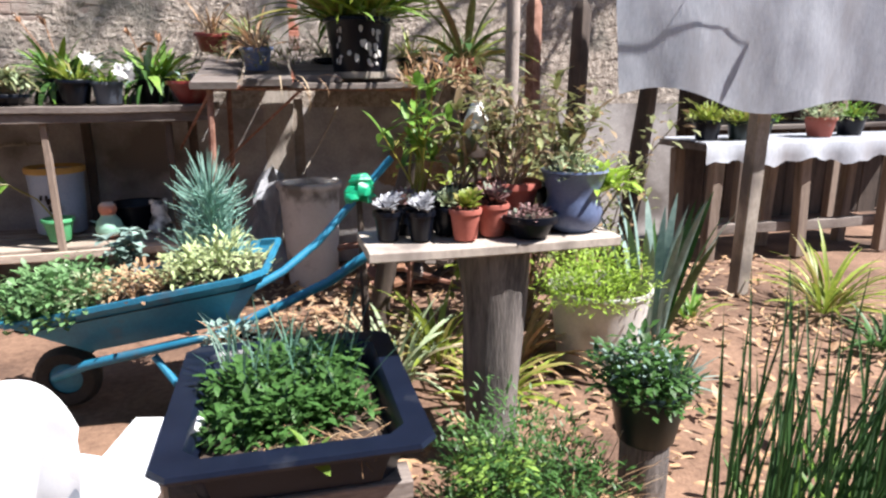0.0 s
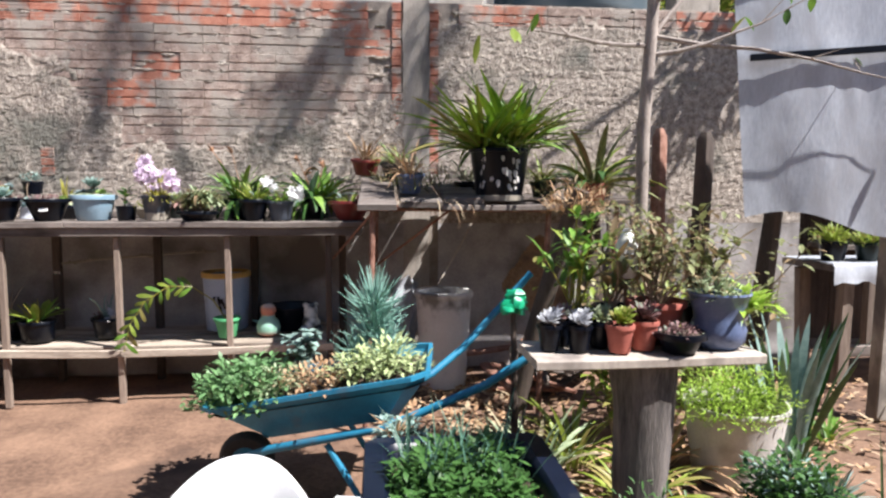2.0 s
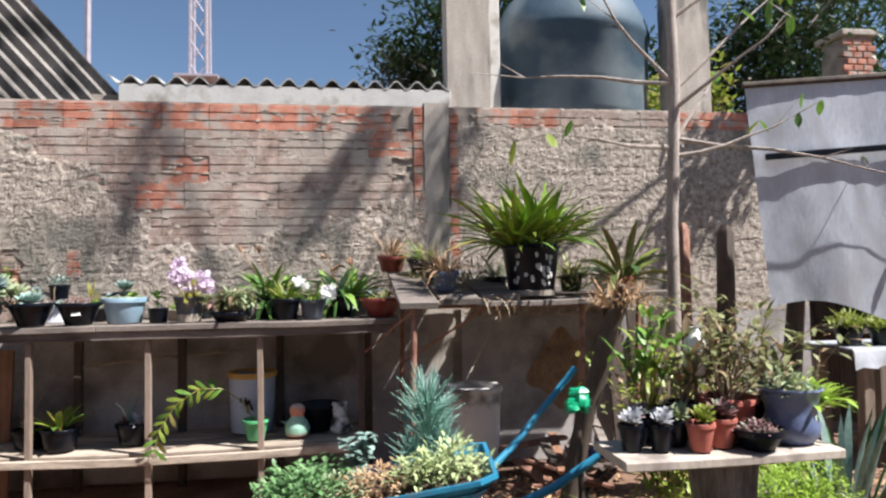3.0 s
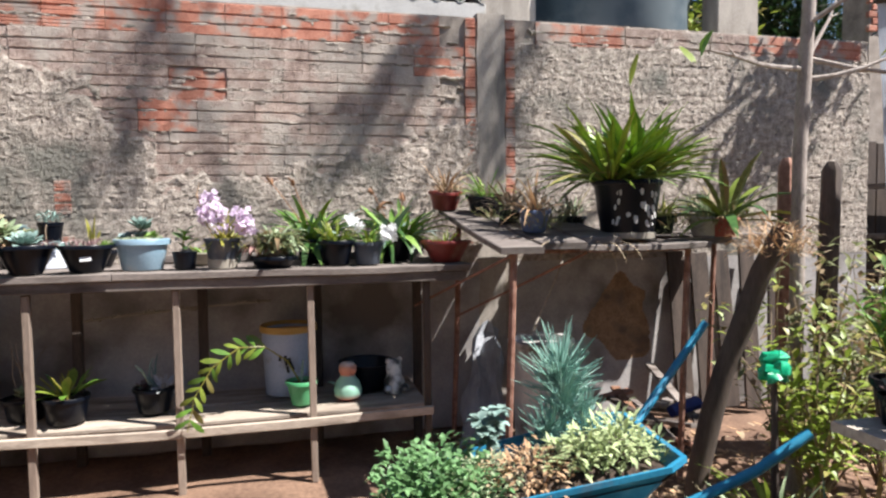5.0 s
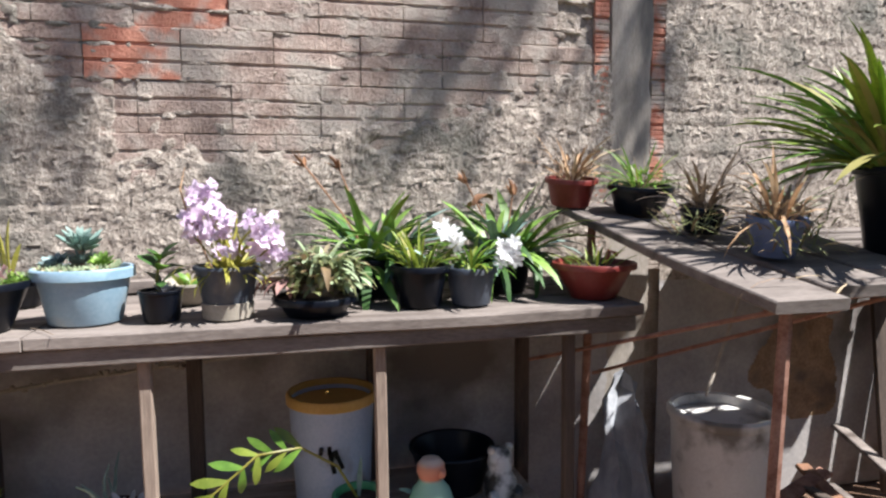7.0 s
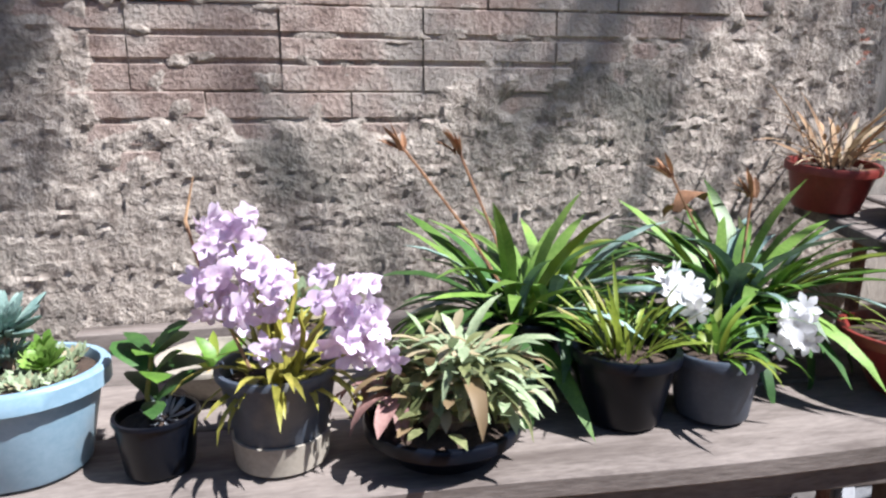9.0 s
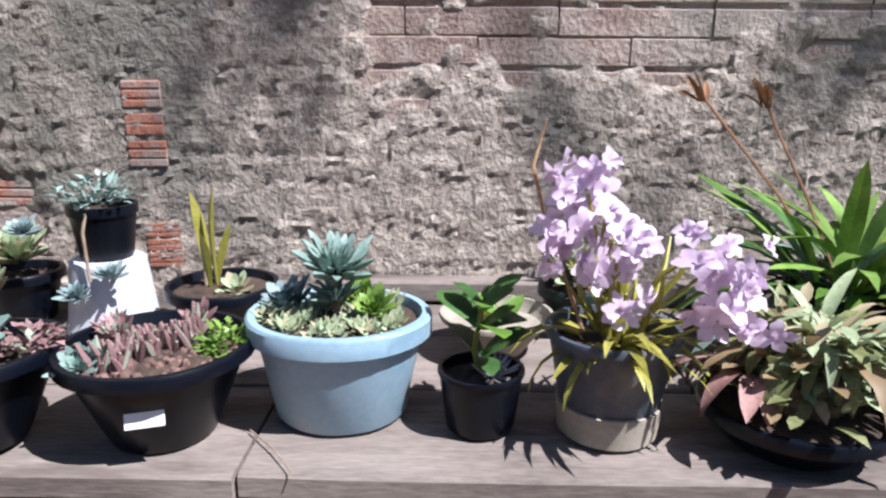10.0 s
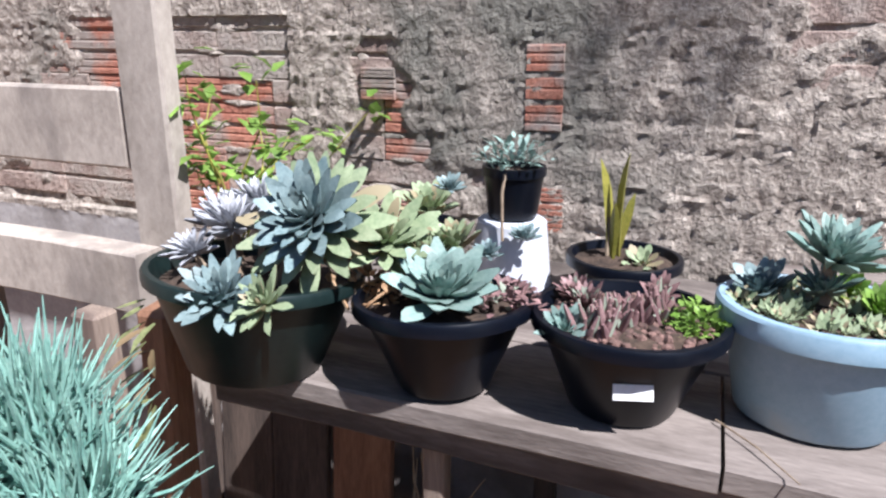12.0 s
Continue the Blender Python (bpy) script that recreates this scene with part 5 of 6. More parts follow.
# ---- table with pots ----
def build_table():
    u = thing("plank_table", 0.585, 1.81, 0, "low table of one pale plank on a tapering log", "table")
    part("tabletop", plank(-0.37, 0.36, -0.14, 0.14, 0.744, 0.03, 0.003, 50), WOOD_LIGHT, u)
    prof = [(0.078, 0.0), (0.08, 0.1), (0.088, 0.3), (0.10, 0.55), (0.115, 0.711), (0, 0.712)]
    part("log_leg", Shape().lathe(prof, 18, (0.02, 0.0, 0), wob=0.16), LOG, u, "grey tapering log leg, split bark")
    part("back_leg", Shape().lathe([(0.03, 0), (0.035, 0.711), (0, 0.712)], 12, (0.10, 0.11, 0), wob=0.1), WOOD_DARK, u)
    g, z, first = "pots on the plank table", 0.747, set(scene.objects)
    for x, y, r, h, mt, pm, lab in ((0.255, 1.63, 0.036, 0.075, BLACK, SILVER, "small black pot of silver rosettes"), (0.335, 1.60, 0.036, 0.075, BLACK, SILVER, "small black pot of grey succulents"),
                                    (0.30, 1.72, 0.036, 0.075, BLACK, MAUVE, "small black pot of mauve succulents"), (0.41, 1.67, 0.036, 0.075, BLACK, PALE, "small black pot of pale sedum"),
                                    (0.445, 1.565, 0.040, 0.08, TERRA, GREEN_C, "little terracotta pot with a yellow-green rosette"), (0.525, 1.61, 0.044, 0.085, TERRA, MAUVE, "terracotta pot of reddish succulents")):
        t = potted("small_succulent", x, y, z, r * 0.75, r, h, mt, lab, g, rim=0.005, lip=0.012)
        rosette_part(t, pm, (0, 0, h + 0.005), r * 1.35, 26, 0.3, 0.4)
        rosette_part(t, pm, (r * 0.5, r * 0.3, h + 0.02), r, 18, 0.3, 0.4)
    t = potted("low_bowl", 0.615, 1.545, z, 0.045, 0.072, 0.06, BLACK, "low black bowl of brown stonecrop", g, rim=0.006)
    part("stonecrop", bush(Shape(), (0, 0, 0.05), 0.068, 200, 0.014, 0.7, 0.45), MAUVE, t)
    t = potted("terracotta_pot", 0.60, 1.74, z, 0.06, 0.085, 0.13, TERRA, "wide terracotta pot with tangled twiggy branches", g)
    s = Shape()
    e = stems(s, (0, 0, 0.1), 22, 0.36, 0.004, 0.9, 0.4)
    part("twig", s, TWIG, t)
    lf = Shape()
    for p in e:
        for i in range(5):
            lf.leaf(p + Vector((R(-0.02, 0.02), R(-0.02, 0.02), R(-0.02, 0.02))), R(0, 6.28), R(-0.6, 1), R(0.025, 0.05), 0.018, R(0, 1), 2)
    part("foliage", lf, OLIVE, t, "sparse olive leaves")
    t = potted("blue_jar", 0.755, 1.625, z, 0.062, 0.072, 0.165, NAVY, "slate blue glazed jar with a waist and pale succulent", g)
    t.children[0].data = Shape().lathe([(0.055, 0), (0.075, 0.02), (0.082, 0.055), (0.07, 0.085), (0.072, 0.105), (0.085, 0.155), (0.092, 0.16), (0.090, 0.166), (0.082, 0.162), (0.066, 0.11), (0, 0.11)], 32).mesh("pot", NAVY)
    part("foliage", bush(Shape(), (-0.01, 0, 0.14), 0.085, 220, 0.03, 0.4, 0.9), PALE, t)
    part("side_leaves", tuft(bush(Shape(), (0.10, 0.03, 0.10), 0.09, 130, 0.04, 0.5), (0.08, 0.02, 0.1), 14, 0.14, 0.02, (0, 1), (0.3, 1.4)), GREEN_L, t, "bright green leaves beside the jar")
    for x, y, hgt, n, mt, pm, lab in ((0.36, 1.79, 0.10, 60, BLACK, GREEN_A, "black pot with upright green leaves"), (0.48, 1.80, 0.11, 70, BLACK, OLIVE, "black pot with tall pale stems"), (0.75, 1.79, 0.11, 80, BLACK, OLIVE, "dark pot with a tall dry shrub")):
        t = potted("leafy_pot", x, y, z, 0.045, 0.058, hgt, mt, lab, g)
        s = Shape()
        e = stems(s, (0, 0, 0.08), 9, 0.30, 0.0035, 0.5, 0.25)
        part("stem", s, STALK if pm is GREEN_A else TWIG, t)
        lf = Shape()
        for p in e:
            for i in range(4):
                lf.leaf(p, R(0, 6.28), R(-0.2, 1.2), R(0.04, 0.09), 0.022, R(0, 1), 3)
        part("foliage", lf, pm, t)
    t = thing("plastic_bottle", 0.52, 1.80, 0.96, "cut white plastic bottle pushed over a stake", "bottle")
    part("body", Shape().lathe([(0.03, 0), (0.034, 0.01), (0.034, 0.1), (0.02, 0.13), (0.012, 0.15), (0, 0.15)], 20), WHITE, t)
    part("stake", Shape().tube([(0, 0, -0.192), (0, 0, 0.03)], 0.006), TWIG, t)
    for ob in [o for o in scene.objects if o not in first and not o.parent]:
        x, y, zz = ob.location
        ob.location, ob.scale = (x * 1.12, 1.735 + (y - 1.55) * 0.75, zz), (1.1, 1.1, 1.1)
    t = thing("leaning_stump", 0.38, 2.84, 0, "grey leaning dead stump with clinging roots", "stump")
    # Dark wood here paints in the shade on the stump's grey side.
    part("wood", Shape().tube([(0, 0, -0.05), (0.03, 0.0, 0.22), (0.08, -0.02, 0.48), (0.12, -0.04, 0.66), (0.17, -0.08, 0.85), (0.22, -0.13, 1.08), (0.28, -0.18, 1.26)], [0.05, 0.045, 0.046, 0.042, 0.045, 0.042, 0.04], 12), WOOD_DARK, t)
    part("root_tangle", bush(Shape(), (0.26, -0.16, 1.16), 0.17, 320, 0.07, 0.12), DRY, t, "brown clinging root tangle")
    t = potted("aloe_pot", 0.97, 3.42, 1.205, 0.055, 0.07, 0.10, TERRA, "small clay pot with long arching olive leaves")
    lm = [blade_mesh("leaf", GREEN_C, 0.40, 0.045, 0.9, 0.4, 0.4), blade_mesh("leaf", OLIVE, 0.38, 0.04, 0.6, 0.4, 0.4), blade_mesh("leaf", GREEN_B, 0.42, 0.045, 1.1, 0.4, 0.4)]
    leaf_parts(t, lm, (0, 0, 0.08), 26, (0.0, 1.35), 0.03, (0.75, 1.2))
    part("moss", bush(Shape(), (0, 0, 0.06), 0.14, 200, 0.06, 0.14), OLIVE, t, "olive moss and roots")


build_table()


# ---- wheelbarrow ----
def build_wheelbarrow():
    w = thing("wheelbarrow", -0.46, 2.49, 0, "blue steel wheelbarrow planted with succulents and herbs", "wheelbarrow", turn=-6)
    m = pose(0, 0, 0.478, 0, -10.5, 0)
    out = [(-0.48, -0.15), (-0.42, -0.22), (0.35, -0.275), (0.42, -0.23), (0.42, 0.23), (0.35, 0.275), (-0.42, 0.22), (-0.48, 0.15)]
    low = [(-0.27, -0.10), (-0.25, -0.13), (0.22, -0.17), (0.27, -0.14), (0.27, 0.14), (0.22, 0.17), (-0.25, 0.13), (-0.27, 0.10)]
    vs = [(x, y, -0.165) for x, y in low] + [(x, y, 0.0) for x, y in out] + [(x * 1.03, y * 1.03, 0.0) for x, y in out] + [(x * 1.03, y * 1.03, 0.018) for x, y in out] + [(x * 0.99, y * 0.99, 0.018) for x, y in out] + [(x * 0.97, y * 0.97, -0.004) for x, y in out] + [(x * 0.95, y * 0.95, -0.155) for x, y in low]
    fs = [tuple(range(8))[::-1], tuple(range(48, 56))]
    for r in range(6):
        for i in range(8):
            a, b = r * 8 + i, r * 8 + (i + 1) % 8
            fs.append((a, b, b + 8, a + 8))
    part("tray", Shape().add(vs, fs, m), BLUEPAINT, w, smooth=False)
    vs = [(x * 0.955 * (1 + R(-0.01, 0.01)), y * 0.955, -0.03) for x, y in out] + [(0.5 * x + R(-0.02, 0.02), 0.5 * y, 0.015 + R(-0.01, 0.015)) for x, y in out] + [(0, 0, 0.03)]
    part("soil", Shape().add(vs, [(i, (i + 1) % 8, 8 + (i + 1) % 8, 8 + i) for i in range(8)] + [(8 + i, 8 + (i + 1) % 8, 16) for i in range(8)], m), SOIL, w)
    for y0, bend in ((-0.20, ((0.45, -0.25, 0.44), (0.63, -0.275, 0.53), (0.795, -0.293, 0.645))), (0.18, ((0.42, 0.28, 0.42), (0.56, 0.39, 0.51), (0.897, 0.507, 0.857)))):
        part("handle", Shape().tube([(-0.38, 0.02 + y0 * 0.3, 0.14), (-0.2, y0, 0.25), (0.25, y0 * 1.1, 0.345), *bend], 0.017, 10), BLUEPAINT, w)
        part("leg", Shape().tube([(0.22, y0, 0.33), (0.28, y0 * 1.1, 0.02), (0.18, y0 * 1.1, 0.012), (0.02, y0, 0.27)], 0.013, 8), BLUEPAINT, w)
    wh = part("wheel", Shape().lathe([(0.06, -0.03), (0.10, -0.035), (0.115, -0.02), (0.12, 0), (0.115, 0.02), (0.10, 0.035), (0.06, 0.03)], 28, m=pose(-0.36, 0.02, 0.12, 90, 0, 0)), RUBBER, w)
    part("rim", Shape().lathe([(0.015, -0.03), (0.06, -0.02), (0.06, 0.02), (0.015, 0.03), (0, 0.03)], 20, m=pose(-0.36, 0.02, 0.12, 90, 0, 0)), BLUEPAINT, wh)
    k = 0.5
    s = Shape()
    for cx, cy, cz, n, ln in ((0.17, 0.20, 0.62, 130, 0.16), (0.16, 0.22, 0.72, 150, 0.17), (0.10, 0.16, 0.52, 120, 0.13), (0.23, 0.16, 0.53, 110, 0.13)):
        for i in range(n):
            a = R(0, 6.283)
            p = Vector((cx, cy, cz + R(-0.05, 0.05)))
            e = R(-0.15, 1.4)
            d = Vector((math.cos(a) * math.cos(e), math.sin(a) * math.cos(e), math.sin(e)))
            l_ = ln * R(0.7, 1.1)
            s.tube([p + d * 0.02, p + d * l_ * 0.6, p + d * l_ + Vector((0, 0, 0.02))], [0.003, 0.0028, 0.0008], 4, False)
    s.tube([(0.15, 0.18, 0.42), (0.17, 0.20, 0.6), (0.16, 0.22, 0.72)], 0.014)
    part("chalk_stick_growth", s, PENCIL, w, "blue-green spiky chalk stick plant")
    part("herb", bush(bush(bush(Shape(), (-0.37, -0.06, k - 0.12), 0.19, 760, 0.036, 0.6, 0.85), (-0.27, -0.12, k - 0.09), 0.16, 520, 0.036, 0.6, 0.85), (-0.33, 0.04, k - 0.08), 0.20, 560, 0.036, 0.6, 0.85), HERB, w, "bright green ground herb spilling over the nose")
    part("grey_mat", bush(Shape(), (-0.2, -0.08, k - 0.05), 0.17, 700, 0.025, 0.4, 0.55), PALE, w)
    part("sedum", bush(Shape(), (-0.02, -0.08, k - 0.03), 0.18, 420, 0.03, 0.45, 0.6), DRY, w, "straw-coloured sedum")
    part("pale_succulent", bush(bush(Shape(), (0.26, -0.08, k + 0.02), 0.15, 420, 0.042, 0.35, 1.0), (0.14, -0.09, k), 0.14, 260, 0.042, 0.35, 0.9), LIME, w, "pale yellow-green succulent")
    s = Shape()
    e = stems(s, (-0.12, 0.12, k - 0.03), 7, 0.20, 0.004, 0.4, 0.2)
    for p in e:
        for i in range(6):
            s.leaf(p, R(0, 6.28), R(-0.2, 0.7), 0.05, 0.035, 0.4, 3)
    part("upright_herb", s, SAGE, w, "upright grey-green round-leaved herb")
    t = thing("green_wrap", 0.255, 2.22, 0.83, "crumpled emerald plastic wrap tied on top of a dark stick", "plastic wrap")
    s = Shape()
    for i in range(12):
        s.blob((R(-0.035, 0.035), R(-0.03, 0.03), R(-0.035, 0.035)), R(0.022, 0.034), 0.8, 0.35)
    part("wrap", s, EMERALD, t)
    part("stake", Shape().tube([(0.02, 0.02, -0.84), (0.01, 0.0, -0.4), (0.0, 0.0, 0.0)], [0.016, 0.014, 0.010], 8), WOOD_DARK, t, "dark stick holding the wrap up")


build_wheelbarrow()


# ---- planted basin, chair ----
def build_basin():
    t = thing("planted_basin", 0.0, 1.64, 0.0, "shallow blue-black plastic basin of green herbs on a timber rest", "planter")
    x, y, zt, zb = 0.305, 0.36, 0.40, 0.27
    def ring(kx, ky, z):
        c = 0.04
        return [(-kx + c, -ky, z), (kx - c, -ky, z), (kx, -ky + c, z), (kx, ky - c, z), (kx - c, ky, z), (-kx + c, ky, z), (-kx, ky - c, z), (-kx, -ky + c, z)]
    rings = [ring(x - 0.08, y - 0.08, zb), ring(x - 0.05, y - 0.05, zt - 0.02), ring(x, y, zt - 0.02), ring(x + 0.004, y + 0.004, zt - 0.01), ring(x, y, zt), ring(x - 0.06, y - 0.06, zt), ring(x - 0.075, y - 0.075, zt - 0.02), ring(x - 0.09, y - 0.09, zb + 0.01)]
    vs = [p for r in rings for p in r]
    fs = [tuple(range(8))[::-1], tuple(range(56, 64))]
    for r in range(7):
        for i in range(8):
            a, b = r * 8 + i, r * 8 + (i + 1) % 8
            fs.append((a, b, b + 8, a + 8))
    part("basin", Shape().add(vs, fs), BASIN, t)
    n = 12
    sv, sf = [], []
    for j in range(n + 1):
        for i in range(n + 1):
            a, b = (i / n - 0.5) * 2 * (x - 0.085), (j / n - 0.5) * 2 * (y - 0.085)
            sv.append((a, b, 0.335 + noise.noise(Vector((a * 7, b * 7, 2))) * 0.02))
    sf = [(j * (n + 1) + i, j * (n + 1) + i + 1, (j + 1) * (n + 1) + i + 1, (j + 1) * (n + 1) + i) for j in range(n) for i in range(n)]
    part("soil", Shape().add(sv, sf), SOIL, t)
    s = Shape()
    for cx, cy, r, nn in ((-0.12, 0.05, 0.13, 520), (0.06, 0.10, 0.14, 560), (-0.02, -0.10, 0.11, 380), (-0.13, -0.12, 0.09, 240), (0.10, -0.05, 0.10, 300), (-0.05, 0.2, 0.11, 300)):
        bush(s, (cx, cy, 0.34), r, nn, 0.034, 0.55, 1.05)
    part("herb", s, GREEN_B, t, "dense dark green parsley-like herb")
    s = Shape()
    for i in range(80):
        s.leaf((R(-0.19, 0.18), R(0.0, 0.27), 0.33), R(0, 6.28), R(1.0, 1.5), R(0.15, 0.30), 0.006, R(0.1, 0.8), 5, 0.3)
    part("chive", s, CHIVE, t, "thin bluish chive blades")
    s = Shape()
    for i in range(90):
        s.leaf((R(-0.05, 0.2), R(-0.26, 0.0), 0.345), R(0, 6.28), R(-0.1, 0.5), R(0.05, 0.14), 0.003, R(0, 1), 3)
    part("dry_straw", s, DRY, t)
    part("weed", tuft(Shape(), (0.03, -0.27, 0.34), 5, 0.09, 0.028, (0.5, 1.3), (0.3, 1)), GREEN_D, t)
    u = thing("pot_block", -0.17, 2.12, 0, "upright dark log block carrying a small pot", "log")
    part("wood", Shape().lathe([(0.07, 0), (0.072, 0.12), (0.068, 0.25), (0, 0.252)], 14, wob=0.1), WOOD_DARK, u)
    u = potted("grey_herb_pot", -0.17, 2.12, 0.254, 0.055, 0.07, 0.11, BLACK, "small black pot of grey-green herb and pale dry flowers")
    part("foliage", bush(Shape(), (0, 0, 0.10), 0.10, 120, 0.035, 0.5, 0.8), SAGE, u)
    part("dry_stems", tuft(Shape(), (-0.03, 0, 0.10), 16, 0.12, 0.012, (0.3, 1.3), (0.2, 1.2), 0.03), DRY, u)
    c = thing("timber_rest", 0.0, 1.62, 0, "rough timber trestle under the planted basin", "trestle")
    for yy in (-0.27, 0.22):
        part("bar", plank(-0.22, 0.26, yy, yy + 0.09, 0.265, 0.05, 0, 60), WOOD, c)
        for xx in (-0.12, 0.16):
            part("leg", Shape().tube([(xx, yy + 0.045, 0), (xx, yy + 0.045, 0.22)], 0.04, 9), WOOD_DARK, c)


build_basin()


def build_chair():
    t = thing("plastic_chair", -0.60, 1.28, -0.015, "white moulded plastic armchair standing by the basin", "chair", turn=6)
    n, h = 20, 10
    vs, fs = [], []
    for k in (0, 1):
        for j in range(h + 1):
            for i in range(n + 1):
                u, v = 2 * i / n - 1, j / h
                top = 0.57 - 0.045 * abs(u) ** 3.0
                z = 0.33 + (top - 0.33) * v
                roll = max(0, v - 0.82) / 0.18
                y = 0.16 - 0.20 * u * u - 0.03 * (1 - v) + 0.05 * v + 0.05 * roll * roll + (0.012 if k else 0)
                vs.append((u * (0.195 - 0.022 * v * v), y, z - 0.02 * roll ** 3))
    m_ = (n + 1) * (h + 1)
    for j in range(h):
        for i in range(n):
            a = j * (n + 1) + i
            fs += [(a, a + 1, a + n + 2, a + n + 1), (m_ + a, m_ + a + n + 1, m_ + a + n + 2, m_ + a + 1)]
    for i in range(n):
        a = h * (n + 1) + i
        fs.append((a, a + 1, m_ + a + 1, m_ + a))
    for j in range(h):
        for i in (0, n):
            a = j * (n + 1) + i
            fs.append((a, a + n + 1, m_ + a + n + 1, m_ + a))
    part("backrest", Shape().add(vs, fs), WHITE, t)
    part("seat", Shape().box((0, -0.16, 0.325), (0.40, 0.42, 0.02), bev=0.008), WHITE, t)
    for sx in (-1, 1):
        part("armrest", Shape().tube([(sx * 0.18, 0.0, 0.455), (sx * 0.215, -0.04, 0.462), (sx * 0.235, -0.16, 0.46), (sx * 0.225, -0.30, 0.44), (sx * 0.21, -0.34, 0.33)], [0.026, 0.03, 0.032, 0.026, 0.02], 10), WHITE, t)
        for yy in (-0.34, 0.04):
            part("leg", Shape().tube([(sx * 0.18, yy, 0.325), (sx * 0.205, yy * 1.05, 0.0)], [0.022, 0.016], 8), WHITE, t)
    s = thing("white_stool", -0.345, 1.42, 0, "flat white plastic stool beside the basin", "stool", turn=-12)
    part("seat", Shape().box((0.01, -0.05, 0.375), (0.17, 0.44, 0.022), bev=0.006), WHITE, s)
    for yy in (-0.2, 0.08):
        part("leg", Shape().box((0, yy, 0.182), (0.035, 0.035, 0.365), bev=0.004), WHITE, s)


build_chair()


# ---- right side of the yard ----
def build_right():
    t = thing("white_sheet", 2.2, 3.12, 0, "white plastic sheet hung between posts, creased and stained", "plastic sheet")
    n, h = 40, 40
    vs, fs = [], []
    for j in range(h + 1):
        for i in range(n + 1):
            u, v = i / n, j / h
            x = -0.60 + 1.6 * u + 0.12 * (1 - v) * (0.5 - u) + (1 - v) * 0.10 * (u < 0.5) * (0.5 - u)
            top, bot = 2.36 + 0.07 * u, 1.12 - 0.10 * u + 0.05 * math.sin(u * 9)
            z = bot + (top - bot) * v
            y = 0.30 * (0.45 - u) - 0.12 + 0.010 * math.sin(u * 17 + v * 1.5) * (1 - v * 0.5) + 0.008 * noise.noise(Vector((u * 7, v * 1.5, 1))) + 0.006 * noise.noise(Vector((u * 22, v * 6, 3))) - 0.005 * math.exp(-((v - 0.68) / 0.05) ** 2)
            vs.append((x, y, z))
    fs = [(j * (n + 1) + i, j * (n + 1) + i + 1, (j + 1) * (n + 1) + i + 1, (j + 1) * (n + 1) + i) for j in range(h) for i in range(n)]
    part("sheet", Shape().add(vs, fs), TARP, t)
    part("dark_batten", Shape().box((0.0, 0.0, 0.0), (1.12, 0.02, 0.035)), BLACK, t, "dark wooden batten pinning the sheet").matrix_local = pose(0.03, -0.130, 1.985, 0, -3.2, -10.5)
    part("cord", Shape().tube([(0.25, -0.155, 2.40), (0.26, -0.165, 2.1), (0.25, -0.16, 1.82)], 0.006), BLACK, t)
    part("top_pole", Shape().tube([(-0.62, 0.01, 2.365), (1.05, -0.28, 2.44)], 0.018, 8), WOOD_DARK, t)
    p = thing("sheet_post", 2.50, 3.05, 0, "leaning grey timber post holding the sheet", "post")
    # The light wood puts sun on the post into its colour, under the sheet's shadow.
    part("post", Shape().box((0.0, 0.03, 0.85), (0.085, 0.085, 1.7), pose(0, 0, 0, 0, 1.4, 0), 0.008), WOOD_LIGHT, p)
    b = thing("right_bench", 3.35, 3.85, 0, "rough bench draped with white and blue plastic", "bench")
    part("top", plank(-0.75, 1.4, -0.22, 0.30, 0.80, 0.04, 0, 70), WOOD, b)
    vs, fs = [], []
    for i in range(41):
        x = -0.76 + 2.0 * i / 40
        for yy, z in ((0.30, 0.812), (0.0, 0.812), (-0.235, 0.812), (-0.25, 0.79), (-0.252 - 0.012 * math.sin(i * 0.9), 0.72), (-0.255 - 0.02 * math.sin(i * 0.9), 0.675 + 0.02 * math.sin(i * 0.5) + 0.012 * math.sin(i * 1.7))):
            vs.append((x, yy, z))
    fs = [(i * 6 + k, i * 6 + k + 1, i * 6 + k + 7, i * 6 + k + 6) for i in range(40) for k in range(5)]
    part("drape", Shape().add(vs, fs), TARP, b, "hanging white plastic drape")
    for x in (-0.62, 0.1, 0.8, 1.25):
        for y in (-0.15, 0.22):
            part("leg", Shape().box((x, y, 0.385), (0.08, 0.07, 0.77), pose(0, 0, 0, 0, R(-3, 3), 0), 0.006), WOOD_Z, b)
    part("low_rail", plank(-0.7, 1.3, -0.12, -0.06, 0.25, 0.07, 0, 71), WOOD, b)
    g = "pots on the draped bench"
    for x, y, r, h, mt, lab in ((2.72, 3.80, 0.09, 0.13, BLACK, "black pot of yellow-green foliage"), (2.93, 3.76, 0.075, 0.12, DARKGREEN, "dark green pot of small leaves"), (3.10, 3.80, 0.10, 0.13, DARKGREEN, "dark green pot of grey succulents"), (3.62, 3.82, 0.10, 0.13, TERRA, "terracotta pot of mixed leaves"), (3.95, 3.9, 0.10, 0.13, BLACK, "black pot of dry leaves")):
        t = potted("bench_pot", x, y, 0.815, r * 0.75, r, h, mt, lab, g)
        part("foliage", tuft(bush(Shape(), (0, 0, h * 0.85), r * 1.4, 170, 0.045, 0.4), (0, 0, h * 0.8), 16, 0.2, 0.016, (0.6, 1.4), (0.2, 1.0), 0.04), random.choice((GREEN_C, GREEN_A, PALE)), t)
    # plank shed behind the sheet
    f = thing("plank_shed", 4.2, 5.0, 0, "open shed of dark brown planks behind the bench", "shed")
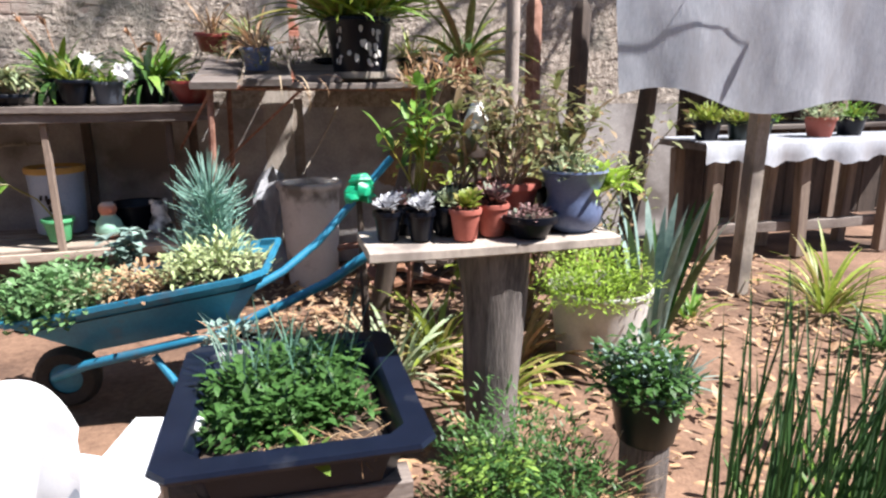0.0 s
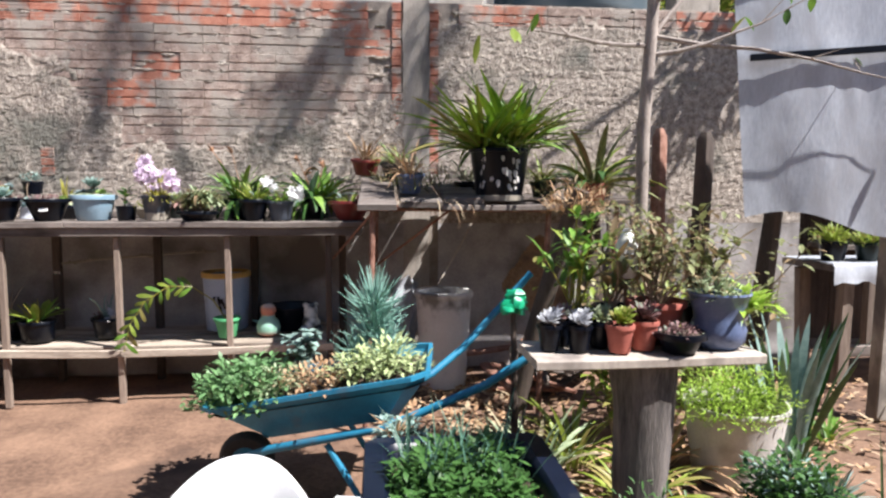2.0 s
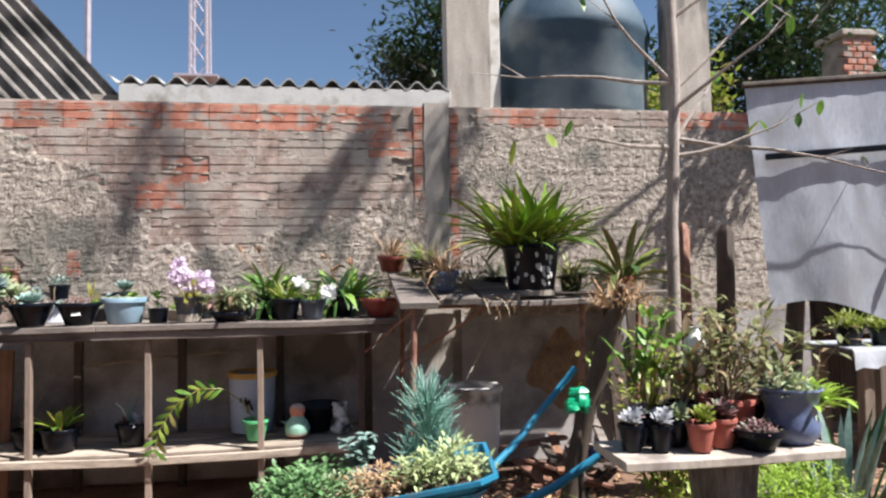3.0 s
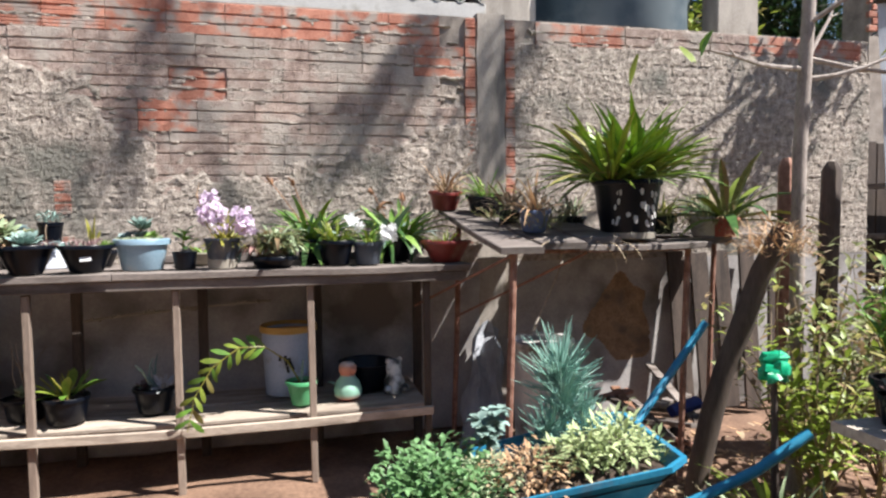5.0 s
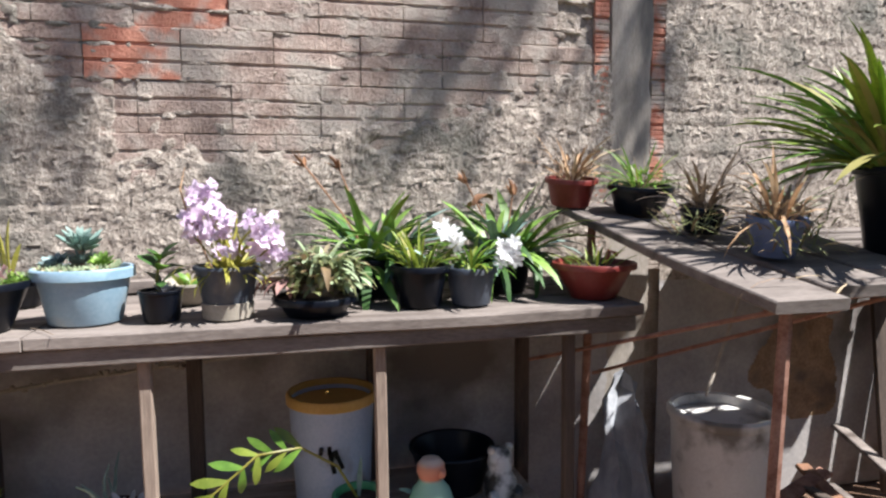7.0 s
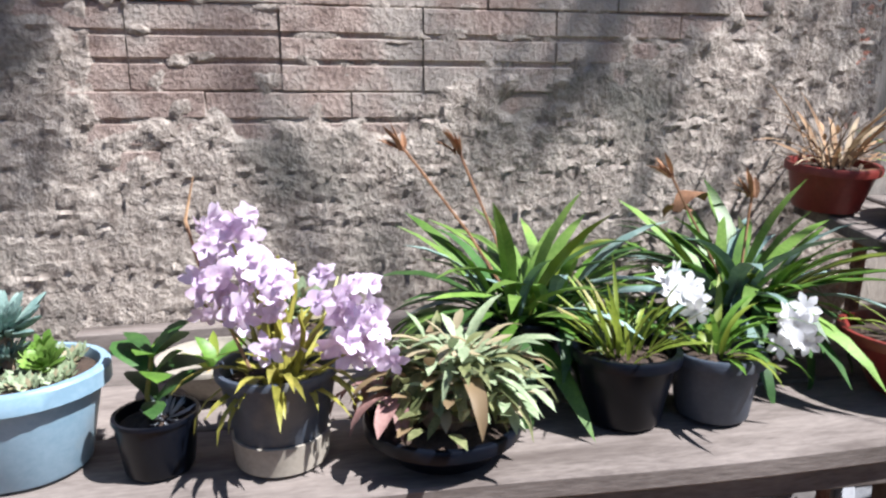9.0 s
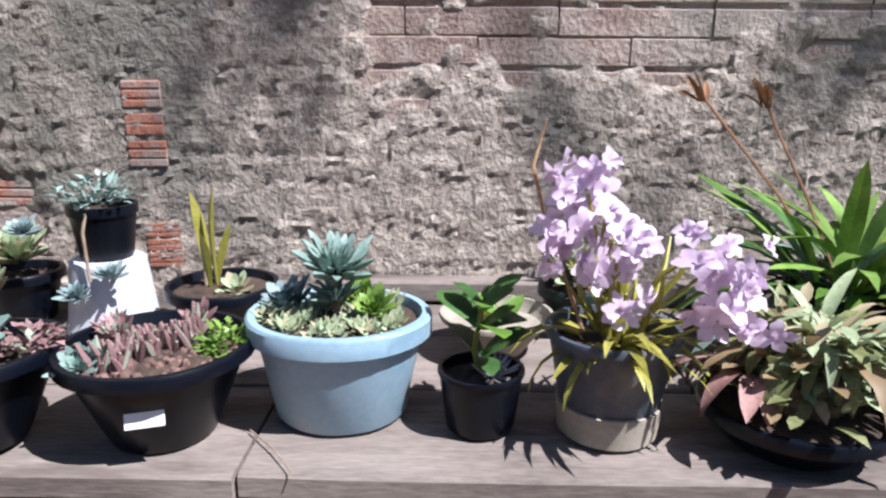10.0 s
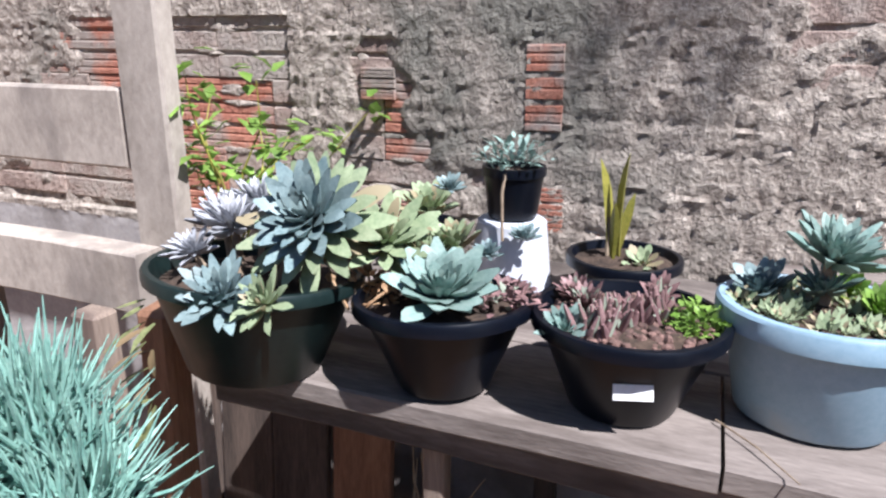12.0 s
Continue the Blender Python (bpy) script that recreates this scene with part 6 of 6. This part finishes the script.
    for i in range(14):
        part("board", Shape().box((-1.35 + 0.21 * i, 0, 0.95 + R(-0.02, 0.02)), (0.2, 0.03, 1.9), None, 0.003), WOOD_DARK, f)
    for z in (0.85, 1.15, 1.55):
        part("shelf", plank(-0.9, 1.5, -0.5, -0.1, z, 0.035, 0, int(z * 9)), WOOD, f)
    for x in (-0.6, 0.3, 1.2):
        part("post", Shape().box((x, -0.45, 0.8), (0.07, 0.07, 1.6), None, 0.005), WOOD_Z, f)
    # stumps by the wall
    for x, y, h, r, lean in ((1.36, 3.45, 1.62, 0.05, 0.0), (1.58, 3.42, 1.60, 0.06, 0.03), (1.86, 3.30, 1.45, 0.055, 0.12)):
        s = thing("old_stake", x, y, 0, "dark weathered stake standing by the sheet", "stake", "stakes by the sheet")
        part("wood", Shape().lathe([(r, 0), (r * 0.95, h * 0.6), (r * 0.8, h * 0.97), (r * 0.4, h), (0, h)], 10, wob=0.15), RUST if x < 1.4 else WOOD_DARK, s).matrix_local = pose(0, 0, 0, 0, lean * 50, 0)
    # thin bare tree
    t = thing("thin_tree", 1.12, 3.08, 0, "slender young tree with grey bark and nearly bare branches", "tree")
    s = Shape().tube([(-0.02, 0, -0.05), (-0.015, 0.0, 0.8), (-0.01, 0, 1.6), (0.03, 0, 2.3), (0.02, 0, 3.0), (0.05, 0, 3.8)], [0.036, 0.034, 0.032, 0.030, 0.026, 0.018], 10)
    ends = []
    for z, dx, dy, dz, ln in ((2.36, -0.75, -0.1, 0.9, 0.75), (2.3, 0.8, -0.2, 0.7, 0.9), (1.95, 0.9, -0.3, 0.12, 0.7), (2.0, -0.9, -0.2, -0.1, 0.75), (2.35, -0.9, 0.2, 0.05, 1.0), (2.2, 0.6, -0.5, 0.5, 0.7), (2.05, 0.95, -0.3, -0.22, 1.35), (2.7, 0.7, 0, 0.6, 0.9), (2.0, 0.6, 0.3, 0.9, 0.6), (2.9, -0.6, 0.2, 0.7, 0.8)):
        d = Vector((dx, dy, dz)).normalized()
        p = Vector((0.01, 0, z))
        pts, q = [p.copy()], p.copy()
        for k in range(5):
            d = (d + Vector((R(-1, 1), R(-1, 1), R(-1, 1))) * 0.16).normalized()
            q = q + d * ln / 5
            pts.append(q.copy())
            if k > 1:
                e = q + (d + Vector((R(-1, 1), R(-1, 1), R(-0.5, 1)))).normalized() * R(0.1, 0.25)
                s.tube([q, e], [0.004, 0.0015], 4)
                ends.append(e)
        s.tube(pts, [0.013, 0.011, 0.009, 0.007, 0.005, 0.002], 6)
        ends.append(q)
    part("trunk", s, BARK, t)
    # Unseen limbs and twigs, added towards the sun to cast shadow bands on the wall.
    up = Vector((SUN.x, SUN.y, SUN.z))
    home = Vector((1.12, 3.08, 0))
    limbs, tufts = Shape(), Shape()
    for a, b, dist, n in (((-0.35, 2.45), (-1.05, 1.62), 6.0, 230), ((-1.88, 2.60), (-2.18, 1.60), 6.6, 130), ((0.10, 2.60), (0.05, 1.7), 5.6, 170), ((2.75, 2.75), (1.85, 1.75), 1.6, 700)):
        p0 = Vector((a[0], 4.42, a[1])) + up * dist - home
        p1 = Vector((b[0], 4.42, b[1])) + up * dist - home
        limbs.tube([(0.05, 0, 3.8), (0.5 * (p0.x + 0.05), p0.y * 0.5, 0.5 * (p0.z + 3.9)), p0], [0.018, 0.016, 0.012], 6)
        limbs.tube([p0, p0.lerp(p1, 0.5) + Vector((0.03, 0, 0.04)), p1], [0.016, 0.014, 0.006], 6)
        for i in range(n):
            c = p0.lerp(p1, R(-0.05, 1.05)) + Vector((random.gauss(0, 0.10), random.gauss(0, 0.08), random.gauss(0, 0.10))) * (1.4 if a[0] > 2 else 1)
            tufts.leaf(c, R(0, 6.28), R(-1, 0.6), R(0.05, 0.11), 0.035, 0.3, 2, 0.2)
    part("limb", limbs, BARK, t, "unseen upper limbs added to carry the shading twigs")
    part("crown", tufts, TREE_LEAF, t, "unseen leafy twigs added overhead to shade the wall")
    lf = Shape()
    for e in ends:
        for i in range(random.choice((0, 0, 1, 1, 2))):
            lf.leaf(e, R(0, 6.28), R(-1.4, -0.6), R(0.08, 0.14), 0.04, 0.2, 4, 0.2)
    part("leaves", lf, GREEN_A, t, "few remaining green leaves")
    # shrubs and pots on the ground
    t = potted("white_planter", 1.30, 2.45, 0.0, 0.17, 0.215, 0.34, OFFWHITE, "dusty white planter with bright feathery foliage")
    part("foliage", bush(bush(Shape(), (-0.03, -0.03, 0.33), 0.26, 1700, 0.026, 0.35, 0.8), (-0.1, -0.1, 0.3), 0.22, 900, 0.026, 0.35, 0.75), GREEN_L, t)
    t = thing("iris_clump", 1.62, 2.55, 0, "clump of upright grey-green sword leaves", "plant")
    lm = [blade_mesh("leaf", mm, 0.85, 0.055, d, 0.3, 0.5, 7) for mm, d in ((GREEN_B, 0.25), (SAGE, 0.35))]
    leaf_parts(t, lm, (0, 0, 0), 26, (1.25, 1.52), 0.07, (0.65, 0.95))
    t = thing("cut_stump", 0.975, 1.52, 0, "short sawn log used as a pot stand", "stump")
    part("wood", Shape().lathe([(0.07, 0), (0.072, 0.1), (0.07, 0.175), (0, 0.178)], 16, wob=0.08), LOG, t)
    t = potted("tattered_pot", 0.975, 1.52, 0.181, 0.08, 0.112, 0.17, DARKGREEN, "dark green pot of small leaves and a spiky succulent")
    part("foliage", bush(Shape(), (-0.02, 0, 0.14), 0.155, 700, 0.036, 0.5, 1.15), GREEN_B, t)
    part("pale_growth", bush(Shape(), (-0.04, 0.02, 0.2), 0.10, 140, 0.03, 0.4, 1.0), SAGE, t)
    part("spiky_succulent", tuft(Shape(), (0.08, -0.02, 0.17), 60, 0.13, 0.008, (0, 1.4), (-0.2, 0.4), 0.02), SAGE, t)
    t = thing("ground_herb", 0.55, 1.47, 0.03, "low feathery green ground shrub before the table", "shrub")
    part("foliage", bush(bush(bush(Shape(), (0, 0, 0.0), 0.23, 1500, 0.026, 0.3, 1.6), (0.13, -0.03, 0.0), 0.20, 1000, 0.026, 0.3, 1.5), (-0.07, -0.02, 0.0), 0.18, 900, 0.026, 0.3, 1.7), GREEN_B, t)
    part("bright_growth", bush(Shape(), (-0.06, -0.05, 0.14), 0.12, 130, 0.035, 0.45, 1.0), GREEN_D, t, "brighter green tips")
    part("dry_stems", tuft(Shape(), (0.16, -0.05, 0.02), 40, 0.28, 0.004, (0.3, 1.3), (0.2, 1.2), 0.1), DRY, t)
    t = thing("reed_clump", 1.08, 0.98, 0, "tall thin dark green reeds", "reeds")
    s = Shape()
    for i in range(150):
        s.leaf((R(-0.24, 0.30), R(-0.12, 0.16), 0), R(-0.6, 1.2), R(1.05, 1.5), R(0.45, 0.85), 0.008, R(0.0, 0.35), 6, 0.5)
    part("grass_blade", s, REED, t)
    s = Shape()
    for i in range(16):
        s.leaf((R(-0.1, 0.2), R(-0.1, 0.1), 0), R(0, 6.28), R(0.9, 1.4), R(0.35, 0.5), 0.03, R(0.2, 0.8), 6, 0.3)
    part("broad_blades", s, GREEN_A, t)
    for x, y, hh, n, mt, lab in ((2.75, 2.7, 0.5, 60, GREEN_C, "yellowing tuft of long narrow leaves"), (0.62, 2.62, 0.42, 46, GREEN_C, "yellow-green fern-like tuft of leaves"), (0.40, 2.42, 0.40, 44, PALE, "pale drooping tuft of long leaves"), (0.95, 2.5, 0.38, 40, DRY, "dry brown tuft of grass"), (2.0, 2.8, 0.2, 30, GREEN_A, "small green weed on the earth"), (0.75, 2.2, 0.30, 40, GREEN_C, "yellow-green weed tuft on earth"), (2.6, 2.2, 0.25, 40, GREEN_B, "low green weed on the earth")):
        t = thing("leaf_tuft", x, y, 0, lab, "plant", "tufts on the ground")
        part("foliage", tuft(Shape(), (0, 0, 0), n, hh, 0.022, (0.5, 1.4), (0.5, 1.6), 0.08, 6), mt, t)
    for x, y, h, mt, lab in ((1.15, 2.95, 1.15, OLIVE, "tall scrambling shrub with sparse olive leaves"), (1.5, 2.95, 1.05, OLIVE, "twiggy half-dry shrub behind the table"), (0.9, 2.75, 0.9, GREEN_C, "scrambling shrub of narrow leaves")):
        t = thing("scrambling_shrub", x, y, 0, lab, "shrub", "shrubs behind the table")
        s = Shape()
        e = stems(s, (0, 0, 0), 18, h, 0.006, 0.45, 0.22)
        part("stem", s, TWIG, t)
        lf = Shape()
        for p in e:
            for i in range(12):
                lf.leaf(p + Vector((R(-0.08, 0.08), R(-0.08, 0.08), R(-0.1, 0.1))), R(0, 6.28), R(-0.6, 1), R(0.04, 0.08), 0.028, R(0, 1), 2)
        part("foliage", lf, mt, t)
    lit = Shape()
    for i in range(2600):
        x, y = R(0.2, 3.2), R(0.9, 3.9)
        if random.random() < 0.25:
            x = R(-0.3, 0.6)
            y = R(2.6, 4.2)
        lit.leaf((x, y, R(0.0, 0.03)), R(0, 6.28), R(-0.3, 0.5), R(0.03, 0.085), R(0.012, 0.035), R(-0.8, 1.2), 3, R(-0.3, 0.4))
    single("leaf_litter", lit, DRY, "scattered dry brown leaves on the earth", "leaf litter", "stuff")


build_right()


# ---- left end ----
def build_left():
    t = thing("timber_trellis", -3.15, 4.02, 0, "old grey timber frame leaning before the wall", "trellis")
    part("upright", Shape().box((0.01, 0, 0.95), (0.112, 0.05, 1.9), None, 0.006), WOOD_LIGHT, t)
    part("upright", Shape().box((-0.62, 0, 0.95), (0.085, 0.05, 1.9), None, 0.006), WOOD_Z, t)
    part("crossbar", Shape().box((-0.32, 0.002, 1.366), (0.53, 0.04, 0.165), None, 0.006), WOOD_LIGHT, t)
    part("crossbar", Shape().box((-0.31, 0.002, 1.86), (0.53, 0.04, 0.08), None, 0.006), WOOD, t)
    part("sill", plank(-0.75, 0.02, -0.10, -0.028, 1.13, 0.13, 0, 80), WOOD_LIGHT, t)
    for x in (-0.64, -0.08):
        part("leg", Shape().box((x, -0.13, 0.5), (0.075, 0.06, 1.02), None, 0.008), BROWN if x < -0.3 else WOOD_Z, t)
    t = thing("timber_post", -2.93, 3.75, 0, "brown timber upright beside the shelf end", "post")
    part("post", Shape().box((0, 0.0, 0.56), (0.06, 0.06, 1.12), pose(0, 0, 0, 0, 1.5, 8), 0.008), BROWN, t)
    # Boards added to darken the space where the wall would catch sun.
    t = thing("standing_board", -3.02, 4.15, 0, "dark brown boards added to hide sunlit wall beside the shelf", "board")
    for k in range(4):
        part("board", Shape().box((-0.27 + 0.17 * k, 0, 0.45), (0.16, 0.02, 0.88 + 0.03 * (k % 2)), pose(0, 0.008 * (k % 2), 0.01, -4, R(-1, 1), 0), 0.004), BROWN if k == 3 else WOOD_DARK, t)
    t = potted("chalk_stick_tub", -2.74, 3.38, 0.82, 0.11, 0.14, 0.16, BLACK, "black tub crowded with blue-green chalk stick plants")
    s = Shape()
    for cx, cy, cz, n, ln in ((-0.03, 0.05, 0.27, 300, 0.13), (-0.10, -0.02, 0.25, 260, 0.12), (0.07, -0.03, 0.17, 280, 0.12), (0.0, -0.09, 0.16, 260, 0.12), (-0.13, 0.06, 0.22, 260, 0.13), (0.13, -0.05, 0.14, 300, 0.12), (0.05, 0.03, 0.22, 260, 0.12), (-0.08, -0.12, 0.15, 240, 0.12)):
        for i in range(n):
            a, e = R(0, 6.283), R(0.0, 1.5)
            d = Vector((math.cos(a) * math.cos(e), math.sin(a) * math.cos(e), math.sin(e)))
            p = Vector((cx, cy, cz)) + Vector((R(-0.03, 0.03), R(-0.03, 0.03), R(-0.06, 0.03)))
            l_ = ln * R(0.65, 1.1)
            s.tube([p, p + d * l_ * 0.6, p + d * l_ + Vector((0, 0, 0.015))], [0.0027, 0.0025, 0.0006], 4, False)
        s.tube([(cx * 0.6, cy * 0.6, 0.12), (cx, cy, cz)], 0.012)
    part("foliage", s, PENCIL, t)
    b = thing("low_crate", -2.74, 3.38, 0, "stacked timber crate carrying the chalk stick tub", "crate")
    for z in (0.05, 0.25, 0.45, 0.65):
        for y in (-0.14, 0.14):
            part("slat", Shape().box((0, y, z), (0.32, 0.02, 0.12)), WOOD, b)
    for x in (-0.15, 0.15):
        for y in (-0.12, 0.12):
            part("corner_post", Shape().box((x, y, 0.39), (0.03, 0.018, 0.785)), WOOD_Z, b)
    part("top", Shape().box((0, 0, 0.80), (0.34, 0.32, 0.03)), WOOD, b)
    t = thing("vine", -3.02, 4.10, 1.1, "light green climbing vine at the frame", "vine")
    s = Shape()
    e = stems(s, (0, 0, 0), 9, 0.42, 0.003, 0.9, 0.35)
    part("stem", s, STALK, t)
    lf = Shape()
    for p in e:
        for i in range(7):
            lf.leaf(p + Vector((R(-0.03, 0.03), R(-0.03, 0.03), R(-0.03, 0.03))), R(0, 6.28), R(-0.5, 0.9), R(0.025, 0.05), 0.03, R(0, 0.8), 2)
    part("foliage", lf, GREEN_D, t)


build_left()


# ---- bricks of the wall ----
def build_bricks():
    def brick_shape(w, h, grooves=True, lined=True):
        """A hollow block's face with two sunk grooves."""
        d = 0.05
        prof = [(0.003, 0.0), (0.0, 0.003)]
        if grooves:
            for g, dp, hw in ((0.10, 0.002, 0.004), (0.21, 0.002, 0.004), (0.34, 0.011, 0.008), (0.50, 0.0015, 0.004), (0.66, 0.011, 0.008), (0.79, 0.002, 0.004), (0.90, 0.002, 0.004)) if lined else ((0.34, 0.007, 0.008), (0.66, 0.007, 0.008)):
                prof += [(0.0, h * g - hw), (dp, h * g - hw * 0.55), (dp, h * g + hw * 0.55), (0.0, h * g + hw)]
        prof += [(0.0, h - 0.003), (0.003, h)]
        vs = [(x, y, z) for x in (0.0, w) for y, z in prof]
        n = len(prof)
        fs = [(i, i + n, i + n + 1, i + 1) for i in range(n - 1)]
        vs += [(0, d, 0), (0, d, h), (w, d, 0), (w, d, h)]
        fs += [tuple(range(n)) + (2 * n + 1, 2 * n), tuple(range(2 * n - 1, n - 1, -1)) + (2 * n + 2, 2 * n + 3), (n - 1, 2 * n - 1, 2 * n + 3, 2 * n + 1), (0, 2 * n, 2 * n + 2, n)]
        return Shape().add(vs, fs)

    w, h = BRICK_W - 0.004, BRICK_H - 0.002
    plain = brick_shape(w, h, True, False).mesh("brick", BRICK, False)
    red = brick_shape(w, h).mesh("brick", BRICK_RED, False)
    worn = brick_shape(w, h, True, False).mesh("brick", BRICK_RED, False)
    rows = 8
    for r in range(rows):
        z = TOP_ROW - r * BRICK_H - h / 2
        x = (-4.561 if r % 2 else -4.397) + 0.004
        while x + w < WALL_R:
            if not (x < 0.12 and x + w > -0.09) and min(cover(x + a * w, z + b * h) for a in (0, 0.33, 0.67, 1) for b in (0, 0.5, 1)) < 0.35:
                share = 0.75 if r == 0 else (0.05 if x > -2.2 or z > 1.6 else 0.35)
                ob = part("brick", (red if x < -2.2 else worn) if random.random() < share else plain, None, wall)
                ob.matrix_local = pose(x, WALL_Y + R(-0.003, 0.003), z, R(-0.8, 0.8), R(-0.4, 0.4), R(-0.5, 0.5))
            x += BRICK_W
    half = brick_shape(0.062, h, True).mesh("brick_end", BRICK_RED, False)
    for r in range(rows):
        z = TOP_ROW - r * BRICK_H - h / 2
        for x in (-0.152, 0.110):
            part("brick_end", half, None, wall).matrix_local = pose(x, WALL_Y - 0.006, z, 0, 0, R(-2, 2))
    # bare clay showing where the cast fell off near the shelf's end
    for x, z, k, kz in ((-2.476, 1.45, 1.3, 1.0), (-2.455, 1.185, 1.2, 0.55), (-2.80, 1.15, 2.2, 0.4), (-2.88, 1.45, 1.4, 0.4)):
        part("brick_end", half, None, wall).matrix_local = pose(x, WALL_Y - 0.011, z - h * kz / 2, R(-1, 1), R(-2, 2), R(-2, 2)) @ Matrix.Diagonal((k, 1, kz, 1))

    # mortar squeezed out over joints and grooves
    s = Shape()
    for i in range(1500):
        x, r = R(-3.6, 2.2), random.randint(0, rows - 1)
        z = TOP_ROW - r * BRICK_H + random.choice((-0.5, -0.16, 0.16, R(-0.5, 0.5))) * BRICK_H + R(-0.006, 0.006)
        if -0.14 < x < 0.20 or cover(x, z) > 0.0:
            continue
        a, b, n = R(0.010, 0.075), R(0.006, 0.018), 12
        vs = [(x, WALL_Y - R(0.001, 0.004), z)]
        for k, y in ((0.6, 0.0), (1.05, 0.014)):
            for q in range(n):
                g = 6.283 * q / n
                m = k * R(0.8, 1.2)
                vs.append((x + a * m * math.cos(g), WALL_Y + y, z + b * m * math.sin(g)))
        fs = [(0, 1 + (q + 1) % n, 1 + q) for q in range(n)] + [(1 + q, 1 + (q + 1) % n, 1 + n + (q + 1) % n, 1 + n + q) for q in range(n)]
        s.add(vs, fs)
    tagged(part("mortar_smear", s, STUCCO, wall), kind="stuff")


build_bricks()


# ---- tags for what is too fine to count ----
FINE = {"dry_debris", "wrap", "finger_crest", "bright_growth", "pale_growth", "root_tangle", "chive", "chalk_stick_growth", "grass_blade", "broad_blades", "stem", "twig", "foliage", "herb", "sedum", "crown", "leaves", "root_tangle", "moss", "spatter", "hanging_roots", "pale_growth", "gravel", "dry_straw", "dry_stems"}
for ob in scene.objects:
    if ob.type == "MESH" and ob.parent and ob.name.split(".")[0] in FINE:
        tagged(ob, kind="stuff")
